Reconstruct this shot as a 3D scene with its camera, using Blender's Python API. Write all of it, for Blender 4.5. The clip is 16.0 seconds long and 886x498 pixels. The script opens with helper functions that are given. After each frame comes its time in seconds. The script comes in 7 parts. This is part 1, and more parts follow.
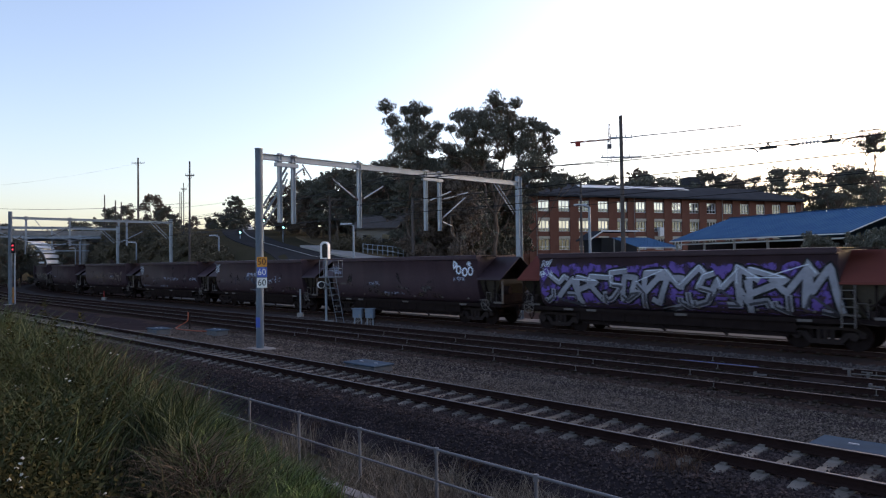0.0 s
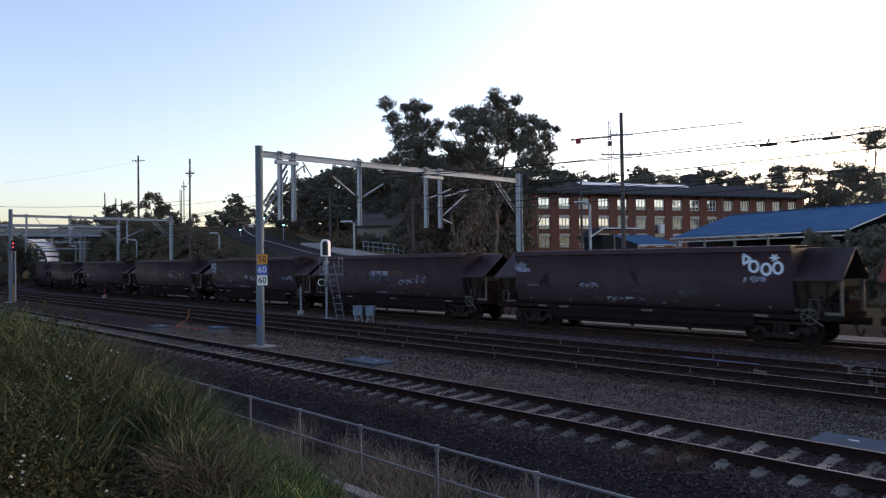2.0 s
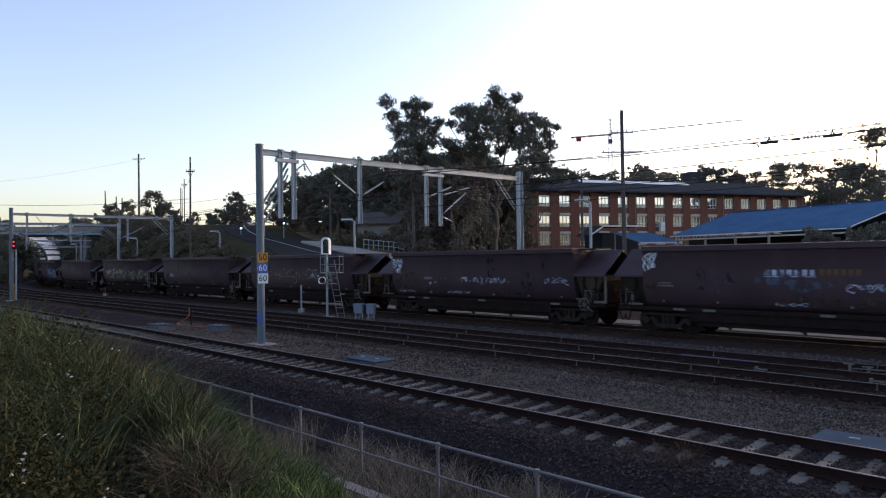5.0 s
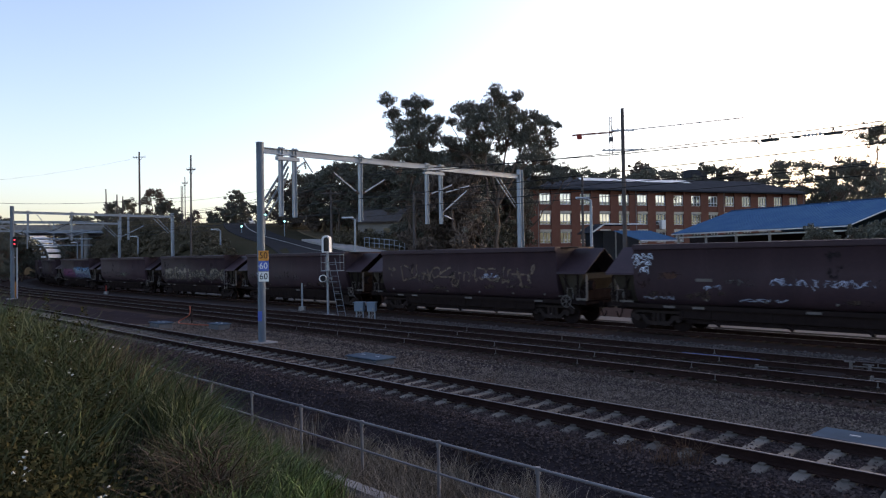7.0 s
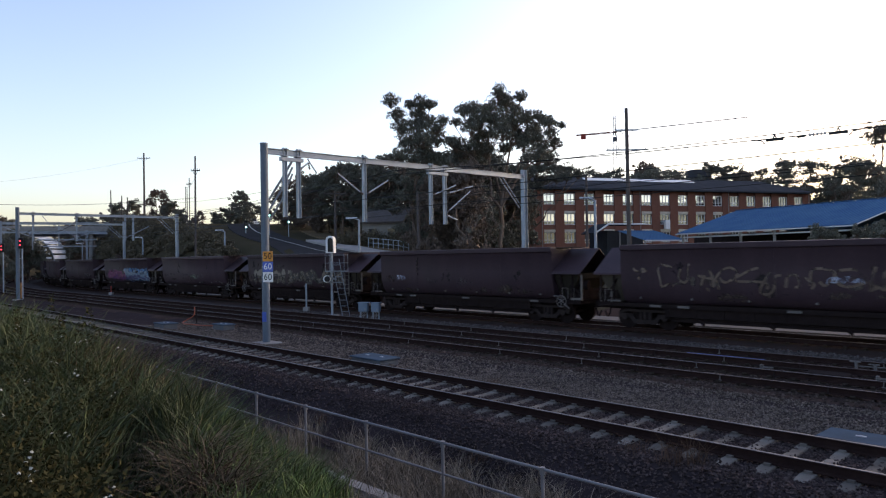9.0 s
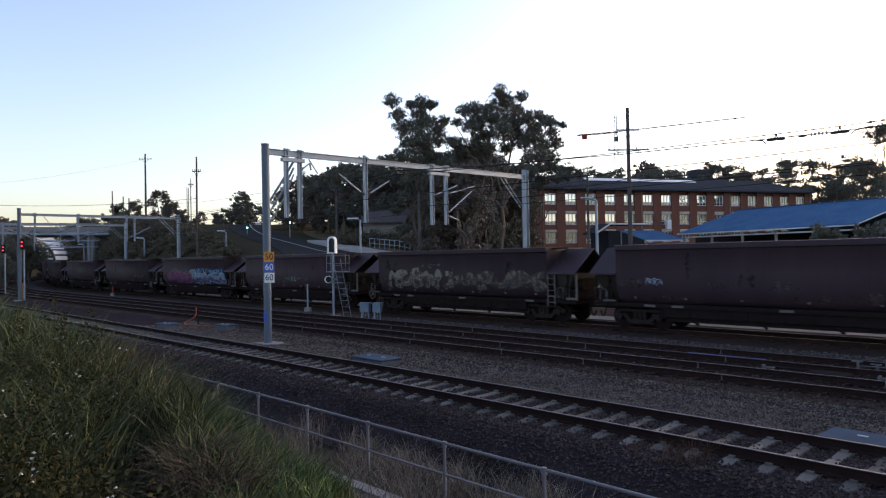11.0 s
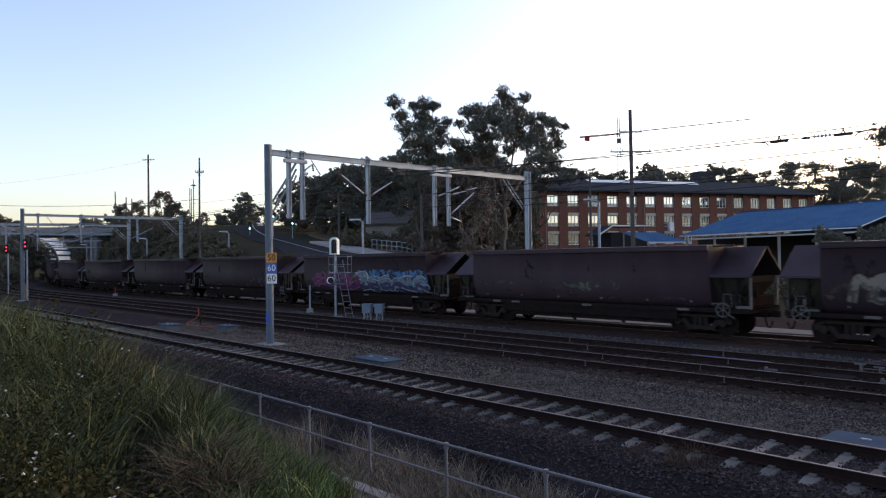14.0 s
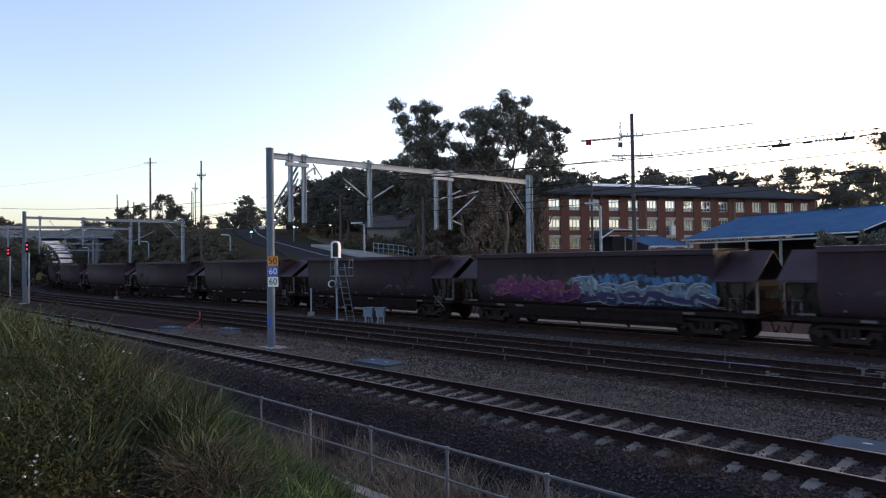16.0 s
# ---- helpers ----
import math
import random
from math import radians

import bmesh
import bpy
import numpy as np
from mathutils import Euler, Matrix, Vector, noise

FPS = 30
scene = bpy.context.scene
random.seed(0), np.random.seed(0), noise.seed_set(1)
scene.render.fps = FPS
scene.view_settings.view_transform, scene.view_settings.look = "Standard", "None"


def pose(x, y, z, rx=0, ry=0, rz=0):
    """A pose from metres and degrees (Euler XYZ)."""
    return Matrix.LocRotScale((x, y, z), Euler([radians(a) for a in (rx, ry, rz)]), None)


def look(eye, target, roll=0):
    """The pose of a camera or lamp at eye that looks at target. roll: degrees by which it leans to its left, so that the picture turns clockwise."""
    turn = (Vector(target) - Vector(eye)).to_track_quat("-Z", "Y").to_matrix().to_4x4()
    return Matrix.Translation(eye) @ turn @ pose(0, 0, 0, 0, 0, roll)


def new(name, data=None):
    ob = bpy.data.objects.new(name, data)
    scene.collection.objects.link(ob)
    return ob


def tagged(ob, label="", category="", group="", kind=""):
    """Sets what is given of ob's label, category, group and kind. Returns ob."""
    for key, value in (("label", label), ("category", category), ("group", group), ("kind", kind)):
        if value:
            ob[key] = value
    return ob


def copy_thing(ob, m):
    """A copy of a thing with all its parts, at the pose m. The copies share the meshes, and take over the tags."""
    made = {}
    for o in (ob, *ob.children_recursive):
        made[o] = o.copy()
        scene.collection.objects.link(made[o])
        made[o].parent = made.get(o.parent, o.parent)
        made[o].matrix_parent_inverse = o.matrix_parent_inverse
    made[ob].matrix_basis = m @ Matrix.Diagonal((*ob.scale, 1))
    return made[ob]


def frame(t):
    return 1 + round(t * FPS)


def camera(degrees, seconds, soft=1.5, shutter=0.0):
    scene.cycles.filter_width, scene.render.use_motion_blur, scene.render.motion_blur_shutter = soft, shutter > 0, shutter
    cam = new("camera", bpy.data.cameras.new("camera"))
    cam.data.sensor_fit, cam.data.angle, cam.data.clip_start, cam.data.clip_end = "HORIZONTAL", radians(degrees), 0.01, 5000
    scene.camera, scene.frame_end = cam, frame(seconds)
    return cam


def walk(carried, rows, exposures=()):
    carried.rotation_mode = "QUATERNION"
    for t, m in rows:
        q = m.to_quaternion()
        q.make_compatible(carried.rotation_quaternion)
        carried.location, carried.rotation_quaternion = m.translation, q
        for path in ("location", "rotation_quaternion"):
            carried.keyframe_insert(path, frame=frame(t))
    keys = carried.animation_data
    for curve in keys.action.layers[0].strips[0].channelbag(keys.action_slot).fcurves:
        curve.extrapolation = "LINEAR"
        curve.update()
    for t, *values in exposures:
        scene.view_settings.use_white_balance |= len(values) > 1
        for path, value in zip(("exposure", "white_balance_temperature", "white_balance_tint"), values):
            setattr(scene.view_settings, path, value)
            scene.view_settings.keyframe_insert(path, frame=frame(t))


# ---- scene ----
# ---- the camera and its path: a fixed eye, turned a little by the hand ----
EYE = (0.0, 0.0, 3.086)
cam = camera(64.63, 16.0, soft=1.2, shutter=0.35)
ROWS = [
    (0.0, 0.000, 1.139, 0.719), (0.5, -0.003, 1.089, 0.750), (1.0, -0.008, 1.035, 0.762), (1.5, -0.015, 0.980, 0.781),
    (2.0, -0.030, 0.929, 0.772), (2.5, -0.053, 0.894, 0.723), (3.0, -0.066, 0.883, 0.682), (3.5, -0.069, 0.870, 0.694),
    (4.0, -0.070, 0.852, 0.743), (6.5, -0.083, 0.618, 0.869), (7.0, -0.126, 0.603, 0.854), (7.5, -0.216, 0.598, 0.868),
    (8.0, -0.319, 0.612, 0.912), (8.5, -0.404, 0.628, 0.948), (9.0, -0.451, 0.634, 0.955), (11.5, -0.570, 0.660, 1.041),
    (12.0, -0.583, 0.658, 1.019), (12.5, -0.616, 0.655, 0.983), (13.0, -0.659, 0.665, 0.947), (13.5, -0.703, 0.707, 0.921),
    (14.0, -0.741, 0.772, 0.885), (14.5, -0.777, 0.842, 0.845), (15.0, -0.811, 0.914, 0.814), (15.5, -0.834, 0.988, 0.789),
    (16.0, -0.852, 1.067, 0.778),
]


def aim(yaw, pitch, roll):
    """A camera pose at the eye: degrees to the right, up, and of lean to its right."""
    return pose(*EYE) @ Euler((radians(90 + pitch), 0, radians(-yaw))).to_matrix().to_4x4() @ pose(0, 0, 0, 0, 0, -roll)


walk(cam, [(t, aim(a, b, c)) for t, a, b, c in ROWS], [(0.0, 0.0, 6480, 23.0), (4.0, 0.0, 6480, 23.0), (7.0, 0.08, 6480, 23.0), (16.0, 0.1, 6480, 23.0)])

# ---- world and light: dusk, the sun just down beyond the sheds ----
SUN_AZ = radians(56)
world = bpy.data.worlds.new("dusk_sky")
scene.world = world
world.use_nodes = True
wn = world.node_tree
sky = wn.nodes.new("ShaderNodeTexSky")
sky.sky_type = "NISHITA"
sky.sun_disc = False
sky.sun_elevation = radians(15.0)
sky.sun_rotation = SUN_AZ
sky.altitude = 50
sky.air_density = 1.0
sky.dust_density = 2.2
sky.ozone_density = 1.2
wn.links.new(sky.outputs[0], wn.nodes["Background"].inputs[0])
wn.nodes["Background"].inputs[1].default_value = 0.325
sun = new("sun", bpy.data.lights.new("sun", "SUN"))
sun.data.energy, sun.data.angle, sun.data.color = 0.05, radians(12), (1.0, 0.86, 0.72)
sun.matrix_world = look((0, 0, 60), (-math.sin(SUN_AZ) * 60, -math.cos(SUN_AZ) * 60, 60 - 60 * math.tan(radians(15))))

# ---- materials ----
MATS = {}


def mat(name, base, rough=0.8, metal=0.0, var=0.25, scale=3.0, fine=40.0, bump=0.15, second=None, per_object=0.0, island=0.0, emit=None, coord="Object", stretch=None):
    """A procedural surface: a base colour that drifts at two scales towards a second one, with relief."""
    if name in MATS:
        return MATS[name]
    m = bpy.data.materials.new(name)
    m.use_nodes = True
    nt = m.node_tree
    N, L = nt.nodes, nt.links
    b = N["Principled BSDF"]
    b.inputs["Roughness"].default_value = rough
    b.inputs["Metallic"].default_value = metal
    if rough >= 0.55 and metal < 0.5:
        b.inputs["Specular IOR Level"].default_value = 0.18 if rough < 0.8 else 0.0
    if emit:
        b.inputs["Base Color"].default_value = (*base, 1)
        b.inputs["Emission Color"].default_value = (*base, 1)
        b.inputs["Emission Strength"].default_value = emit
        MATS[name] = m
        return m
    second = second or tuple(c * 0.55 for c in base)
    tc = N.new("ShaderNodeTexCoord")
    n1, n2 = N.new("ShaderNodeTexNoise"), N.new("ShaderNodeTexNoise")
    n1.inputs["Scale"].default_value, n1.inputs["Detail"].default_value = scale, 5
    n2.inputs["Scale"].default_value, n2.inputs["Detail"].default_value = fine, 3
    place = tc.outputs[coord]
    L.new(place, n2.inputs["Vector"])
    if stretch:
        mp = N.new("ShaderNodeMapping")
        mp.inputs["Scale"].default_value = stretch
        L.new(place, mp.inputs["Vector"])
        place = mp.outputs[0]
    L.new(place, n1.inputs["Vector"])
    add = N.new("ShaderNodeMath")
    add.operation = "MULTIPLY_ADD"
    L.new(n2.outputs[0], add.inputs[0])
    add.inputs[1].default_value = 0.5
    L.new(n1.outputs[0], add.inputs[2])
    ramp = N.new("ShaderNodeMapRange")
    ramp.inputs[1].default_value, ramp.inputs[2].default_value = 0.75 - 0.9 * var - 0.15, 0.75 + 0.9 * var - 0.15 + 0.15
    L.new(add.outputs[0], ramp.inputs[0])
    fac = ramp.outputs[0]
    mix = N.new("ShaderNodeMix")
    mix.data_type = "RGBA"
    mix.inputs[6].default_value, mix.inputs[7].default_value = (*second, 1), (*base, 1)
    L.new(fac, mix.inputs[0])
    col = mix.outputs[2]
    if per_object or island:
        src = N.new("ShaderNodeObjectInfo").outputs["Random"] if per_object else N.new("ShaderNodeNewGeometry").outputs["Random Per Island"]
        amount = per_object or island
        mr = N.new("ShaderNodeMapRange")
        mr.inputs[3].default_value, mr.inputs[4].default_value = 1 - amount, 1 + amount
        L.new(src, mr.inputs[0])
        hsv = N.new("ShaderNodeHueSaturation")
        L.new(mr.outputs[0], hsv.inputs["Value"])
        L.new(col, hsv.inputs["Color"])
        col = hsv.outputs[0]
    L.new(col, b.inputs["Base Color"])
    if bump:
        bp = N.new("ShaderNodeBump")
        bp.inputs["Strength"].default_value = bump
        bp.inputs["Distance"].default_value = 0.02
        L.new(n2.outputs[0], bp.inputs["Height"])
        L.new(bp.outputs[0], b.inputs["Normal"])
    MATS[name] = m
    return m


BALLAST = mat("ballast", (0.046, 0.035, 0.038), 0.95, var=0.5, scale=1.2, fine=30, second=(0.022, 0.018, 0.017), bump=0.6)
BALLAST_BROWN = mat("fouled_ballast", (0.066, 0.047, 0.042), 0.95, var=0.5, scale=1.0, fine=26, second=(0.028, 0.02, 0.017), bump=0.6)
BALLAST_PALE = mat("pale_gravel", (0.076, 0.063, 0.059), 0.95, var=0.45, scale=1.0, fine=26, second=(0.05, 0.044, 0.042), bump=0.5)
PALE_METAL = mat("pale_metal", (0.33, 0.31, 0.29), 0.6, var=0.3)
GRIME_LIGHT = mat("dusty_cast_steel", (0.042, 0.031, 0.029), 0.8, var=0.4, scale=4, second=(0.02, 0.017, 0.016))
RUST_HOOD = mat("rust_red_hood", (0.16, 0.05, 0.04), 0.8, var=0.4, scale=1, second=(0.10, 0.035, 0.03))
OLIVE = mat("dusty_olive_sheet", (0.066, 0.056, 0.044), 0.85, var=0.5, scale=1.2, fine=8, second=(0.03, 0.026, 0.021), per_object=0.5)
PALE_POST = mat("pale_grey_paint", (0.155, 0.14, 0.132), 0.7, var=0.4, scale=3, second=(0.08, 0.07, 0.066))


def spray(name, c, dark=0.6, worn=0.0):
    """Sprayed paint; worn away in flakes and streaks by the given share."""
    fresh = name not in MATS
    m = mat(name, c, 0.6, var=0.45, scale=1.6, fine=12, second=tuple(v * dark for v in c), bump=0.0)
    if worn and fresh:
        N, L = m.node_tree.nodes, m.node_tree.links
        tc, mp, ns, mr = N.new("ShaderNodeTexCoord"), N.new("ShaderNodeMapping"), N.new("ShaderNodeTexNoise"), N.new("ShaderNodeMapRange")
        mp.inputs["Scale"].default_value = (1, 1, 0.6)
        ns.inputs["Scale"].default_value, ns.inputs["Detail"].default_value = 3.5, 8
        mr.inputs[1].default_value, mr.inputs[2].default_value = 0.30 + 0.3 * worn, 0.46 + 0.3 * worn
        L.new(tc.outputs["Object"], mp.inputs["Vector"])
        L.new(mp.outputs[0], ns.inputs["Vector"])
        L.new(ns.outputs[0], mr.inputs[0])
        L.new(mr.outputs[0], N["Principled BSDF"].inputs["Alpha"])
    return m


SPRAY_SILVER = spray("spray_silver", (0.36, 0.375, 0.44), 0.3)
SPRAY_GREY = spray("spray_grey", (0.07, 0.07, 0.085))
SPRAY_BLACK = spray("spray_black", (0.012, 0.011, 0.014))
SPRAY_PURPLE = spray("spray_purple", (0.16, 0.10, 0.38), 0.5, 0.3)
SPRAY_ICE = spray("spray_ice_white", (0.70, 0.78, 0.90), 0.75)
SPRAY_PALE = spray("spray_pale_grey", (0.36, 0.41, 0.46), 0.7)
SPRAY_BLUEISH = spray("spray_pale_blue", (0.42, 0.47, 0.62), 0.5, 0.25)
SPRAY_ORANGE = spray("faded_orange", (0.13, 0.07, 0.03), 0.5)
SPRAY_MAGENTA = spray("spray_magenta", (0.17, 0.045, 0.11), 0.5, 0.2)
SPRAY_PINK = spray("spray_pink", (0.30, 0.13, 0.20), 0.6)
SPRAY_VIOLET = spray("spray_violet", (0.10, 0.03, 0.12), 0.6)
SPRAY_TEAL = spray("spray_grey_teal", (0.16, 0.21, 0.26), 0.5, 0.2)
SPRAY_BLUE = spray("spray_sky_blue", (0.07, 0.17, 0.31), 0.6, 0.3)
SPRAY_NAVY = spray("spray_navy", (0.06, 0.05, 0.12), 0.6)
CHALK = spray("chalky_tan", (0.165, 0.12, 0.095), 0.5, 0.15)
BEIGE = spray("faded_beige", (0.25, 0.21, 0.17), 0.45, 0.2)
WORN_BEIGE = spray("worn_beige", (0.18, 0.15, 0.12), 0.45, 0.35)
FADED_BEIGE = spray("washed_beige", (0.11, 0.09, 0.075), 0.5, 0.5)
FADED_GREY = spray("washed_grey", (0.10, 0.09, 0.093), 0.4, 0.4)
FADED_GREEN = spray("washed_green", (0.15, 0.165, 0.13), 0.4, 0.5)
FADED_RUST = spray("bare_rust", (0.075, 0.036, 0.026), 0.5, 0.5)
FADED_BLUE = spray("washed_blue", (0.075, 0.085, 0.13), 0.5, 0.4)
FADED_DUST = spray("dusty_smear", (0.082, 0.060, 0.052), 0.6, 0.55)
FADED_SOOT = spray("sooty_streak", (0.018, 0.014, 0.015), 0.6, 0.55)
FADED_DARK = spray("washed_dark", (0.04, 0.035, 0.035), 0.5)
PORCELAIN = mat("brown_porcelain", (0.10, 0.06, 0.045), 0.3, var=0.2)
BOARD_ORANGE = mat("board_orange", (0.62, 0.24, 0.015), 0.5, var=0.2, second=(0.5, 0.18, 0.01))
BOARD_BLUE = mat("board_blue", (0.05, 0.10, 0.42), 0.5, var=0.2, second=(0.04, 0.08, 0.33))
BOARD_WHITE = mat("board_white", (0.75, 0.76, 0.74), 0.5, var=0.2, second=(0.6, 0.6, 0.58))
INK_BLACK = mat("matt_black", (0.015, 0.015, 0.017), 0.6, var=0.2)
WHITE_PAINT = mat("white_paint", (0.78, 0.78, 0.78), 0.5, var=0.25, second=(0.6, 0.6, 0.6))
LENS_DARK = mat("unlit_lens", (0.03, 0.03, 0.035), 0.1, var=0.1, bump=0.0)
WIRE = mat("dark_wire", (0.03, 0.03, 0.03), 0.6, metal=0.3, var=0.1, bump=0.0)
CABINET_BLUE = mat("blue_grey_paint", (0.15, 0.195, 0.25), 0.6, var=0.3, second=(0.17, 0.22, 0.28))
PIT_LID = mat("blue_grey_lid", (0.08, 0.11, 0.145), 0.95, var=0.35, scale=2, second=(0.055, 0.065, 0.08))
RED_PAINT = mat("red_paint", (0.30, 0.04, 0.03), 0.6, var=0.3)
YELLOW_PAINT = mat("ochre_paint", (0.32, 0.15, 0.03), 0.6, var=0.3)
ORANGE_PIPE = mat("orange_plastic", (0.36, 0.09, 0.045), 0.6, var=0.3)
BLUE_PIPE = mat("blue_plastic", (0.07, 0.11, 0.30), 0.5, var=0.3)
RED_LAMP = mat("red_lamp", (1.0, 0.06, 0.08), emit=2.0)
GREEN_LAMP = mat("green_lamp", (0.38, 1.0, 0.88), emit=3.2)
SCRUB_LEAF = mat("scrub_leaves", (0.15, 0.12, 0.08), 0.7, var=0.4, scale=0.3, fine=4, second=(0.05, 0.05, 0.03), bump=0.0, island=0.35)
ASPHALT = mat("asphalt", (0.05, 0.049, 0.05), 0.9, var=0.45, scale=0.3, fine=20, second=(0.032, 0.031, 0.032))
LINE_WHITE = mat("road_paint", (0.34, 0.34, 0.33), 0.8, var=0.5, scale=0.8, second=(0.14, 0.14, 0.135))
CAR_GLASS = mat("car_glass", (0.02, 0.022, 0.025), 0.05, var=0.1, bump=0.0)
CAR_SILVER = mat("silver_paint", (0.42, 0.43, 0.45), 0.35, metal=0.5, var=0.1, bump=0.0)
LAMP_GREY = mat("lamp_grey", (0.5, 0.52, 0.54), 0.5, var=0.2)
POLE_WOOD = mat("weathered_pole", (0.115, 0.108, 0.108), 0.9, var=0.4, scale=2, second=(0.07, 0.05, 0.04))
CRANE_PAINT = mat("crane_paint", (0.10, 0.10, 0.11), 0.6, var=0.2)
CREAM = mat("cream_render", (0.58, 0.53, 0.44), 0.85, var=0.3, scale=0.8, second=(0.33, 0.29, 0.23))
GREY_ROOF = mat("grey_roofing", (0.055, 0.06, 0.07), 0.95, var=0.35, scale=0.6, fine=6, second=(0.035, 0.037, 0.042))
PALE_SHEET = mat("pale_sheet", (0.62, 0.63, 0.65), 0.5, var=0.25, scale=0.7, second=(0.48, 0.49, 0.5), bump=0.05)
# school glass in graded copies: bright or dim sky in the pane's own tone
BRIGHT_GLASS = mat("sky_bright_glass", (0.93, 0.95, 0.97), 0.04, metal=1.0, var=0.15, scale=0.6, second=(0.66, 0.69, 0.72), bump=0.0)
MID_GLASS = mat("sky_dim_glass", (0.24, 0.27, 0.28), 0.06, metal=1.0, var=0.3, scale=0.6, second=(0.08, 0.09, 0.1), bump=0.0)
DARK_GLASS = mat("dark_glass", (0.03, 0.035, 0.04), 0.06, var=0.1, bump=0.0)
SITE_A = Vector((0.34, -0.94, 0)).normalized()
SITE_B = Vector((0.94, 0.34, 0)).normalized()
STONE_MID = mat("clean_ballast_stone", (0.165, 0.134, 0.114), 0.95, var=0.4, scale=2, fine=25, second=(0.054, 0.042, 0.037), bump=0.2, island=0.6)
STONE = mat("ballast_stone", (0.090, 0.066, 0.064), 0.95, var=0.4, scale=2, fine=25, second=(0.04, 0.032, 0.028), bump=0.2, island=0.5)
STONE_BROWN = mat("fouled_stone", (0.085, 0.062, 0.054), 0.95, var=0.4, scale=2, fine=25, second=(0.04, 0.03, 0.025), bump=0.2, island=0.5)
STONE_PALE = mat("pale_stone", (0.098, 0.082, 0.076), 0.95, var=0.4, scale=2, fine=25, second=(0.07, 0.062, 0.06), bump=0.2, island=0.4)
GRASS = mat("green_grass", (0.078, 0.094, 0.036), 0.6, var=0.5, scale=0.9, fine=3, second=(0.034, 0.042, 0.017), bump=0.0, island=0.6)
GRASS_BRIGHT = mat("fresh_grass", (0.088, 0.13, 0.034), 0.6, var=0.5, scale=0.9, fine=3, second=(0.042, 0.064, 0.018), bump=0.0, island=0.6)
# a darker copy of the grass: the shade between blades put into colour
GRASS_SHADE = mat("dark_grass", (0.032, 0.038, 0.014), 0.7, var=0.4, scale=0.7, fine=3, second=(0.02, 0.028, 0.011), bump=0.0, island=0.4)
TUFT = mat("collapsed_straw", (0.105, 0.08, 0.056), 0.85, var=0.4, scale=2, fine=5, second=(0.05, 0.038, 0.025), bump=0.0, island=0.6)
STRAW = mat("dry_straw", (0.105, 0.088, 0.052), 0.8, var=0.4, scale=1, fine=5, second=(0.12, 0.10, 0.05), bump=0.0, island=0.35)
SEED_HEAD = mat("grass_seed_heads", (0.15, 0.098, 0.066), 0.85, var=0.4, scale=1, fine=5, second=(0.06, 0.045, 0.03), bump=0.0, island=0.5)
STRAW_GREY = mat("dead_grass", (0.27, 0.225, 0.175), 0.85, var=0.4, scale=1, fine=5, second=(0.11, 0.09, 0.07), bump=0.0, island=0.55)
WEED_LEAF = mat("weed_leaves", (0.064, 0.060, 0.026), 0.8, var=0.4, scale=0.8, fine=5, second=(0.024, 0.022, 0.011), bump=0.0, island=0.5)
WEED_DRY = mat("reddish_weed", (0.12, 0.075, 0.05), 0.85, var=0.3, scale=1, second=(0.08, 0.05, 0.035), bump=0.0, island=0.35)
PETAL = mat("white_petals", (0.42, 0.41, 0.36), 0.7, var=0.2, scale=4, second=(0.24, 0.23, 0.2), bump=0.0)
EARTH = mat("earth", (0.065, 0.053, 0.038), 0.95, var=0.5, scale=0.3, fine=6, second=(0.032, 0.032, 0.016), bump=0.5)
STEEL_RAIL = mat("rusty_rail", (0.036, 0.021, 0.018), 0.85, var=0.3, scale=4, second=(0.02, 0.012, 0.011))
RAIL_HEAD = mat("polished_rail_head", (0.16, 0.148, 0.15), 0.6, metal=1.0, var=0.2, scale=2, second=(0.10, 0.09, 0.09), bump=0.0)
RAIL_DULL = mat("dull_rail_head", (0.09, 0.07, 0.062), 0.6, metal=0.3, var=0.2, scale=2, second=(0.14, 0.1, 0.09), bump=0.0)
CONCRETE = mat("weathered_concrete", (0.30, 0.285, 0.275), 0.9, var=0.35, scale=2.5, fine=30, second=(0.16, 0.15, 0.14), bump=0.25)
PIT_WALL = mat("stained_pit_concrete", (0.15, 0.15, 0.155), 0.9, var=0.35, scale=2.5, fine=30, second=(0.09, 0.09, 0.095), bump=0.25)
SLEEPER = mat("concrete_sleeper", (0.205, 0.182, 0.158), 0.9, var=0.45, scale=3.5, fine=24, second=(0.095, 0.08, 0.07), bump=0.3, per_object=0.3)
TIMBER_DARK = mat("oily_sleeper", (0.06, 0.045, 0.035), 0.9, var=0.4, scale=3, second=(0.03, 0.025, 0.02))
MAST_STEEL = mat("blue_grey_mast", (0.145, 0.18, 0.22), 0.6, metal=0.2, var=0.5, scale=1.2, fine=14, second=(0.075, 0.095, 0.12), bump=0.05)
FENCE_STEEL = mat("dull_galvanised_pipe", (0.235, 0.23, 0.235), 0.65, metal=0.2, var=0.35, scale=3, fine=14, second=(0.15, 0.14, 0.14), bump=0.05)
WORN_PATH = mat("worn_path_gravel", (0.20, 0.185, 0.172), 0.95, var=0.45, scale=0.8, fine=12, second=(0.12, 0.11, 0.10), bump=0.3)
PALE_CONCRETE = mat("pale_paving", (0.40, 0.37, 0.34), 0.9, var=0.5, scale=0.4, second=(0.22, 0.21, 0.2))
DRY_LAWN = mat("dry_lawn", (0.16, 0.12, 0.075), 0.95, var=0.4, scale=0.3, second=(0.09, 0.07, 0.045))
WEATHERBOARD = mat("weathered_board", (0.27, 0.255, 0.24), 0.85, var=0.4, scale=0.8, second=(0.16, 0.145, 0.13))
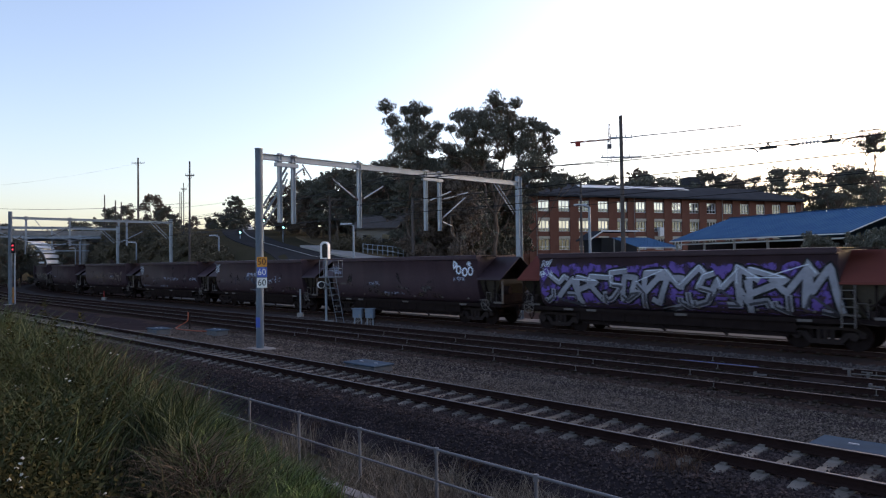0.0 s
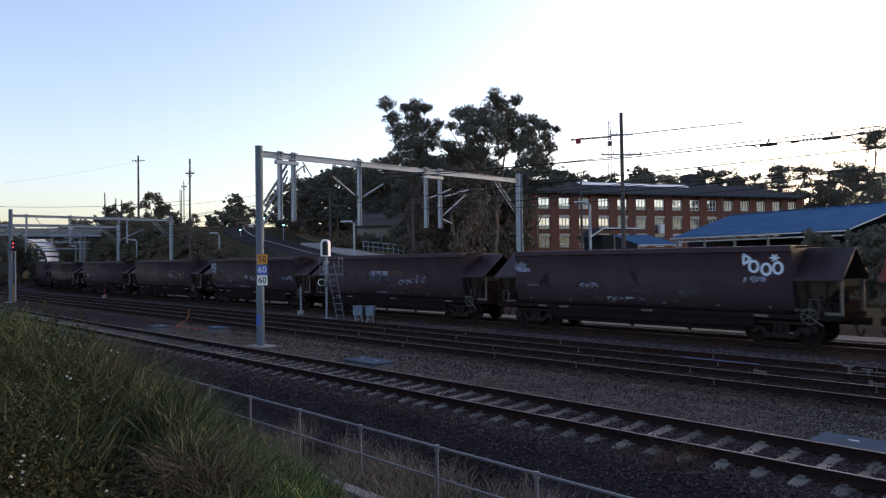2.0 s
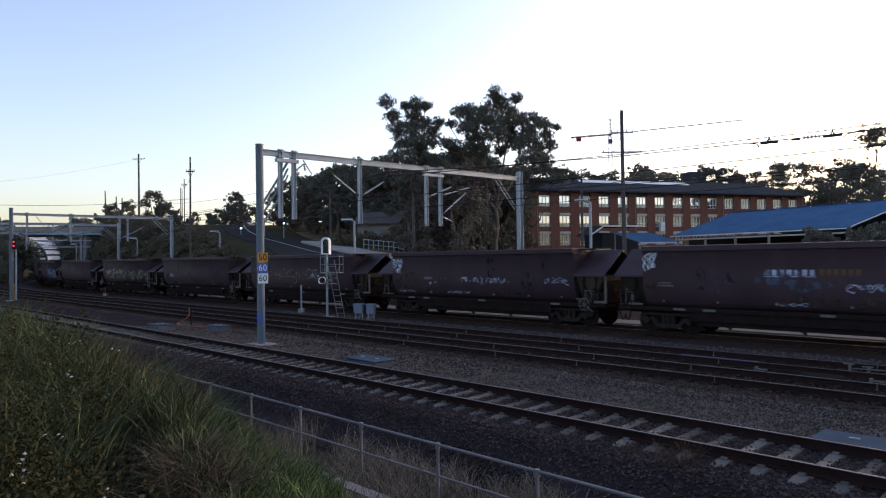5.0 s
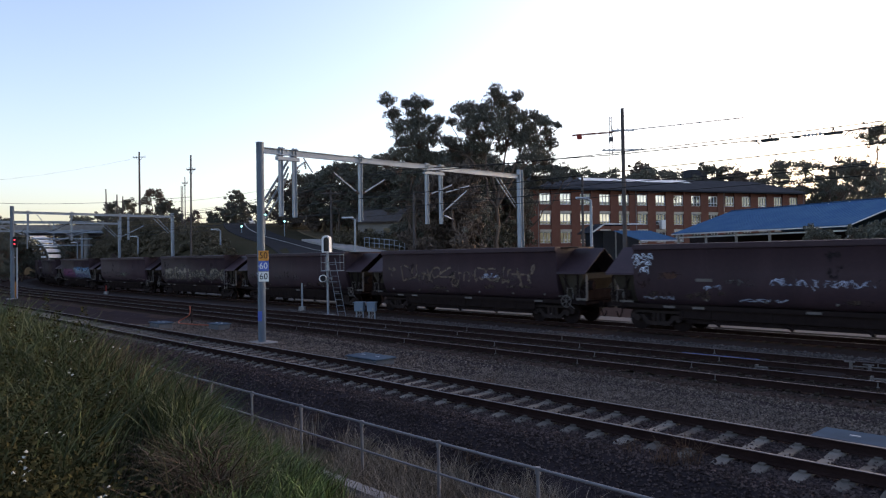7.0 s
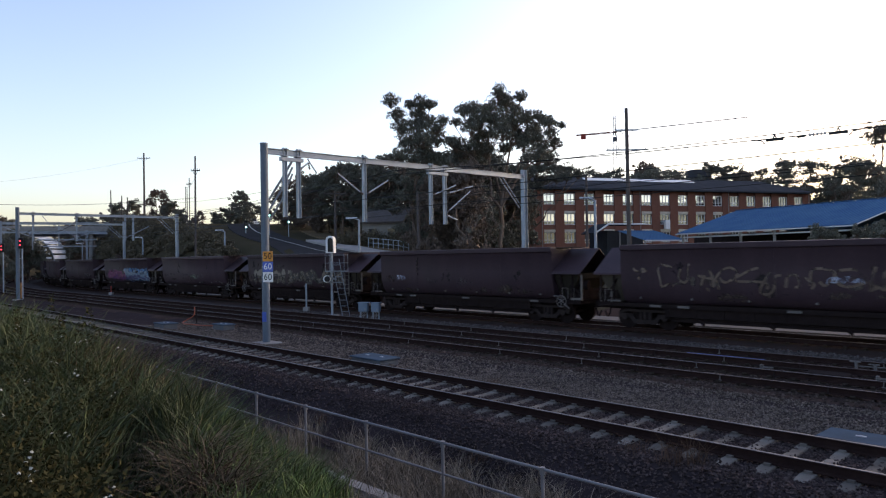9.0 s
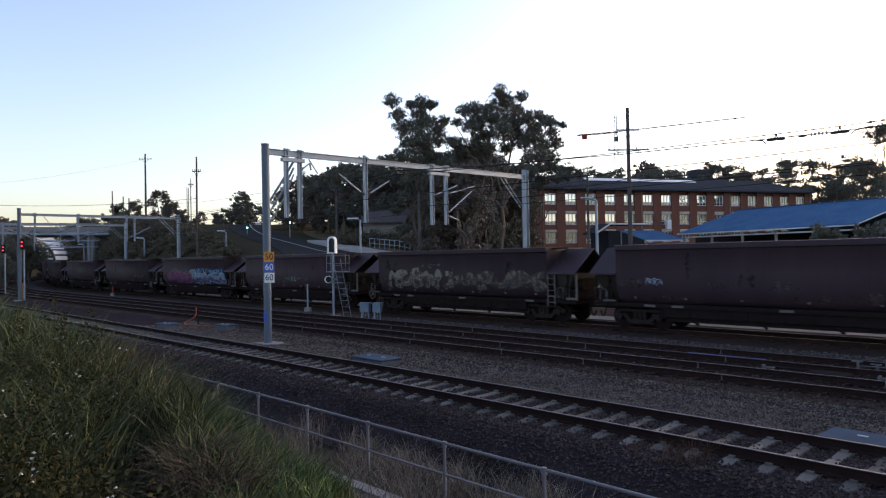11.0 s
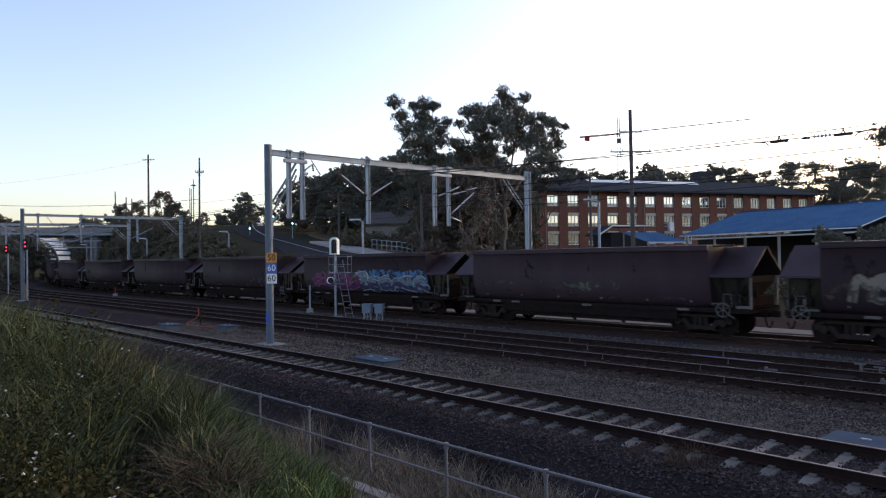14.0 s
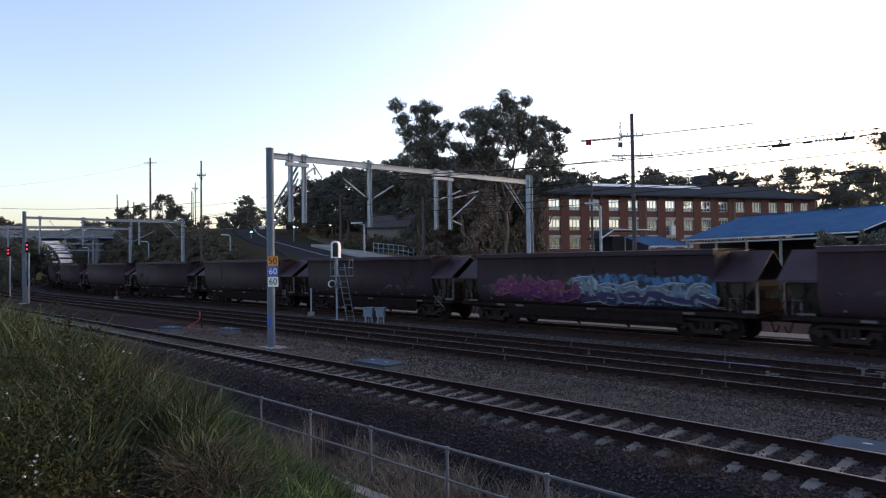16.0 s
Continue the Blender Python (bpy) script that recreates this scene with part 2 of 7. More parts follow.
DULL_GALV = mat("dull_galvanised_steel", (0.20, 0.225, 0.255), 0.6, metal=0.3, var=0.35, scale=2, fine=14, second=(0.12, 0.135, 0.155), bump=0.05)
GALV = mat("galvanised_steel", (0.29, 0.335, 0.385), 0.5, metal=0.35, var=0.3, scale=1.5, fine=14, second=(0.19, 0.22, 0.26), bump=0.05)
WAGON = mat("wagon_brown_paint", (0.058, 0.035, 0.043), 0.55, var=0.45, scale=1.3, fine=7, second=(0.023, 0.015, 0.020), bump=0.06, per_object=0.22, stretch=(1, 1, 0.22))
GRIME = mat("underframe_grime", (0.026, 0.019, 0.018), 0.85, var=0.4, scale=3, second=(0.011, 0.008, 0.008))
BRICK = mat("red_brick", (0.205, 0.10, 0.072), 0.9, var=0.5, scale=1.4, fine=8, second=(0.14, 0.057, 0.042), bump=0.2)
BLUE_ROOF = mat("blue_roof_steel", (0.085, 0.165, 0.265), 0.8, var=0.4, scale=0.5, fine=4, second=(0.042, 0.10, 0.22), bump=0.05)
LEAF = mat("gum_leaves", (0.135, 0.135, 0.105), 0.6, var=0.4, scale=0.4, fine=5, second=(0.065, 0.067, 0.055), bump=0.0, island=0.2)
BARK = mat("gum_bark", (0.17, 0.135, 0.11), 0.9, var=0.5, scale=1.2, fine=12, second=(0.10, 0.075, 0.06))

# ---- mesh helpers ----


def part(name, bm, material, parent=None, label=""):
    """Link a bmesh as one mesh object, under a thing or a part when parent is given."""
    me = bpy.data.meshes.new(name)
    bm.to_mesh(me)
    bm.free()
    me.materials.append(material)
    ob = new(name, me)
    if parent:
        ob.parent = parent
    if label:
        ob["label"] = label
    return ob


def empty(name, m=None):
    ob = new(name)
    if m is not None:
        ob.matrix_basis = m
    return ob


def box(bm, x0, y0, z0, x1, y1, z1, m=None):
    """A box between two corners, in bm."""
    vs = [bm.verts.new((x, y, z)) for x in (x0, x1) for y in (y0, y1) for z in (z0, z1)]
    if m is not None:
        for v in vs:
            v.co = m @ v.co
    for a in ((0, 1, 3, 2), (4, 6, 7, 5), (0, 4, 5, 1), (2, 3, 7, 6), (0, 2, 6, 4), (1, 5, 7, 3)):
        bm.faces.new([vs[i] for i in a])
    return vs


def prism(bm, profile, x0, x1, m=None):
    """A closed profile of (y, z) drawn out along x."""
    a = [bm.verts.new((x0, y, z)) for y, z in profile]
    b = [bm.verts.new((x1, y, z)) for y, z in profile]
    k = len(profile)
    if m is not None:
        for v in a + b:
            v.co = m @ v.co
    for i in range(k):
        bm.faces.new((a[i], a[(i + 1) % k], b[(i + 1) % k], b[i]))
    bm.faces.new(a[::-1])
    bm.faces.new(b)


def rod(bm, p, q, r0, r1=None, sides=8):
    """A round bar from p to q, tapered when r1 is given."""
    p, q = Vector(p), Vector(q)
    r1 = r0 if r1 is None else r1
    d = q - p
    if d.length < 1e-5:
        return
    turn = d.to_track_quat("Z", "Y").to_matrix()
    ring = []
    for c, r in ((p, r0), (q, r1)):
        ring.append([bm.verts.new(c + turn @ Vector((r * math.cos(2 * math.pi * i / sides), r * math.sin(2 * math.pi * i / sides), 0))) for i in range(sides)])
    for i in range(sides):
        bm.faces.new((ring[0][i], ring[0][(i + 1) % sides], ring[1][(i + 1) % sides], ring[1][i]))
    bm.faces.new(ring[0][::-1])
    bm.faces.new(ring[1])


def bar(bm, p, q, w, h):
    """A square-edged bar from p to q, w wide and h deep, its h side kept upright."""
    p, q = Vector(p), Vector(q)
    d = q - p
    m = Matrix.Translation(p) @ d.to_track_quat("X", "Z").to_matrix().to_4x4()
    box(bm, 0, -w / 2, -h / 2, d.length, w / 2, h / 2, m)


def tube(bm, pts, r, sides=6):
    """One round wire or pipe through the given points."""
    pts = [Vector(p) for p in pts]
    rings = []
    for i, p in enumerate(pts):
        d = (pts[min(i + 1, len(pts) - 1)] - pts[max(i - 1, 0)]).normalized()
        m = d.to_track_quat("Z", "Y").to_matrix()
        rings.append([bm.verts.new(p + m @ Vector((r * math.cos(2 * math.pi * k / sides), r * math.sin(2 * math.pi * k / sides), 0))) for k in range(sides)])
    for a, b in zip(rings, rings[1:]):
        for k in range(sides):
            bm.faces.new((a[k], a[(k + 1) % sides], b[(k + 1) % sides], b[k]))
    bm.faces.new(rings[0][::-1])
    bm.faces.new(rings[-1])


def bevel(bm, width, segments=1):
    bmesh.ops.bevel(bm, geom=list(bm.edges), offset=width, segments=segments, affect="EDGES", clamp_overlap=True)
    return bm


# ---- the railway's line: straight, then a curve to the right, under the road bridge ----
HEAD = radians(-43.69)
U = Vector((math.sin(HEAD), math.cos(HEAD), 0))
W = Vector((math.cos(HEAD), -math.sin(HEAD), 0))
S_CURVE, R_CURVE, N_TRAIN = 82.0, 205.0, 26.7
N1, N2, N3 = 11.73, 17.95, 21.0


def line(s, n, z=0.0):
    """The place s metres along the railway and n metres across it from the camera."""
    if s <= S_CURVE:
        p = U * s + W * n
    else:
        a = (s - S_CURVE) / R_CURVE
        r = N_TRAIN + R_CURVE - n
        p = U * (S_CURVE + r * math.sin(a)) + W * (N_TRAIN + R_CURVE - r * math.cos(a))
    return Vector((p.x, p.y, z))


def turn(s):
    """The heading along the railway, as a turn about z of a thing whose x points down the line towards smaller s."""
    a = HEAD + max(0.0, s - S_CURVE) / R_CURVE
    return math.atan2(-math.cos(a), -math.sin(a))


def at(s, n, z=0.0, extra=0.0):
    return Matrix.Translation(line(s, n, z)) @ Matrix.Rotation(turn(s) + extra, 4, "Z")


def back(x, y):
    """s and n of a place."""
    s, n = x * U.x + y * U.y, x * W.x + y * W.y
    if s > S_CURVE and n < N_TRAIN + R_CURVE - 60:
        r = math.hypot(s - S_CURVE, N_TRAIN + R_CURVE - n)
        s, n = S_CURVE + R_CURVE * math.atan2(s - S_CURVE, N_TRAIN + R_CURVE - n), N_TRAIN + R_CURVE - r
    return s, n


def ease(a, b, v):
    v = min(1.0, max(0.0, (v - a) / (b - a)))
    return v * v * (3 - 2 * v)


BED = -0.215


def hollow(s, n):
    """A dark gap in the bank's growth, before the straw tuft."""
    return math.exp(-((n - 0.352 * s) / 0.22) ** 2 - ((s - 5.5) / 0.8) ** 2)


def terrain(x, y):
    s, n = back(x, y)
    if n < 10.3:
        z = 1.5 + (-0.95 - 1.5) * ease(2.0, 7.4, n) + (BED + 0.95) * ease(8.7, 10.2, n)
        z += 0.15 * ease(6, 14, s) * (1 - ease(2, 6, n)) - 0.75 * hollow(s, n)
    elif n < 30:
        z = BED - 0.10 * ease(13.2, 14.2, n) * (1 - ease(15.6, 16.4, n))
    else:
        side = 1 - ease(38, 55, n) * ease(-0.075, 0.05, x / max(y, 1.0))
        z = BED + (min(9.0, max(0.0, (s - 25) * 0.1)) + 0.4) * ease(31, 39, n) * side
        z += 2.5 * ease(55, 95, n)
    return z

# ---- ground ----


def grid_axis(*runs):
    out = []
    for a, b, step in runs:
        v = a
        while v < b - 1e-6:
            out.append(v)
            v += step
    return out


def make_ground():
    ss = [-1500, -700, -350, -180, -100, -60, -40, -25, -15] + grid_axis((-10, 4, 1.0), (4, 8, 0.25), (8, 40, 1.0), (40, 200, 3.0)) + [205, 220, 240, 280, 350, 480, 700, 1100, 1700]
    nn = [-1500, -700, -300, -120, -50, -20, -8, -4, -1] + grid_axis((0, 4, 0.2), (4, 34, 0.4), (34, 46, 1.0)) + [46, 50, 55, 60, 66, 72, 80, 90, 100, 120, 150, 190, 240, 300, 345, 420, 600, 900, 1600]
    verts, faces = [], []
    for s in ss:
        for n in nn:
            p = line(s, n) if n < 300 and s < 260 else U * s + W * n
            z = terrain(p.x, p.y)
            if n < 9.5 or n > 33:
                z += 0.10 * noise.noise(Vector((p.x * 0.5, p.y * 0.5, 0)))
            verts.append((p.x, p.y, z))
    k = len(nn)
    for i in range(len(ss) - 1):
        for j in range(k - 1):
            a = i * k + j
            faces.append((a, a + k, a + k + 1, a + 1))
    me = bpy.data.meshes.new("ground")
    me.from_pydata(verts, [], faces)
    me.update()
    for m in (EARTH, BALLAST, BALLAST_BROWN, BALLAST_PALE):
        me.materials.append(m)
    for p in me.polygons:
        s, n = back(p.center.x, p.center.y)
        wob = 0.35 * noise.noise(Vector((p.center.x * 0.25, p.center.y * 0.25, 7)))
        n += wob
        i = 0
        if 8.3 < n < 34.5:
            i = 1
            if 16.2 < n < 22.5 or 24.2 < n < 27.6 or n >= 27.6:
                i = 2
            elif 22.5 <= n <= 24.2:
                i = 3
        p.material_index = i
        p.use_smooth = True
    ob = new("ground", me)
    tagged(ob, "crushed-rock railway bed between grassy earth banks", "ground", kind="structure")
    return ob


make_ground()

# ---- track ----
RAIL_PROFILE = [(-0.07, -0.16), (0.07, -0.16), (0.07, -0.148), (0.012, -0.125), (0.012, -0.04), (0.035, -0.03), (0.035, -0.004), (-0.035, -0.004), (-0.035, -0.03), (-0.012, -0.04), (-0.012, -0.125), (-0.07, -0.148)]


def sweep(bm, profile, n, s_list):
    rings = []
    for s in s_list:
        m = at(s, n)
        rings.append([bm.verts.new(m @ Vector((0, y, z))) for y, z in profile])
    k = len(profile)
    for a, b in zip(rings, rings[1:]):
        for i in range(k):
            bm.faces.new((a[i], b[i], b[(i + 1) % k], a[(i + 1) % k]))
    bmesh.ops.recalc_face_normals(bm, faces=bm.faces)


S_LIST = [-60, -30, 0, 30, 60, 75] + [75 + 6 * i for i in range(1, 34)]


def track(n, head, label, name):
    root = empty(name)
    tagged(root, label, "railway track", kind="structure")
    for off, top in zip((-0.7525, 0.7525), head):
        bm = bmesh.new()
        sweep(bm, RAIL_PROFILE, n + off, S_LIST)
        rail = part("rail", bm, STEEL_RAIL, root)
        bm = bmesh.new()
        sweep(bm, [(-0.034, -0.0035), (0.034, -0.0035), (0.026, 0.001), (-0.026, 0.001)], n + off, S_LIST)
        part("rail_head", bm, top, rail, "running surface worn bright by wheels")
    return root


TRACK_1 = track(N1, (RAIL_HEAD, RAIL_HEAD), "rusty rails on pale concrete sleepers in ballast", "track_1")
TRACK_2 = track(N2, (RAIL_DULL, RAIL_HEAD), "rust-brown rails on dark oily sleepers", "track_2")
TRACK_3 = track(N3, (RAIL_DULL, RAIL_DULL), "rust-brown rails on dark sleepers beside the goods line", "track_3")
TRACK_4 = track(N_TRAIN, (RAIL_HEAD, RAIL_HEAD), "goods line that the coal train runs on", "track_4")


def rail_marks(root, n, s0, step, count):
    """Pale clips and bond wires that stand out on the rails' dark sides."""
    for i in range(count):
        s = s0 + step * i + 0.5 * math.sin(7.3 * i + n)
        bm = bmesh.new()
        rod(bm, (0, -0.03, -0.15), (0.01, -0.045, -0.02), 0.014, sides=6)
        box(bm, -0.03, -0.07, -0.16, 0.05, -0.03, -0.13)
        ob = part("rail_bond", bm, GRIME_LIGHT if i % 2 else PALE_POST, root)
        ob.matrix_basis = at(s, n)


# ---- coal hopper wagons ----
PITCH = 16.033
HALF = 1.43


BODY_L, BODY_R = -6.40, 6.02
BELLY = [(1.04, -0.94), (1.10, -1.05), (1.20, -1.155), (1.34, -1.245), (1.52, -1.32), (1.74, -1.38), (2.0, -1.415), (2.3, -HALF)]


def wagon_body():
    """The hopper: a tub whose sides roll under towards the sill, with a lipped top rim."""
    near = [(y, z) for z, y in BELLY] + [(-HALF, 3.20), (-1.455, 3.23), (-1.515, 3.245), (-1.52, 3.42), (-1.50, 3.44), (-1.40, 3.45)]
    prof = near + [(-y, z) for y, z in near[::-1]]
    bm = bmesh.new()
    prism(bm, prof, BODY_L, BODY_R)
    bmesh.ops.recalc_face_normals(bm, faces=bm.faces)
    for f in bm.faces:
        f.smooth = len(f.verts) == 4 and abs(f.normal.x) < 0.5 and f.calc_center_median().z < 3.1
    return bm


def hood_mesh(x0, x1):
    """The tent-shaped cover over the end platform, with thickness and an open gable."""
    bm = bmesh.new()
    outer = [(-1.47, 2.22), (-1.44, 2.30), (0, 3.36), (1.44, 2.30), (1.47, 2.22)]
    inner = [(-1.45, 2.22), (-1.425, 2.29), (0, 3.335), (1.425, 2.29), (1.45, 2.22)]
    prism(bm, outer + inner[::-1], x0, x1)
    bmesh.ops.recalc_face_normals(bm, faces=bm.faces)
    return bm


def wheel_mesh():
    bm = bmesh.new()
    for a, b, r in ((-0.07, -0.03, 0.48), (-0.03, 0.065, 0.455)):
        rod(bm, (0, a, 0), (0, b, 0), r, sides=28)
    rod(bm, (0, -0.1, 0), (0, 0.1, 0), 0.13, sides=14)
    return bm


def side_frame(y):
    """A cast bogie side frame: axle boxes at its ends and a sagging bow between."""
    bm = bmesh.new()
    pts = [(-1.25, 0.60), (-0.62, 0.60), (-0.42, 0.36), (0.42, 0.36), (0.62, 0.60), (1.25, 0.60), (1.2, 0.44), (0.72, 0.44), (0.50, 0.20), (-0.50, 0.20), (-0.72, 0.44), (-1.2, 0.44)]
    top = [(-1.25, 0.62), (-0.9, 0.78), (0.9, 0.78), (1.25, 0.62), (1.1, 0.60), (0.85, 0.68), (-0.85, 0.68), (-1.1, 0.60)]
    for ring in (pts, top):
        a = [bm.verts.new((x, y - 0.06, z)) for x, z in ring]
        b = [bm.verts.new((x, y + 0.06, z)) for x, z in ring]
        k = len(ring)
        for i in range(k):
            bm.faces.new((a[i], a[(i + 1) % k], b[(i + 1) % k], b[i]))
        bm.faces.new(a[::-1])
        bm.faces.new(b)
    for x in (-0.9, 0.9):
        rod(bm, (x, y - 0.13, 0.48), (x, y + 0.13, 0.48), 0.14, sides=12)
    for x in (-0.22, 0, 0.22):
        rod(bm, (x, y, 0.36), (x, y, 0.68), 0.075, sides=8)
    bmesh.ops.recalc_face_normals(bm, faces=bm.faces)
    return bm


def ring_wheel(bm, c, r, tube):
    """A hand wheel that faces -y."""
    k = 20
    for i in range(k):
        a, b = 2 * math.pi * i / k, 2 * math.pi * (i + 1) / k
        rod(bm, c + Vector((r * math.cos(a), 0, r * math.sin(a))), c + Vector((r * math.cos(b), 0, r * math.sin(b))), tube, sides=5)
    for i in range(6):
        a = math.pi * i / 3 + 0.5
        rod(bm, c, c + Vector((r * math.cos(a), 0, r * math.sin(a))), tube * 0.9, sides=5)


def make_wagon():
    root = empty("coal_hopper_wagon")
    part("hopper_body", wagon_body(), WAGON, root)
    part("end_hood", hood_mesh(BODY_R, 7.6), WAGON, root)
    part("end_hood", hood_mesh(BODY_L, -7.72), WAGON, root)
    # added dark panels give the hoods' open gables their deep inner shade
    for x in (BODY_R + 0.5, BODY_L - 0.4):
        bm = bmesh.new()
        prism(bm, [(-1.36, 2.27), (0, 3.28), (1.36, 2.27)], x - 0.02, x + 0.02)
        part("gable_panel", bm, GRIME, root, "dark panel standing in for the shade inside the hood")
    # end walls of the tub under the hoods, and the cross beams that carry them
    bm = bmesh.new()
    for y in (-1.28, 1.28):
        box(bm, -7.6, y - 0.05, 0.90, 7.5, y + 0.05, 1.06)
    for x in (-7.6, -6.0, 6.0, 7.45):
        box(bm, x - 0.06, -1.22, 0.9, x + 0.06, 1.22, 1.02)
    part("side_sill", bm, GRIME, root)
    bm = bmesh.new()
    box(bm, -7.7, -0.3, 0.72, 7.7, 0.3, 1.0)
    part("centre_sill", bm, GRIME, root)
    # a ribbed skirt plate between the bogies, below the rolled side
    bm = bmesh.new()
    box(bm, -4.55, -1.24, 0.55, 4.55, -1.21, 0.90)
    for i in range(9):
        x = -4.4 + 1.12 * i
        box(bm, x - 0.04, -1.265, 0.55, x + 0.04, -1.242, 0.89)
    part("skirt_plate", bm, GRIME, root)
    for x0, x1 in ((6.05, 7.5), (-7.65, -6.45)):
        bm = bmesh.new()
        box(bm, x0, -1.28, 1.065, x1, 1.28, 1.10)
        part("end_platform", bm, GRIME, root)
    # sloping hopper ends under the hoods, narrowing downwards
    for x0, x1, sgn in ((BODY_R, 7.35, 1), (BODY_L, -7.4, -1)):
        bm = bmesh.new()
        a = [(x0 - sgn * 0.02, 1.10, 0.75), (x0 - sgn * 0.02, 2.25, 1.30), (x1, 2.25, 1.30), (x1, 2.02, 1.28), (x0 + sgn * 0.62, 1.10, 0.95)]
        f0 = [bm.verts.new((x, -w, z)) for x, z, w in a]
        f1 = [bm.verts.new((x, w, z)) for x, z, w in a]
        for i in range(5):
            bm.faces.new((f0[i], f0[(i + 1) % 5], f1[(i + 1) % 5], f1[i]))
        bm.faces.new(f0)
        bm.faces.new(f1[::-1])
        bmesh.ops.triangulate(bm, faces=bm.faces)
        bmesh.ops.recalc_face_normals(bm, faces=bm.faces)
        part("slope_sheet", bm, OLIVE, root, "dusty olive-grey sloping end sheet")
        for dx in (0.42, 1.05):
            bm = bmesh.new()
            bar(bm, (x0 + sgn * dx, -1.31, 1.12), (x0 + sgn * dx, -1.31, 2.2), 0.05, 0.07)
            part("stiffener", bm, GRIME, root, "dark upright stiffener")
    # corner posts
    for x, y, z in ((7.5, -1.24, 2.2), (7.06, -1.26, 1.6), (-7.5, -1.24, 1.72), (-6.98, -1.26, 1.5), (7.45, 1.22, 2.2), (-7.5, 1.22, 2.2)):
        bm = bmesh.new()
        bar(bm, (x, y, 1.06), (x, y, z), 0.07, 0.07)
        part("corner_post", bm, PALE_POST, root, "pale grey corner post")
    bm = bmesh.new()
    bar(bm, (7.0, -1.33, 1.13), (7.56, -1.33, 1.13), 0.05, 0.09)
    part("step_bar", bm, PALE_POST, root, "pale worn step bar")
    bm = bmesh.new()
    bar(bm, (6.05, -1.31, 1.22), (6.6, -1.31, 1.20), 0.04, 0.08)
    part("step_bar", bm, PALE_POST, root, "pale worn step bar")
    bm = bmesh.new()
    bar(bm, (-7.1, -1.33, 1.13), (-6.5, -1.33, 1.13), 0.05, 0.07)
    part("step_bar", bm, PALE_POST, root, "pale worn step bar")
    for x in (-5.55, 5.45):
        bog = empty("bogie")
        bog.parent = root
        bog.location = (x, 0, 0)
        for y in (-0.99, 0.99):
            part("side_frame", side_frame(y), GRIME_LIGHT, bog)
        for ax in (-0.9, 0.9):
            for y in (-0.7525, 0.7525):
                ob = part("wheel", wheel_mesh(), GRIME, bog)
                ob.location = (ax, y, 0.458)
            bm = bmesh.new()
            rod(bm, (ax, -0.95, 0.458), (ax, 0.95, 0.458), 0.075, sides=10)
            part("axle", bm, GRIME, bog)
        bm = bmesh.new()
        box(bm, -0.22, -1.0, 0.42, 0.22, 1.0, 0.72)
        part("bolster", bm, GRIME, bog)
    for x0, x1 in ((-3.9, -1.4), (-1.15, 1.15), (1.4, 3.9)):
        bm = bmesh.new()
        a = [bm.verts.new(v) for v in ((x0, -1.1, 1.04), (x1, -1.1, 1.04), (x1, 1.1, 1.04), (x0, 1.1, 1.04))]
        b = [bm.verts.new(v) for v in ((x0 + 0.3, -0.75, 0.40), (x1 - 0.3, -0.75, 0.40), (x1 - 0.3, 0.75, 0.40), (x0 + 0.3, 0.75, 0.40))]
        for i in range(4):
            bm.faces.new((a[i], a[(i + 1) % 4], b[(i + 1) % 4], b[i]))
        bm.faces.new(b)
        bmesh.ops.recalc_face_normals(bm, faces=bm.faces)
        part("discharge_chute", bm, GRIME, root)
    bm = bmesh.new()
    box(bm, -4.3, -1.12, 0.36, 4.3, -1.06, 0.92)
    part("door_shaft_guard", bm, GRIME, root)
    bm = bmesh.new()
    for x in (-3.2, -0.6, 1.9):
        rod(bm, (x, -1.13, 0.5), (x + 0.25, -1.15, 0.3), 0.06, sides=8)
    rod(bm, (-4.6, -1.1, 0.5), (4.6, -1.1, 0.5), 0.05, sides=8)
    part("door_shaft", bm, GRIME, root)
    # added filler blocks that stop bright background showing through under the hoods
    for x0, x1 in ((6.95, 7.4), (-7.55, -7.2)):
        bm = bmesh.new()
        box(bm, x0, -1.1, 1.1, x1, 1.1, 1.52)
        part("brake_rigging", bevel(bm, 0.04), GRIME, root, "dark block added to keep the space under the hood dark")
    bm = bmesh.new()
    rod(bm, (6.75, -0.95, 1.72), (7.55, -0.75, 1.72), 0.21, sides=14)
    part("air_tank", bm, GRIME, root, "dark cylindrical air tank")
    bm = bmesh.new()
    rod(bm, (-7.3, -1.0, 1.40), (-6.75, -1.0, 1.40), 0.2, sides=14)
    box(bm, -7.35, -1.2, 1.12, -7.1, -0.95, 1.5)
    part("brake_valve", bm, GRIME_LIGHT, root)
    # brake gear, pipes and grab rails under the hoods
    for x0, sgn in ((6.02, 1), (-6.45, -1)):
        bm = bmesh.new()
        rod(bm, (x0 + sgn * 0.2, -1.22, 2.15), (x0 + sgn * 0.85, -1.28, 1.12), 0.035, sides=6)
        rod(bm, (x0 + sgn * 0.9, -0.6, 1.1), (x0 + sgn * 0.45, -0.7, 2.1), 0.05, sides=6)
        part("diagonal_brace", bm, GRIME, root)
        bm = bmesh.new()
        tube(bm, [(x0 + sgn * 0.1, -1.35, 1.2), (x0 + sgn * 0.5, -1.35, 1.25), (x0 + sgn * 0.6, -1.35, 0.95), (x0 + sgn * 1.1, -1.34, 0.9)], 0.022, 6)
        part("brake_pipe", bm, GRIME_LIGHT, root)
        bm = bmesh.new()
        for dx in (0.5, 0.8):
            rod(bm, (x0 + sgn * dx, -1.33, 1.1), (x0 + sgn * dx, -1.33, 1.6), 0.014, sides=5)
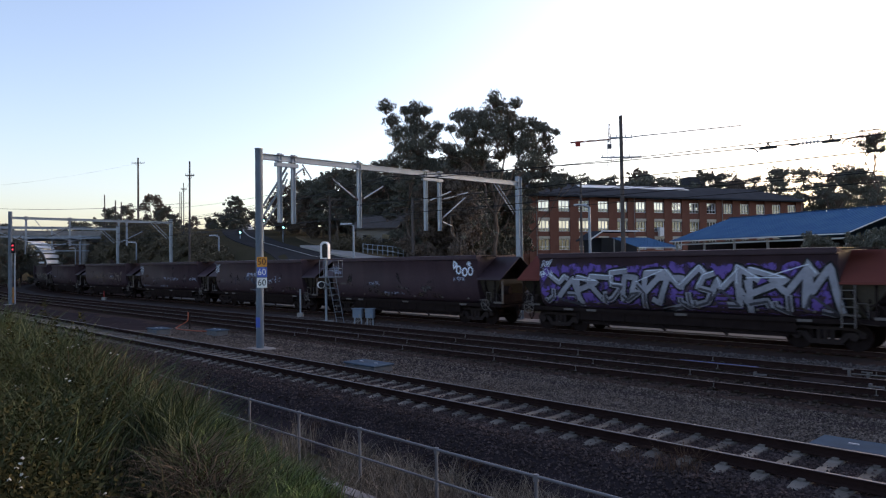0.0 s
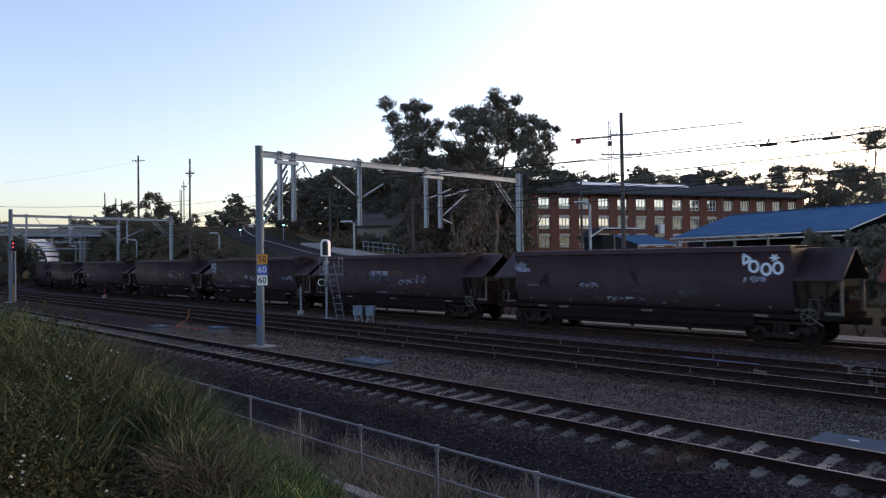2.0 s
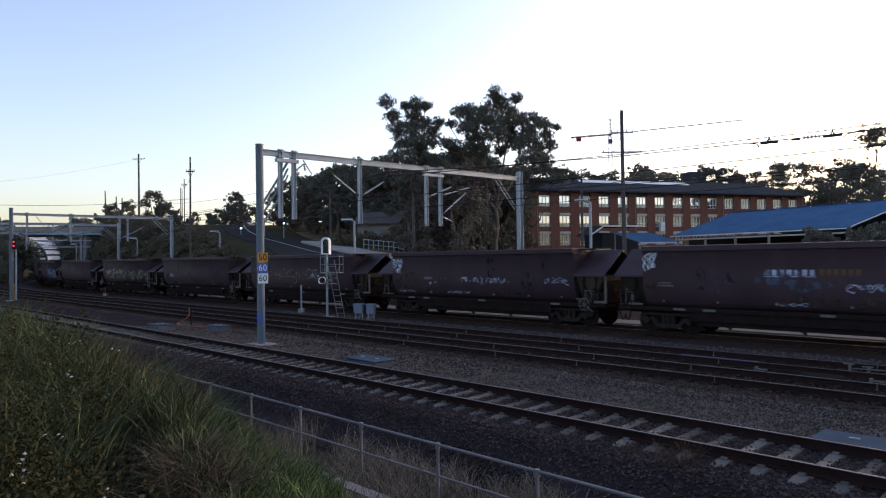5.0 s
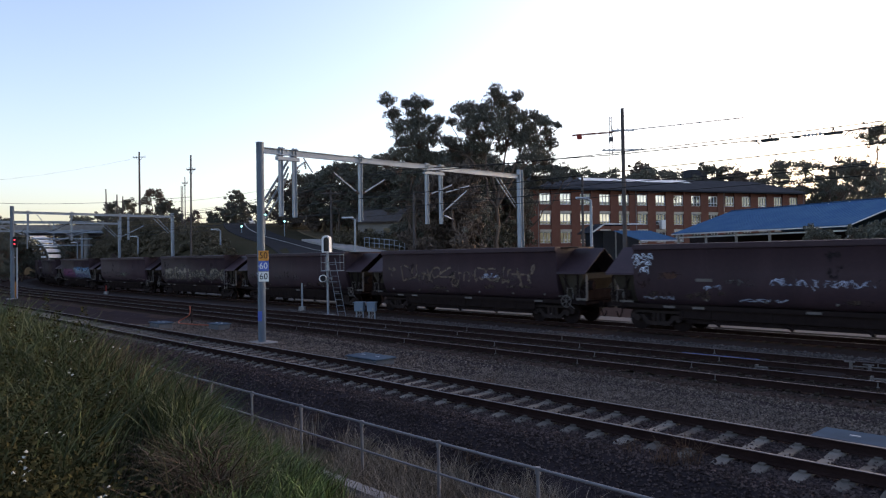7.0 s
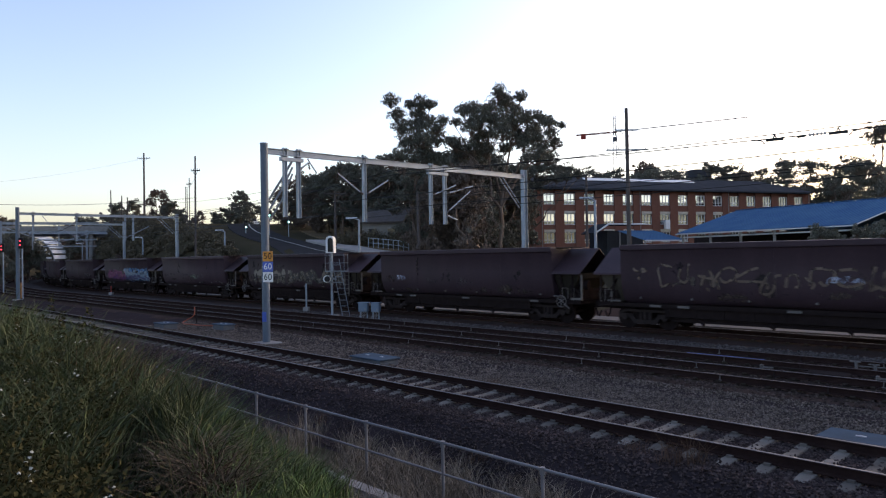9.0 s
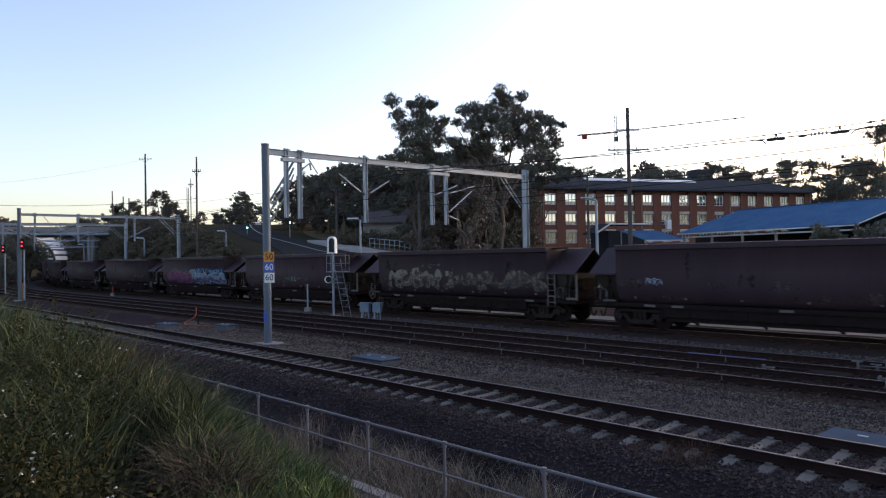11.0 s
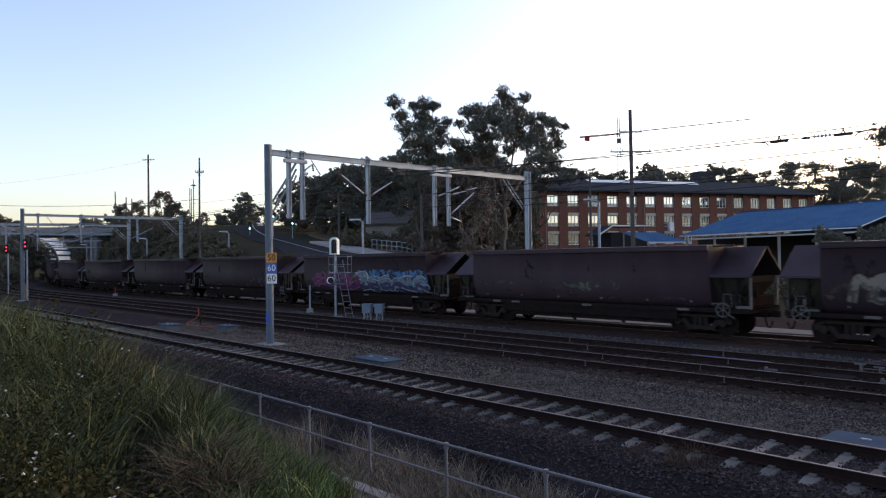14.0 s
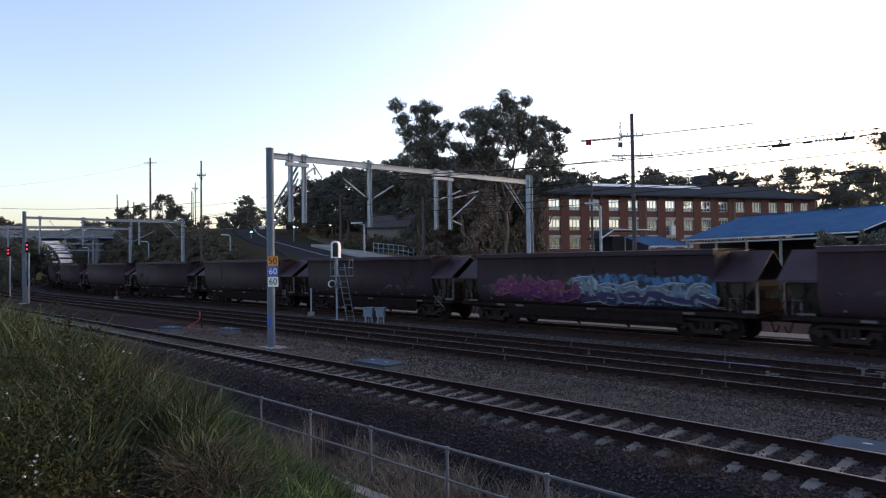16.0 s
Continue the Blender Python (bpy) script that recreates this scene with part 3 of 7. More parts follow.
        rod(bm, (x0 + sgn * 0.5, -1.33, 1.6), (x0 + sgn * 0.8, -1.33, 1.6), 0.014, sides=5)
        part("grab_rail", bm, PALE_POST, root)
        bm = bmesh.new()
        box(bm, min(x0 + sgn * 0.75, x0 + sgn * 1.1), -1.2, 1.10, max(x0 + sgn * 0.75, x0 + sgn * 1.1), -0.7, 1.36)
        part("valve_box", bevel(bm, 0.03), GRIME_LIGHT, root)
        bm = bmesh.new()
        tube(bm, [(x0 + sgn * 1.2, -1.0, 1.12), (x0 + sgn * 1.25, -1.15, 1.4), (x0 + sgn * 1.05, -1.2, 1.6), (x0 + sgn * 0.8, -1.15, 1.5)], 0.03, 6)
        part("brake_hose", bm, GRIME_LIGHT, root)
    for sgn in (-1, 1):
        bm = bmesh.new()
        rod(bm, (sgn * 7.9, 0, 0.84), (sgn * 7.6, 0, 0.84), 0.1, sides=10)
        box(bm, min(sgn * 7.8, sgn * 8.01), -0.14, 0.72, max(sgn * 7.8, sgn * 8.01), 0.14, 0.96)
        part("coupler", bm, GRIME, root)
    for x in (7.6, -7.6):
        bm = bmesh.new()
        pts = [Vector((x, -0.35, 0.8)) + Vector((math.copysign(0.3 * k / 6, x), 0, -0.45 * math.sin(math.pi * k / 7))) for k in range(7)]
        tube(bm, pts, 0.03, 6)
        part("air_hose", bm, GRIME, root)
    for x in (-4.9, -3.7, 0.4, 4.9):
        bm = bmesh.new()
        box(bm, x - 0.24, -1.35, 0.93, x + 0.24, -1.332, 1.02)
        part("data_plate", bm, PALE_POST, root, "small off-white data plate")
    for x in (-5.6, -3.4, -1.2, 1.1, 3.3, 5.2):
        bm = bmesh.new()
        rod(bm, (x, -1.28, 1.28), (x, -1.17, 1.28), 0.045, sides=8)
        part("lashing_eye", bm, PALE_POST, root, "small pale lashing eye")
    # the rolled side's seams: a weld under the rim, and shallow upright joints of the side plates
    for x in (-3.3, -0.2, 2.9):
        bm = bmesh.new()
        tube(bm, [(x, side_y(z) + 0.002, z) for z in (1.12, 1.3, 1.5, 1.75, 2.0, 2.3, 3.2)], 0.01, 5)
        part("plate_seam", bm, WAGON, root)
    bm = bmesh.new()
    box(bm, 6.02, -1.0, 3.40, 6.95, -0.2, 3.425)
    box(bm, 6.02, -1.06, 3.36, 6.95, -1.0, 3.425)
    part("rim_strip", bm, GRIME_LIGHT, root, "worn strip on the end of the rim")
    return root


def right_brake_wheel(root):
    bm = bmesh.new()
    ring_wheel(bm, Vector((6.55, -1.46, 1.02)), 0.26, 0.018)
    rod(bm, (6.55, -1.46, 1.02), (6.55, -1.1, 1.02), 0.03, sides=6)
    rod(bm, (6.7, -1.46, 0.9), (6.98, -1.46, 0.72), 0.025, sides=6)
    part("hand_brake_wheel", bm, PALE_POST, root, "pale spoked hand brake wheel")


def left_brake_wheel(root):
    bm = bmesh.new()
    ring_wheel(bm, Vector((-7.05, -1.44, 1.0)), 0.28, 0.017)
    rod(bm, (-7.05, -1.44, 1.0), (-7.05, -1.1, 1.0), 0.03, sides=6)
    part("hand_brake_wheel", bm, PALE_POST, root, "pale spoked hand brake wheel")


def ladder(root, x):
    bm = bmesh.new()
    for dx in (-0.2, 0.2):
        bar(bm, (x + dx, -1.5, 0.8), (x + dx, -1.5, 2.2), 0.04, 0.04)
    for i in range(5):
        bar(bm, (x - 0.2, -1.5, 0.95 + 0.27 * i), (x + 0.2, -1.5, 0.95 + 0.27 * i), 0.03, 0.03)
    part("ladder", bm, PALE_POST, root, "pale steel ladder")


def side_y(z):
    """The near side's face at height z: upright above, rolled under below."""
    for (z0, y0), (z1, y1) in zip(BELLY, BELLY[1:]):
        if z <= z1:
            return y0 + (y1 - y0) * (max(z, z0) - z0) / (z1 - z0)
    return -HALF


def paint_poly(bm, pts, lift=0.008):
    """A painted patch on the wagon's near side, folded where the side folds."""
    cx, cz = sum(p[0] for p in pts) / len(pts), sum(p[1] for p in pts) / len(pts)
    ring = []
    for (x0, z0), (x1, z1) in zip(pts, pts[1:] + pts[:1]):
        k = max(1, int(abs(z1 - z0) / 0.1))
        ring += [(x0 + (x1 - x0) * i / k, z0 + (z1 - z0) * i / k) for i in range(k)]
    vs = [bm.verts.new((x, side_y(z) - lift, z)) for x, z in ring]
    c = bm.verts.new((cx, side_y(cz) - lift - 0.004, cz))
    for i in range(len(vs)):
        bm.faces.new((vs[i], vs[(i + 1) % len(vs)], c))


def stroke(bm, pts, w, y=0.013):
    """A sprayed line of width w: one ribbon through the points."""
    run = []
    for (x0, z0), (x1, z1) in zip(pts, pts[1:]):
        k = max(1, int(math.hypot(x1 - x0, z1 - z0) / 0.09))
        run += [(x0 + (x1 - x0) * i / k, z0 + (z1 - z0) * i / k) for i in range(k)]
    run.append(pts[-1])
    last = None
    for i, (x, z) in enumerate(run):
        (xa, za), (xb, zb) = run[max(0, i - 1)], run[min(len(run) - 1, i + 1)]
        d = Vector((xb - xa, zb - za))
        if d.length < 1e-5:
            continue
        p = Vector((-d.y, d.x)).normalized() * w / 2
        lift = y + 0.00004 * i
        pair = [bm.verts.new((x + e * p.x, side_y(z + e * p.y) - lift, z + e * p.y)) for e in (1, -1)]
        if last:
            bm.faces.new((last[0], last[1], pair[1], pair[0]))
        last = pair


def smooth(pts, times=2):
    """Corners cut twice: a line drawn with a swing of the arm."""
    for _ in range(times):
        near = [tuple(p[i] * 0.75 + q[i] * 0.25 for i in (0, 1)) for p, q in zip(pts, pts[1:])]
        far = [tuple(p[i] * 0.25 + q[i] * 0.75 for i in (0, 1)) for p, q in zip(pts, pts[1:])]
        pts = [pts[0]] + [v for pair in zip(near, far) for v in pair] + [pts[-1]]
    return pts


def scribble(bm, rng, cx, cz, w, h, strokes=6, thick=0.045):
    """A tag: sharp zigzags, hooks and loops over one another, which cannot be read."""
    thick *= 0.8
    for row in range(2):
        pts = []
        k = strokes + 3
        for i in range(k):
            x = cx - w / 2 + w * (i + 0.5) / k
            up = (1 if i % 2 else -1) * rng.uniform(0.2, 0.55) * h
            pts.append((x + rng.uniform(-0.5, 0.5) * w / strokes, cz + up + (row - 0.5) * 0.15 * h))
            if rng.random() < 0.35:
                pts.append((x - w / strokes * rng.uniform(0.2, 0.8), cz + rng.uniform(-0.3, 0.3) * h))
        stroke(bm, smooth(pts, 1), thick, 0.013 + 0.002 * row)
    for i in range(max(1, strokes // 3)):
        x, z, q = cx + rng.uniform(-0.4, 0.4) * w, cz + rng.uniform(-0.25, 0.25) * h, 0.16 * h
        stroke(bm, [(x + q * math.cos(a), z + q * math.sin(a)) for a in [6.283 * j / 9 for j in range(10)]], thick * 0.9, 0.018)


# stick figures of sprayed letter bodies, in a unit square; they spell nothing
GLYPHS = [
    [[(0.05, 0.95), (0.9, 1.0)], [(0.5, 0.95), (0.45, 0.05)], [(0.0, 0.0), (1.0, 0.08)]],
    [[(0.1, 0.0), (0.15, 1.0), (0.85, 0.85), (0.25, 0.55), (0.95, 0.25), (0.1, 0.0)]],
    [[(1.0, 0.85), (0.35, 1.0), (0.1, 0.7), (0.9, 0.4), (0.6, 0.0), (0.0, 0.1)]],
    [[(0.95, 0.8), (0.4, 1.0), (0.05, 0.5), (0.45, 0.0), (1.0, 0.2)]],
    [[(1.0, 1.0), (0.05, 0.85), (0.15, 0.0), (1.0, 0.05)], [(0.1, 0.48), (0.8, 0.52)]],
    [[(0.05, 0.0), (0.2, 0.95), (0.9, 0.8), (0.3, 0.5), (1.0, 0.0)]],
    [[(0.0, 0.0), (0.55, 1.0), (0.95, 0.0)], [(0.2, 0.36), (0.85, 0.4)]],
    [[(0.0, 0.0), (0.15, 1.0), (0.5, 0.35), (0.85, 1.0), (1.0, 0.0)]],
    [[(0.1, 0.0), (0.1, 1.0), (0.95, 0.75), (0.15, 0.45)]],
    [[(0.0, 1.0), (0.45, 0.5), (0.95, 1.0)], [(0.45, 0.5), (0.5, 0.0), (0.05, 0.1)]],
    [[(0.1, 1.0), (0.05, 0.15), (0.6, 0.0), (0.95, 0.3), (0.9, 1.0)]],
]


def piece(root, seed, x0, x1, z0, z1, count, fill, line_mat, halo=None, shade=None, thick=0.06, body=0.3, glint=None, soft=0, wild=1.0, jolt=0.06, kinds=tuple(range(11))):
    """A large lettered mural: cloud behind, fat letter bodies with outlines, shading in their feet and glints on top."""
    rng = random.Random(seed)
    if halo:
        bm = bmesh.new()
        n = int((x1 - x0) / 0.1)
        last = None
        for i in range(n + 1):
            x = x0 - 0.25 + (x1 - x0 + 0.4) * i / n
            end = min(1.0, min(i, n - i) / 4 + 0.35)
            m, r = (z1 + z0) / 2 + 0.02, (z1 - z0) / 2 * end
            up = r + 0.20 * abs(math.sin(i * 0.43)) ** 0.6 * (0.4 + 0.6 * abs(math.sin(i * 0.071))) + rng.uniform(-0.03, 0.05)
            dn = r + 0.05 * abs(math.sin(i * 0.4)) + rng.uniform(-0.02, 0.03)
            low = max(1.08, m - dn)
            col = [bm.verts.new((x, side_y(low + (m + up - low) * f) - 0.003, low + (m + up - low) * f)) for f in [v / 10 for v in range(11)]]
            if last:
                for j in range(10):
                    bm.faces.new((last[j], col[j], col[j + 1], last[j + 1]))
            last = col
        part("mural_cloud", bm, halo, root, "sprayed cloud of colour behind lettering")
    step = (x1 - x0) / count
    order = []
    for i in range(count):
        order.append(rng.choice([g for g in kinds if g not in order[-min(3, len(kinds) - 1):]]))
    for i, g in enumerate(order):
        a, w = x0 + step * i - 0.05 * step, step * wild
        lean, lo, hi = rng.uniform(-0.18, 0.18), z0 + rng.uniform(0, 0.12) + body * 0.4, z1 + rng.uniform(-0.2, 0.05) - body * 0.4
        runs = []
        for run in GLYPHS[g]:
            q = [(a + w * u + lean * (v - 0.5) + rng.uniform(-jolt, jolt) * 1.3, lo + (hi - lo) * v + rng.uniform(-jolt, jolt)) for u, v in run]
            if jolt > 0.1:
                # a barbed tail on the last limb
                (xa, za), (xb, zb) = q[-2], q[-1]
                q.append((xb + 0.35 * (zb - za) + rng.uniform(-0.1, 0.1), min(hi, max(lo, zb - 0.4 * (xb - xa)))))
            runs.append(smooth(q, 2) if soft else q)
        if line_mat:
            bm = bmesh.new()
            for q in runs:
                stroke(bm, q, body + 2 * thick, 0.008)
            part("letter_outline", bm, line_mat, root, "sprayed outline")
        bm = bmesh.new()
        for q in runs:
            stroke(bm, q, body, 0.012)
        part("mural_letter", bm, fill, root, "large sprayed letter, unreadable")
        if shade:
            bm = bmesh.new()
            for q in runs:
                lower = [v for v in q if v[1] < lo + 0.62 * (hi - lo)]
                if len(lower) > 2:
                    stroke(bm, [(x, z - body * 0.16) for x, z in lower], body * 0.42, 0.0165)
            part("letter_shading", bm, shade, root)
        if glint:
            bm = bmesh.new()
            for q in runs:
                upper = [v for v in q if v[1] > lo + 0.5 * (hi - lo)]
                if len(upper) > 2:
                    stroke(bm, [(x - 0.02, z + body * 0.34) for x, z in upper], 0.028, 0.0195)
            part("letter_glint", bm, glint, root, "pale sprayed glint")


def tags(root, seed, spots, material, thick=0.045):
    rng = random.Random(seed)
    for cx, cz, w, h, n in spots:
        bm = bmesh.new()
        scribble(bm, rng, max(-6.38 + w / 2, min(6.0 - w / 2, cx)), cz, w, h, n, thick)
        part("tag", bm, material, root, "sprayed scribble tag")


def patch(root, seed, spots, material):
    """Faded, buffed-out paint."""
    rng = random.Random(seed)
    for cx, cz, w, h in spots:
        bm = bmesh.new()
        k = 28
        ring = []
        for j in range(k):
            a = 2 * math.pi * j / k
            f = 0.5 * rng.uniform(0.55, 1.05)
            ring.append((cx + w * f * math.cos(a), cz + h * f * math.sin(a)))
        paint_poly(bm, ring, 0.003)
        part("faded_paint", bm, material, root, "faded patch of buffed paint")


def bars(root, rows, material, label):
    bm = bmesh.new()
    for x0, z0, x1, z1 in rows:
        paint_poly(bm, [(x0, z0), (x1, z0), (x1, z1), (x0, z1)], 0.006)
    part("lettering_bar", bm, material, root, label)


def decorate(k, root):
    """What is sprayed on wagon k."""
    if k in (0, 6):
        left_brake_wheel(root)
    if k not in (0, 6, 8):
        right_brake_wheel(root)
    if k == 0:
        for ob in root.children:
            if ob.name.startswith("end_hood"):
                ob.material_slots[0].link = "OBJECT"
                ob.material_slots[0].material = RUST_HOOD
        piece(root, 5, -6.1, 5.7, 1.16, 2.78, 15, SPRAY_SILVER, SPRAY_BLACK, SPRAY_PURPLE, SPRAY_GREY, 0.085, 0.225, SPRAY_ICE, 0, 1.45, 0.27)
        tags(root, 6, [(-6.0, 2.98, 0.62, 0.45, 3), (-6.0, 2.58, 0.75, 0.4, 4)], SPRAY_ICE, 0.03)
        ladder(root, 6.3)
        tagged(root, "brown coal hopper wagon with silver and purple graffiti lettering")
    elif k == 1:
        tags(root, 14, [(-6.95, 2.6, 0.9, 0.3, 4), (-6.05, 2.8, 0.65, 0.8, 4)], SPRAY_BLUEISH, 0.035)
        tags(root, 11, [(4.75, 2.25, 1.0, 0.3, 5), (-0.5, 1.42, 1.9, 0.16, 6), (-2.3, 1.97, 1.0, 0.3, 4)], SPRAY_BLUEISH, 0.035)
        tags(root, 15, [(2.7, 2.1, 0.7, 0.25, 3), (0.3, 1.75, 1.3, 0.2, 4)], FADED_GREY, 0.05)
        bm = bmesh.new()
        for i, (x, z) in enumerate(((4.45, 2.98), (4.72, 2.72), (5.15, 2.62), (5.55, 2.66))):
            r = 0.2 if i else 0.22
            stroke(bm, [(x + r * 0.8 * math.cos(a), z + r * math.sin(a)) for a in [2 * math.pi * j / (3 if i == 0 else 9) for j in range(4 if i == 0 else 10)]], 0.085)
        for j in range(3):
            a = math.pi * j / 3
            stroke(bm, [(5.45 - 0.16 * math.cos(a), 3.02 - 0.14 * math.sin(a)), (5.45 + 0.16 * math.cos(a), 3.02 + 0.14 * math.sin(a))], 0.06)
        part("tag", bm, SPRAY_ICE, root, "thick glowing-white sprayed tag")
        bars(root, [(-5.65, 1.86, -5.05, 1.95)], PALE_POST, "pale stencilled bar")
        patch(root, 12, [(-2.6, 1.75, 1.8, 0.5), (2.2, 1.75, 1.2, 0.4)], FADED_GREY)
        patch(root, 13, [(-6.1, 1.9, 0.6, 0.6)], FADED_RUST)
        tagged(root, "brown coal hopper wagon with white sprayed tags near its ends")
    elif k == 2:
        tags(root, 21, [(-6.1, 3.0, 0.7, 0.55, 3), (-6.1, 2.65, 0.5, 0.5, 3)], SPRAY_ICE, 0.03)
        tags(root, 24, [(1.7, 1.95, 1.3, 0.4, 5), (2.9, 2.1, 0.9, 0.6, 4), (-0.7, 1.3, 1.5, 0.14, 6)], SPRAY_BLUEISH, 0.035)
        tags(root, 25, [(-3.4, 2.1, 1.4, 0.5, 4), (-3.0, 1.72, 0.9, 0.2, 4), (0.4, 2.0, 0.8, 0.25, 4)], FADED_BLUE, 0.05)
        bars(root, [(-1.6 + 0.25 * i, 2.32, -1.44 + 0.25 * i, 2.52) for i in range(7)] + [(-1.62, 2.27, 0.1, 2.295)], SPRAY_BLUEISH, "white stencilled lettering that cannot be read")
        bars(root, [(0.2 + 0.22 * i, 2.34, 0.34 + 0.22 * i, 2.54) for i in range(6)], SPRAY_ORANGE, "faded orange stencilled lettering that cannot be read")
        bars(root, [(-5.75, 1.86, -5.1, 1.92), (-5.75, 1.97, -5.2, 2.02)], PALE_POST, "pale stencilled bars")
        patch(root, 22, [(-1.2, 2.15, 1.6, 0.5), (-0.3, 1.95, 1.2, 0.5)], FADED_BLUE)
        patch(root, 23, [(-6.0, 1.95, 0.8, 0.6)], FADED_RUST)
        tagged(root, "brown coal hopper wagon with stencilled lettering and blue-white tags")
    elif k == 3:
        tags(root, 35, [(-5.95, 2.98, 0.9, 0.4, 4), (-5.95, 2.72, 0.75, 0.4, 4), (-5.9, 2.45, 0.35, 0.35, 2)], SPRAY_ICE, 0.026)
        tags(root, 31, [(-5.3, 1.3, 1.5, 0.16, 7), (-3.05, 1.78, 0.7, 0.2, 4), (-0.3, 2.0, 1.3, 0.35, 6), (1.3, 1.98, 2.0, 0.4, 8), (5.1, 2.02, 1.4, 0.35, 6), (-1.25, 1.33, 1.7, 0.15, 7)], SPRAY_BLUEISH, 0.033)
        tags(root, 32, [(3.1, 2.05, 1.4, 0.4, 5), (-2.0, 1.98, 1.2, 0.35, 4)], FADED_GREY, 0.045)
        bars(root, [(-3.75, 1.98, -3.1, 2.1)], PALE_POST, "pale stencilled bar")
        patch(root, 33, [(-6.0, 2.0, 0.8, 0.7), (-4.9, 2.2, 1.2, 0.4)], FADED_RUST)
        tagged(root, "brown coal hopper wagon with a band of blue-white tags")
    elif k == 4:
        piece(root, 47, -5.7, 5.2, 1.65, 2.62, 13, CHALK, None, None, None, 0.0, 0.09, None, 1, 1.0, 0.26, (3, 6, 8, 10))
        patch(root, 43, [(-3.0, 2.0, 2.6, 0.5), (2.6, 2.0, 2.2, 0.5)], FADED_BEIGE)
        tags(root, 42, [(2.05, 2.1, 1.1, 0.28, 6)], SPRAY_BLUEISH, 0.033)
        tagged(root, "brown coal hopper wagon with chalky outlined lettering")
    elif k == 5:
        tags(root, 51, [(-5.4, 1.9, 1.6, 0.4, 6), (-1.8, 1.8, 1.6, 0.3, 5), (0.4, 1.85, 1.0, 0.5, 4)], FADED_GREY)
        tags(root, 53, [(-4.6, 1.95, 0.9, 0.35, 4)], SPRAY_BLUEISH, 0.035)
        patch(root, 52, [(-5.6, 1.9, 0.9, 0.5)], FADED_RUST)
        tagged(root, "grimy brown coal hopper wagon with a few faded tags")
    elif k == 6:
        piece(root, 61, -5.4, -0.2, 1.4, 2.5, 8, BEIGE, FADED_DARK, None, FADED_GREY, 0.035, 0.26, None, 1, 1.2, 0.16)
        piece(root, 63, -0.1, 5.8, 1.45, 2.4, 8, WORN_BEIGE, FADED_DARK, None, FADED_GREY, 0.03, 0.28, None, 1, 1.2, 0.16)
        tags(root, 64, [(-1.7, 2.62, 1.6, 0.35, 3)], FADED_GREEN, 0.06)
        patch(root, 62, [(-3.5, 1.9, 3.0, 0.9), (0.5, 1.8, 3.0, 0.8), (4.2, 1.75, 2.4, 0.7), (-5.9, 2.0, 0.8, 0.6)], FADED_BEIGE)
        ladder(root, 6.3)
        tagged(root, "brown coal hopper wagon with faded beige graffiti lettering")
    elif k == 7:
        patch(root, 71, [(0.1, 1.78, 1.3, 0.55), (0.8, 1.85, 0.9, 0.5), (-4.2, 1.9, 1.6, 0.2)], FADED_GREEN)
        tags(root, 73, [(-0.1, 1.8, 1.4, 0.35, 4)], FADED_GREEN, 0.09)
        tags(root, 72, [(1.85, 1.85, 0.6, 0.45, 3), (-1.4, 1.9, 1.4, 0.2, 5), (-5.4, 1.85, 0.9, 0.25, 4), (4.2, 1.38, 1.6, 0.16, 6), (1.8, 1.32, 0.8, 0.14, 4)], FADED_GREY)
        tagged(root, "grimy brown coal hopper wagon with a pale green smear")
    elif k == 8:
        patch(root, 86, [(-5.6, 1.8, 1.0, 0.9), (-3.4, 2.3, 2.4, 0.5), (-0.6, 2.2, 1.0, 0.5)], FADED_GREEN)
        piece(root, 81, -5.1, -0.5, 1.18, 2.35, 5, SPRAY_MAGENTA, SPRAY_PINK, None, SPRAY_VIOLET, 0.03, 0.40, None, 0, 1.2, 0.14)
        piece(root, 87, -0.3, 5.9, 1.2, 2.3, 6, SPRAY_TEAL, SPRAY_PALE, SPRAY_BLUE, SPRAY_NAVY, 0.035, 0.42, None, 1, 1.2, 0.15)
        tagged(root, "brown coal hopper wagon with pink and blue graffiti lettering")
    elif k == 9:
        tags(root, 91, [(3.2, 1.7, 3.0, 0.5, 6), (-5.6, 2.0, 1.0, 0.5, 3)], FADED_GREY, 0.06)
        tagged(root, "grimy brown coal hopper wagon with one thin tag")
    elif k == 11:
        patch(root, 111, [(-3.0, 1.9, 3.0, 0.5)], FADED_GREY)
    elif k == 13:
        tags(root, 131, [(-2.0, 1.9, 3.0, 0.5, 6)], FADED_GREY, 0.06)


WAGONS = []


def make_train():
    first = make_wagon()
    tagged(first, "grimy brown steel coal hopper wagon on the goods line", "freight wagon", "wagons of the coal train")
    for k in range(-1, 18):
        WAGONS.append((k, first if k == -1 else copy_thing(first, Matrix.Identity(4))))
    for k, ob in WAGONS:
        decorate(k, ob)
        if k < 12:
            r = random.Random(900 + k)
            patch(ob, 300 + k, [(r.uniform(-5.8, 4.8), r.uniform(1.25, 1.6), r.uniform(1.0, 2.6), r.uniform(0.2, 0.5)) for j in range(4)], FADED_DUST)
            patch(ob, 400 + k, [(r.uniform(-5.8, 4.8), r.uniform(1.9, 2.7), r.uniform(0.3, 0.8), r.uniform(0.7, 1.3)) for j in range(3)], FADED_SOOT)


make_train()


# how far each wagon has run ahead in its coupling
SLACK = {0: 0.40, 1: 0.10, 2: 0.15, 3: 0.40, 4: 0.12, 5: 0.14, 6: 0.13, 7: -0.16, 8: -0.12}


def train_s(k, t):
    """Where the middle of wagon k is along the line at t seconds."""
    return 14.09 + PITCH * k - SLACK.get(k, 0.05) - 7.389 * t - 0.02307 * t * t

# ---- overhead-wire portals ----


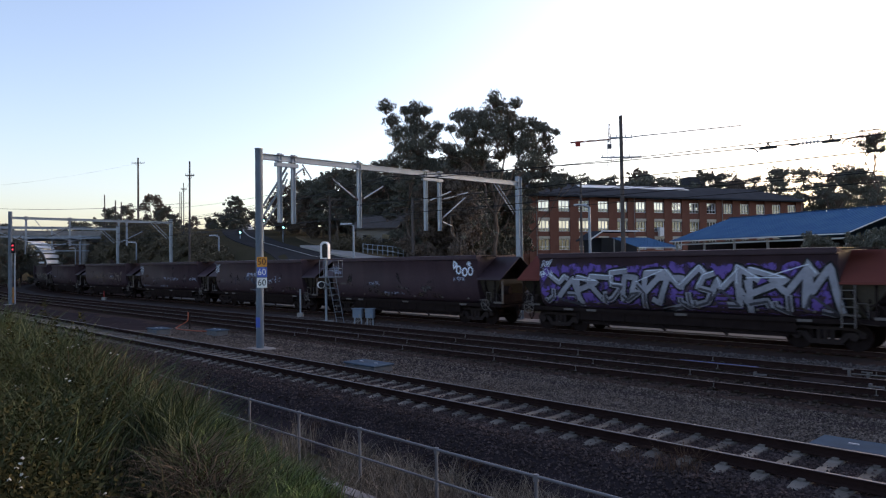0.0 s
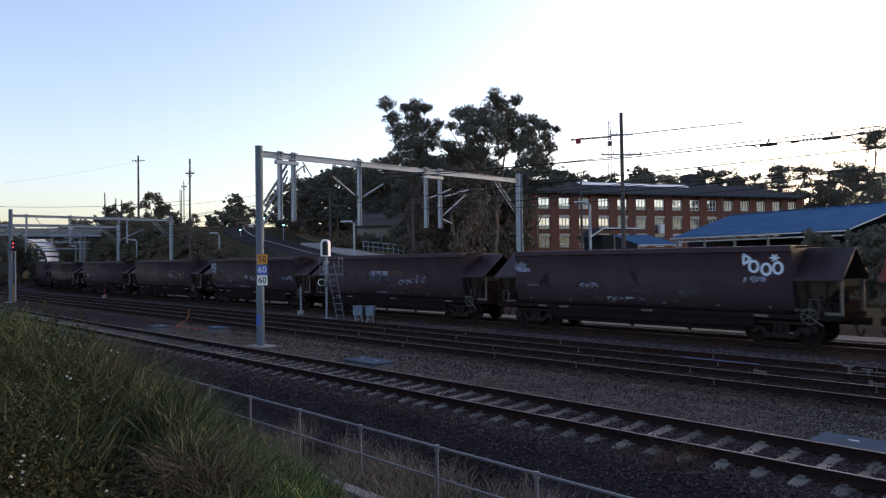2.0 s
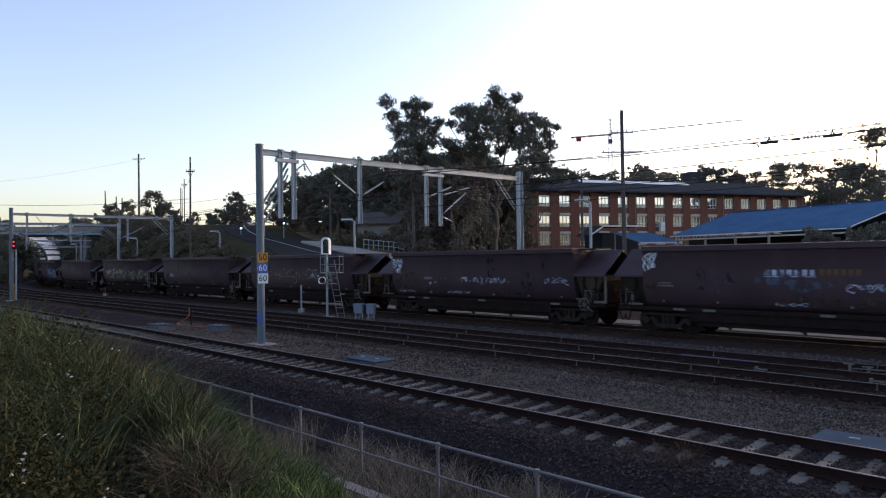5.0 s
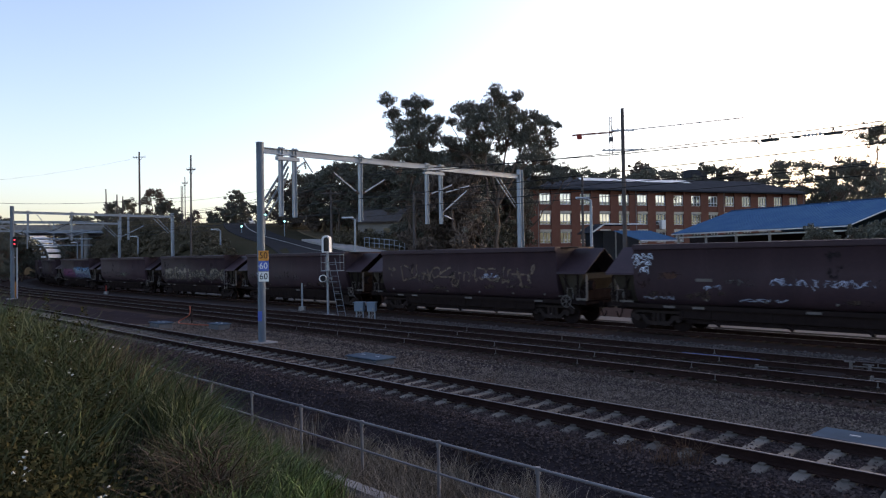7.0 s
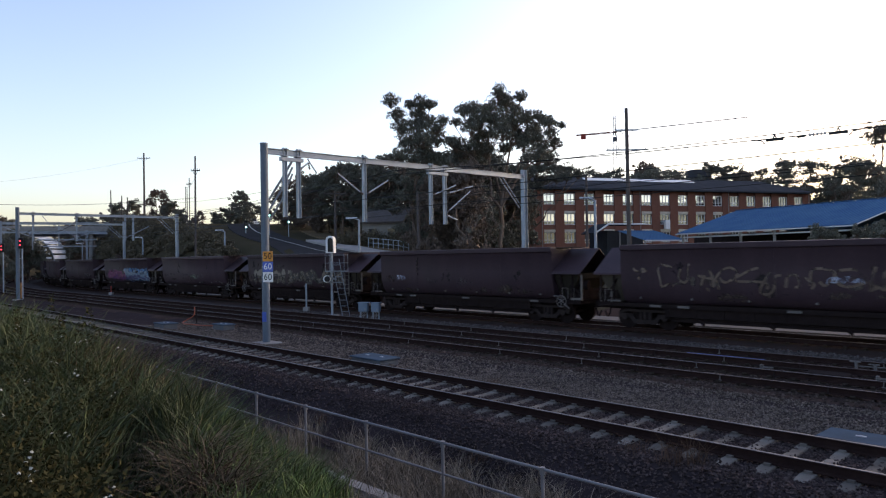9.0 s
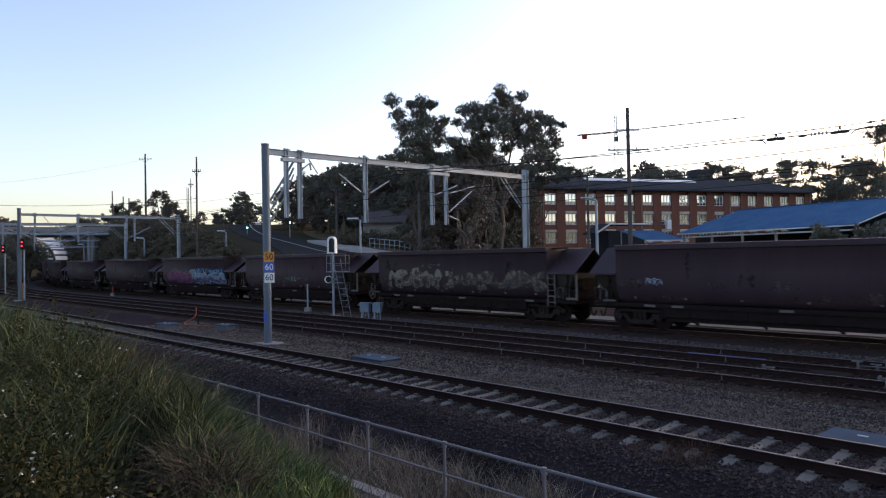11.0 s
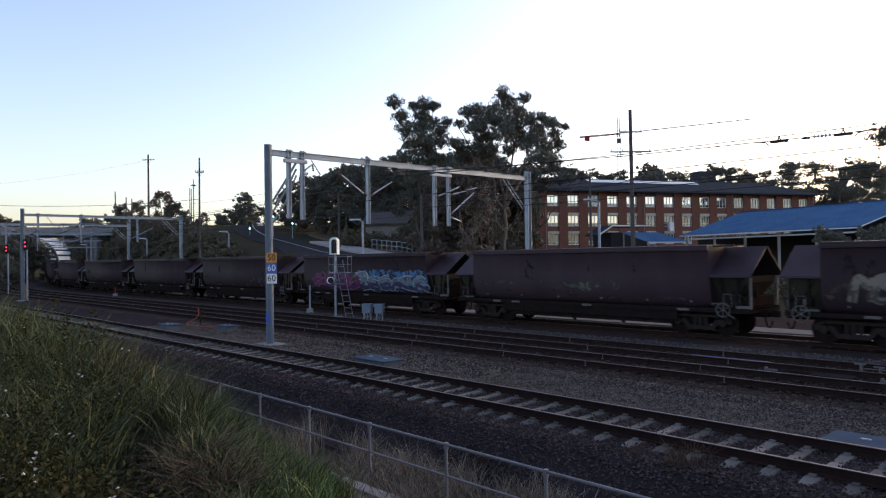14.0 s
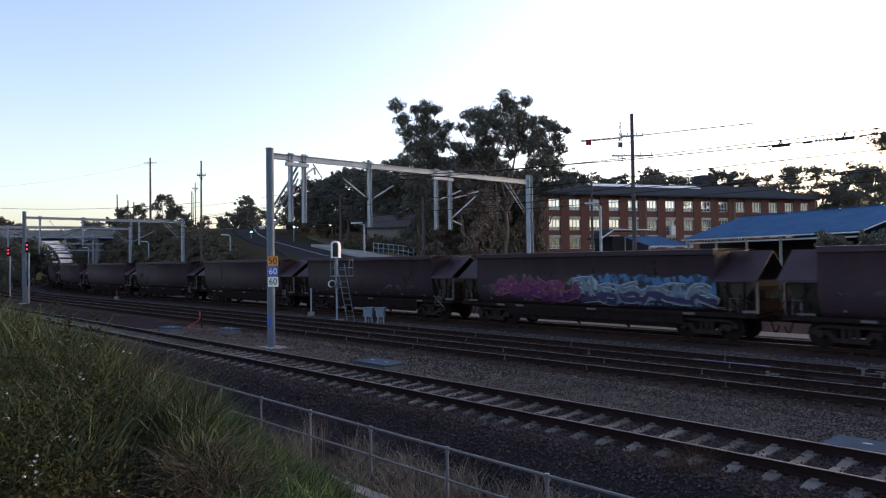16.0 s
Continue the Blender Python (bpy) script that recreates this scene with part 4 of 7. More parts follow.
def post(bm, p, q, w):
    bar(bm, p, q, w, w)


def h_column(bm, s, n, z0, z1, w=0.22):
    """A rolled H-section column."""
    m = at(s, n)
    for y in (-w / 2, w / 2):
        box(bm, -w / 2, y - 0.012, z0, w / 2, y + 0.012, z1, m)
    box(bm, -0.01, -w / 2 + 0.012, z0, 0.01, w / 2 - 0.012, z1, m)


def insulator(bm, p, q, count=5, r=0.07):
    p, q = Vector(p), Vector(q)
    rod(bm, p, q, 0.02, sides=6)
    for i in range(count):
        c = p.lerp(q, (i + 0.5) / count)
        d = (q - p).normalized() * 0.02
        rod(bm, c - d, c + d, r, r * 0.6, sides=10)


def cantilever(root, s, n_post, n_wire, z_low, z_high):
    """A slanting arm from a drop post up to the wire, with an insulator at each end."""
    d = 1 if n_wire > n_post else -1
    a0, tip = line(s, n_post + 0.1 * d, z_low), line(s, n_wire, z_high)
    bm = bmesh.new()
    rod(bm, a0, tip, 0.04, 0.034, sides=8)
    part("arm", bm, GALV, root)
    for p, q, c, r in ((a0, a0.lerp(tip, 0.13), 4, 0.065), (tip, tip + Vector((0.05 * d, 0, -0.3)), 4, 0.055)):
        bm = bmesh.new()
        insulator(bm, p, q, c, r)
        part("insulator", bm, PORCELAIN, root, "ribbed brown insulator")


def portal(s, n0, n1, z_top, z_beam, drops, label, mast_r=0.15, arms=()):
    root = empty("catenary_portal")
    tagged(root, label, "catenary portal", "portals along the line")
    bm = bmesh.new()
    rod(bm, line(s, n0, terrain(*line(s, n0).xy) - 0.1), line(s, n0, z_top), mast_r, sides=20)
    part("mast", bm, MAST_STEEL, root, "round grey steel mast")
    bm = bmesh.new()
    rod(bm, line(s, n0, z_top), line(s, n0, z_top + 0.03), mast_r + 0.015, sides=20)
    part("mast_cap", bm, GALV, root)
    bm = bmesh.new()
    zb = terrain(*line(s, n0).xy)
    box(bm, -0.5, -0.45, zb - 0.3, 0.5, 0.45, zb + 0.06, at(s, n0))
    part("footing", bevel(bm, 0.03), CONCRETE, root, "pale concrete footing")
    # one rolled I-beam from mast to column
    bm = bmesh.new()
    half = [(0.08, 0.12), (0.08, 0.1), (0.015, 0.1), (0.015, -0.1), (0.08, -0.1), (0.08, -0.12)]
    outline = half + [(-a, b) for a, b in reversed(half)]
    ends = [[bm.verts.new(line(s + a, n, z_beam + b)) for a, b in outline] for n in (n0 + mast_r, n1)]
    for i in range(12):
        bm.faces.new((ends[0][i], ends[0][i - 1], ends[1][i - 1], ends[1][i]))
    bm.faces.new(ends[0])
    bm.faces.new(list(reversed(ends[1])))
    bmesh.ops.recalc_face_normals(bm, faces=bm.faces[:])
    part("beam", bm, GALV, root, "long grey steel beam")
    bm = bmesh.new()
    h_column(bm, s, n1, terrain(*line(s, n1).xy) - 0.1, z_beam + 0.4, 0.26)
    part("column", bm, GALV, root)
    bm = bmesh.new()
    rod(bm, line(s, n1 - 2.1, z_beam - 0.16), line(s, n1 - 0.45, z_beam - 1.75), 0.035, sides=8)
    rod(bm, line(s + 0.1, n1 - 1.65, z_beam - 0.16), line(s + 0.1, n1 - 0.1, z_beam - 1.72), 0.03, sides=8)
    part("brace", bm, GALV, root)
    bm = bmesh.new()
    m = at(s, n0)
    rod(bm, line(s, n0 + mast_r + 1.9, z_beam - 0.16), line(s, n0 + mast_r + 2.35, z_beam - 0.75), 0.03, sides=8)
    part("brace", bm, GALV, root)
    for n, z in drops:
        bm = bmesh.new()
        h_column(bm, s, n, z, z_beam + 0.2, 0.14)
        part("drop_post", bm, GALV, root)
        for z0, half in ((z_beam - 0.15, 0.14), (z_beam + 0.122, 0.12)):
            bm = bmesh.new()
            box(bm, -0.16, -half, z0, 0.16, half, z0 + 0.03, at(s, n))
            part("clamp_plate", bm, GALV, root)
    for n_post, n_wire, z0, z1 in arms:
        cantilever(root, s, n_post, n_wire, z0, z1)
    return root


ARMS = [(15.85, 16.35, 6.9, 7.2), (19.3, 17.85, 6.0, 6.85), (19.3, 20.7, 6.0, 6.72), (23.4, 25.15, 6.15, 6.75), (24.35, 26.4, 6.28, 6.77), (24.35, 26.2, 5.3, 6.5), (24.35, 25.2, 5.2, 4.97)]
MAIN = portal(25.7, 14.25, 30.55, 7.81, 7.53, [(15.2, 4.85), (15.85, 4.82), (19.3, 4.72), (23.4, 4.7), (24.35, 4.72)], "grey galvanised steel portal on a round mast with speed boards", 0.155, ARMS)


def speed_boards():
    # the boards hang on the main portal's mast and face the trains
    m = Matrix.Translation(line(25.7, 14.25, 0)) @ Matrix.Rotation(radians(-13), 4, "Z")
    for z, bg, fg, word, label in ((3.22, BOARD_ORANGE, INK_BLACK, "50", "orange speed board with a black 50"), (2.80, BOARD_BLUE, BOARD_WHITE, "60", "blue speed board with a white 60"), (2.38, BOARD_WHITE, INK_BLACK, "60", "white speed board with a black 60")):
        bm = bmesh.new()
        box(bm, -0.02, -0.20, z - 0.20, 0.42, -0.185, z + 0.20, m)
        ob = part("speed_board", bevel(bm, 0.004), bg, MAIN, label)
        for x, digit in ((0.105, word[0]), (0.297, word[1])):
            cu = bpy.data.curves.new("numeral", "FONT")
            cu.body, cu.size, cu.align_x, cu.align_y, cu.extrude = digit, 0.36, "CENTER", "CENTER", 0.002
            tmp = bpy.data.objects.new("numeral", cu)
            scene.collection.objects.link(tmp)
            bpy.context.view_layer.update()
            me = bpy.data.meshes.new_from_object(tmp.evaluated_get(bpy.context.evaluated_depsgraph_get()))
            bpy.data.objects.remove(tmp)
            me.transform(m @ Matrix.Translation((x, -0.206, z)) @ Matrix.Rotation(radians(90), 4, "X"))
            me.materials.clear()
            me.materials.append(fg)
            txt = new("numeral", me)
            txt.parent = ob
        bm = bmesh.new()
        box(bm, -0.06, -0.184, z - 0.03, 0.25, -0.16, z + 0.03, m)
        part("board_bracket", bm, GALV, MAIN)


speed_boards()
bm = bmesh.new()
box(bm, -0.09, -0.175, 0.58, 0.09, -0.158, 0.98, Matrix.Translation(line(25.7, 14.25, 0)) @ Matrix.Rotation(radians(-13), 4, "Z"))
part("blue_plate", bm, BOARD_BLUE, MAIN, "small blue enamel plate low on the mast")
for dz in (0.0, 0.45, 0.9):
    bm = bmesh.new()
    tube(bm, [line(25.6, 15.5, 7.2 - dz * 0.6), line(26.3, 15.4, 6.5 - dz), line(27.0, 15.2, 5.7 - dz)], 0.05 - 0.015 * dz, 8)
    part("overlap_arm", bm, GALV, MAIN)
    bm = bmesh.new()
    insulator(bm, line(27.0, 15.2, 5.7 - dz), line(27.3, 15.1, 5.4 - dz), 4, 0.08)
    part("insulator", bm, PORCELAIN, MAIN)
bm = bmesh.new()
bar(bm, line(25.7, 15.0, 7.26), line(25.7, 16.05, 7.26), 0.2, 0.15)
part("bracket", bm, GALV, MAIN)
bm = bmesh.new()
bar(bm, line(25.7, 23.2, 7.26), line(25.7, 24.55, 7.26), 0.16, 0.13)
part("bracket", bm, GALV, MAIN)
portal(75.0, 15.9, 31.0, 8.35, 7.8, [(17.2, 5.2), (21.0, 5.2), (25.6, 5.3), (26.4, 5.3)], "distant grey steel portal over the four tracks", 0.17, [(17.2, 14.0, 5.6, 6.8), (21.0, 19.0, 5.6, 6.8), (25.6, 28.0, 5.6, 6.8)])
portal(94.0, 15.0, 31.5, 8.3, 7.9, [(18.0, 5.2), (24.0, 5.2)], "distant grey steel portal over the four tracks", 0.17, [(24.0, 27.0, 5.6, 6.6)])
portal(122.0, 15.0, 31.5, 8.3, 7.9, [(18.0, 5.2), (24.0, 5.2)], "distant grey steel portal near the road bridge", 0.17)


def wire_run(name, n, z, sag, s_points, r, label):
    """One wire along the line, hung at the given places."""
    bm = bmesh.new()
    pts = []
    for a, b in zip(s_points, s_points[1:]):
        k = 8
        for i in range(k + 1 if b == s_points[-1] else k):
            f = i / k
            pts.append(line(a + (b - a) * f, n, z - sag * 4 * f * (1 - f)))
    tube(bm, pts, r, 5)
    ob = part(name, bm, WIRE)
    tagged(ob, label, "overhead wire", "overhead wires")
    return ob


HANGS = [-24.0, 25.7, 75.0, 94.0, 122.0]
for n, z, sag in ((17.95, 5.6, 0.12), (21.0, 5.4, 0.06), (26.9, 5.7, 0.08)):
    wire_run("contact_wire", n, z, sag, HANGS, 0.014, "thin copper contact wire over a track")
wire_run("messenger_wire", 21.0, 7.0, 0.57, HANGS, 0.015, "sagging messenger wire over a track")
wire_run("messenger_wire", 26.9, 6.5, 0.5, HANGS, 0.014, "sagging messenger wire over a track")
FEEDER = wire_run("feeder_wire", 21.0, 7.2, 0.92, HANGS, 0.017, "dark feeder wire with strings of insulators")


def feeder_z(s):
    return 7.2 - 0.92 * (1 - ((s - 0.85) / 24.85) ** 2)


def section_break():
    """Clamps, a string of insulators and their hooks in the feeder wire."""
    n = 21.0
    for a, b in ((8.42, 7.92), (6.72, 6.24)):
        bm = bmesh.new()
        za, zb = feeder_z(a) - 0.03, feeder_z(b) - 0.03
        bar(bm, line(a, n, za), line(b, n, zb), 0.05, 0.075)
        m = (a + b) / 2
        zm = (za + zb) / 2
        for e in (-0.06, 0.06):
            rod(bm, line(m + e, n, zm + 0.02), line(m, n, zm + 0.13), 0.02, sides=6)
        rod(bm, line(m, n, zm + 0.1), line(m, n, zm + 0.17), 0.026, sides=8)
        part("clamp", bm, WIRE, FEEDER, "dark wire clamp")
        bm = bmesh.new()
        e = a + 0.12 if a > 8 else b - 0.12
        ze = feeder_z(e)
        tube(bm, [line(e + (0.3 if a > 8 else -0.35), n, ze + 0.03), line(e, n, ze - 0.03), line(e - (0.08 if a > 8 else -0.1), n, ze - 0.13)], 0.02, 6)
        part("hook", bm, WIRE, FEEDER)
    bm = bmesh.new()
    bar(bm, line(7.55, n, feeder_z(7.5) - 0.02), line(7.32, n, feeder_z(7.4) - 0.02), 0.05, 0.06)
    part("clamp", bm, WIRE, FEEDER)
    bm = bmesh.new()
    insulator(bm, line(7.25, n, feeder_z(7.25)), line(6.76, n, feeder_z(6.76)), 5, 0.06)
    part("section_insulator", bm, LAMP_GREY, FEEDER, "string of five grey insulators")


section_break()

# ---- signals, cabinets and pits ----


def main_signal():
    base = line(33.5, 22.75, BED)
    root = empty("railway_signal", Matrix.Translation(base) @ Matrix.Rotation(radians(-8), 4, "Z"))
    tagged(root, "white-hooded railway signal with a ladder and caged platform", "railway signal")
    bm = bmesh.new()
    rod(bm, (0, 0, 0), (0, 0, 3.7), 0.065, sides=14)
    part("post", bm, GALV, root)
    bm = bmesh.new()
    box(bm, -0.35, -0.3, -0.15, 0.35, 0.3, 0.1)
    part("footing", bevel(bm, 0.03), CONCRETE, root)
    # hood: an upright rounded shell
    bm = bmesh.new()
    ring = [(-0.23, 3.62), (0.23, 3.62)] + [(0.23 * math.cos(a), 4.36 + 0.23 * math.sin(a)) for a in [math.pi * i / 10 for i in range(11)]]
    a = [bm.verts.new((x, -0.32, z)) for x, z in ring]
    b = [bm.verts.new((x, 0.12, z)) for x, z in ring]
    for i in range(len(ring)):
        bm.faces.new((a[i], a[(i + 1) % len(ring)], b[(i + 1) % len(ring)], b[i]))
    bm.faces.new(a[::-1])
    bm.faces.new(b)
    bmesh.ops.recalc_face_normals(bm, faces=bm.faces)
    part("hood", bm, WHITE_PAINT, root, "white rounded signal hood")
    bm = bmesh.new()
    ring = [(-0.08, 3.68), (0.22, 3.68)] + [(0.07 + 0.15 * math.cos(a), 4.33 + 0.15 * math.sin(a)) for a in [math.pi * i / 8 for i in range(9)]]
    a = [bm.verts.new((x - 0.03, -0.335, z)) for x, z in ring]
    b = [bm.verts.new((x - 0.03, -0.322, z)) for x, z in ring]
    for i in range(len(ring)):
        bm.faces.new((a[i], a[(i + 1) % len(ring)], b[(i + 1) % len(ring)], b[i]))
    bm.faces.new(a[::-1])
    bmesh.ops.recalc_face_normals(bm, faces=bm.faces)
    face = part("lamp_face", bm, INK_BLACK, root, "black lamp face")
    for z in (3.85, 4.1, 4.33):
        bm = bmesh.new()
        rod(bm, (0.10, -0.36, z), (0.10, -0.336, z), 0.07, sides=12)
        part("lens", bm, LENS_DARK, face)
    # platform and cage
    bm = bmesh.new()
    box(bm, -0.28, -0.4, 2.55, 0.88, 0.4, 2.6)
    part("platform", bm, DULL_GALV, root)
    for x, y in ((-0.25, -0.38), (0.85, -0.38), (-0.25, 0.38), (0.85, 0.38), (0.2, -0.38)):
        bm = bmesh.new()
        rod(bm, (x, y, 2.6), (x, y, 3.55), 0.016, sides=6)
        part("stanchion", bm, DULL_GALV, root)
    for z in (3.05, 3.5):
        bm = bmesh.new()
        for p, q in (((-0.25, -0.38), (0.85, -0.38)), ((0.85, -0.38), (0.85, 0.38)), ((-0.25, 0.38), (0.85, 0.38)), ((-0.25, -0.38), (-0.25, 0.38))):
            rod(bm, (*p, z), (*q, z), 0.015, sides=6)
        part("guard_rail", bm, DULL_GALV, root)
    for dx in (0.0, 0.42):
        bm = bmesh.new()
        rod(bm, (0.75 + dx, -0.45, 0.0), (0.15 + dx, -0.45, 3.3), 0.02, sides=6)
        part("ladder_rail", bm, DULL_GALV, root)
    for i in range(9):
        z = 0.3 + i * 0.33
        x = 0.75 - 0.6 * z / 3.3
        bm = bmesh.new()
        rod(bm, (x, -0.45, z), (x + 0.42, -0.45, z), 0.016, sides=5)
        part("rung", bm, DULL_GALV, root)
    bm = bmesh.new()
    rod(bm, (-0.2, -0.36, 2.15), (-0.2, -0.12, 2.15), 0.2, sides=18)
    sub = part("shunt_lamp", bm, WHITE_PAINT, root, "small round white-hooded lamp")
    bm = bmesh.new()
    rod(bm, (-0.16, -0.375, 2.15), (-0.16, -0.361, 2.15), 0.17, sides=18)
    part("lens", bm, INK_BLACK, sub)
    bm = bmesh.new()
    bar(bm, (-0.2, -0.1, 2.15), (0.3, -0.1, 2.15), 0.06, 0.12)
    bar(bm, (-0.15, -0.1, 1.95), (0.55, -0.1, 1.95), 0.05, 0.06)
    part("lamp_bracket", bm, DULL_GALV, root)


main_signal()


def cabinet(p, w, h, label):
    root = empty("trackside_cabinet", Matrix.Translation(p) @ Matrix.Rotation(radians(-10), 4, "Z"))
    tagged(root, label, "equipment cabinet", "cabinets beside the signal")
    bm = bmesh.new()
    box(bm, -w / 2, -0.2, 0.42, w / 2, 0.2, 0.42 + h)
    part("housing", bevel(bm, 0.015), CABINET_BLUE, root)
    bm = bmesh.new()
    box(bm, -w / 2 - 0.04, -0.24, 0.424 + h, w / 2 + 0.04, 0.24, 0.46 + h)
    part("lid", bm, CABINET_BLUE, root)
    for x in (-w / 2 + 0.06, w / 2 - 0.06):
        bm = bmesh.new()
        bar(bm, (x, 0, 0), (x, 0, 0.42), 0.06, 0.06)
        part("leg", bm, GALV, root)
    for x in (-0.12, 0.0, 0.12):
        bm = bmesh.new()
        tube(bm, [Vector((x + 0.09 * math.sin(i), -0.22, 0.44 - 0.4 * i / 6)) for i in range(7)], 0.018, 5)
        part("cable", bm, PALE_METAL, root)
    bm = bmesh.new()
    box(bm, w * 0.2, -0.215, 0.5, w * 0.32, -0.2, 0.6)
    part("door_latch", bm, PALE_METAL, root)


P0 = line(30.5, 22.75, BED)
cabinet(P0, 0.5, 0.46, "small blue-grey trackside cabinet on legs with looping cables")
cabinet(P0 + Vector((0.68, -0.3, 0)), 0.44, 0.46, "small blue-grey trackside cabinet on legs beside its twin")


def marker_post(p, h, label, c=None):
    root = empty("marker_post", Matrix.Translation(p))
    tagged(root, label, "marker post")
    bm = bmesh.new()
    bar(bm, (0, 0, 0.15), (0, 0, h), 0.09, 0.09)
    part("post", bm, c or GALV, root)
    bm = bmesh.new()
    box(bm, -0.2, -0.2, -0.05, 0.2, 0.2, 0.28)
    part("footing", bevel(bm, 0.05), CONCRETE, root)


marker_post(line(38.2, 24.0, BED), 1.75, "slim grey post in a concrete footing beside the goods line")
marker_post(line(74.5, 24.0, BED), 0.9, "short red-topped post beside the goods line", RED_PAINT)


def pit(s, n, lx, ly, h, label, skew=0.0):
    root = empty("cable_pit", at(s, n, BED, skew))
    tagged(root, label, "cable pit", "cable pits in the ballast")
    bm = bmesh.new()
    box(bm, -lx / 2, -ly / 2, -0.3, lx / 2, ly / 2, h)
    part("pit_wall", bevel(bm, 0.02), PIT_WALL, root)
    bm = bmesh.new()
    box(bm, -lx / 2 - 0.05, -ly / 2 - 0.05, h + 0.002, lx / 2 + 0.05, ly / 2 + 0.05, h + 0.06)
    part("lid", bevel(bm, 0.02), PIT_LID, root, "blue-grey concrete lid")
    for x in (-lx / 4, lx / 4):
        bm = bmesh.new()
        box(bm, x - 0.08, -0.03, h + 0.061, x + 0.08, 0.03, h + 0.075)
        part("lift_handle", bm, GALV, root)


pit(17.9, 13.75, 1.5, 0.75, 0.10, "low concrete cable pit with a blue-grey lid in the ballast")
pit(3.3, 13.25, 2.2, 0.7, 0.08, "long blue-grey pit lid beside the ballast")
pit(35.4, 14.0, 1.2, 0.7, 0.16, "concrete cable pit with a blue-grey lid")
pit(32.5, 15.7, 1.1, 0.6, 0.14, "concrete cable pit with orange conduit lying beside it")


def conduit(pts, r, label):
    bm = bmesh.new()
    pts = [Vector(p) for p in pts]
    out = []
    for i in range(len(pts) - 1):
        p0, p1, p2, p3 = pts[max(0, i - 1)], pts[i], pts[i + 1], pts[min(len(pts) - 1, i + 2)]
        for j in range(6):
            t = j / 6
            out.append(0.5 * (2 * p1 + (p2 - p0) * t + (2 * p0 - 5 * p1 + 4 * p2 - p3) * t * t + (3 * p1 - p0 - 3 * p2 + p3) * t ** 3))
    out.append(pts[-1])
    tube(bm, out, r, 6)
    tagged(part("conduit", bm, ORANGE_PIPE), label, "conduit")


conduit([line(36.3, 15.9, BED + 0.85), line(36.2, 15.8, BED + 0.4), line(36.4, 15.3, BED + 0.06), line(35.2, 15.2, BED + 0.04), line(33.6, 15.6, BED + 0.04), line(32.8, 16.1, BED + 0.12)], 0.03, "orange plastic conduit looping over the gravel")
ob = bmesh.new()
rod(ob, line(36.3, 16.0, BED - 0.1), line(36.3, 16.0, BED + 0.75), 0.045, sides=8)
tagged(part("stub_pipe", ob, GRIME_LIGHT), "short grey stub pipe with orange conduit on it", "pipe")


def colour_light(s, n, z, label, x_off=0.0):
    """A signal that shows red, hung from a mast."""
    root = empty("colour_light_signal", Matrix.Translation(line(s, n, 0)))
    tagged(root, label, "railway signal", "red signals at the curve")
    bm = bmesh.new()
    box(bm, x_off - 0.2, -0.25, z - 0.5, x_off + 0.2, 0.0, z + 0.5)
    part("backboard", bevel(bm, 0.05), INK_BLACK, root)
    for dz in (-0.18, 0.2):
        bm = bmesh.new()
        rod(bm, (x_off, -0.30, z + dz), (x_off, -0.252, z + dz), 0.07, sides=14)
        part("lens", bm, RED_LAMP, root, "lit red lens")
        bm = bmesh.new()
        rod(bm, (x_off, -0.26, z + dz + 0.17), (x_off, -0.5, z + dz + 0.15), 0.03, sides=6)
        part("visor", bm, INK_BLACK, root)
    bm = bmesh.new()
    rod(bm, (x_off, 0.07, terrain(*line(s, n).xy) - 0.1), (x_off, 0.07, z), 0.07, sides=8)
    part("post", bm, GALV, root)
    return root


colour_light(74.6, 16.15, 5.0, "red railway signal beside the portal mast")
colour_light(91.0, 17.7, 4.9, "red railway signal beyond the curve")
root = empty("relay_case", Matrix.Translation(line(76.5, 16.4, BED)))
tagged(root, "tall yellow relay case by the distant mast", "equipment cabinet")
bm = bmesh.new()
box(bm, -0.2, -0.2, 0, 0.2, 0.2, 1.5)
part("case", bevel(bm, 0.03), YELLOW_PAINT, root)
bm = bmesh.new()
box(bm, -0.16, -0.215, 0.2, 0.16, -0.201, 1.3)
part("door", bm, YELLOW_PAINT, root)

# ---- pipe fence at the foot of the bank ----
FENCE_N, FENCE_TOP = 7.68, 0.10


def fence():
    root = empty("pipe_fence")
    tagged(root, "galvanised two-rail pipe fence at the foot of the bank", "fence")
    posts = [-1.9 + 2.03 * i for i in range(19)]
    for s in posts:
        bm = bmesh.new()
        p = line(s, FENCE_N, 0)
        zb = terrain(p.x, p.y) - 0.2
        rod(bm, (p.x, p.y, zb), (p.x, p.y, FENCE_TOP - 0.03), 0.026, sides=10)
        rod(bm, (p.x, p.y, FENCE_TOP - 0.07), (p.x, p.y, FENCE_TOP + 0.03), 0.04, sides=10)
        part("fence_post", bm, FENCE_STEEL, root)
    for z, r in ((FENCE_TOP, 0.023), (FENCE_TOP - 0.5, 0.019)):
        for a, b in zip(posts, posts[1:]):
            bm = bmesh.new()
            rod(bm, line(a, FENCE_N, z), line(b, FENCE_N, z), r, sides=10)
            part("fence_rail", bm, FENCE_STEEL, root)


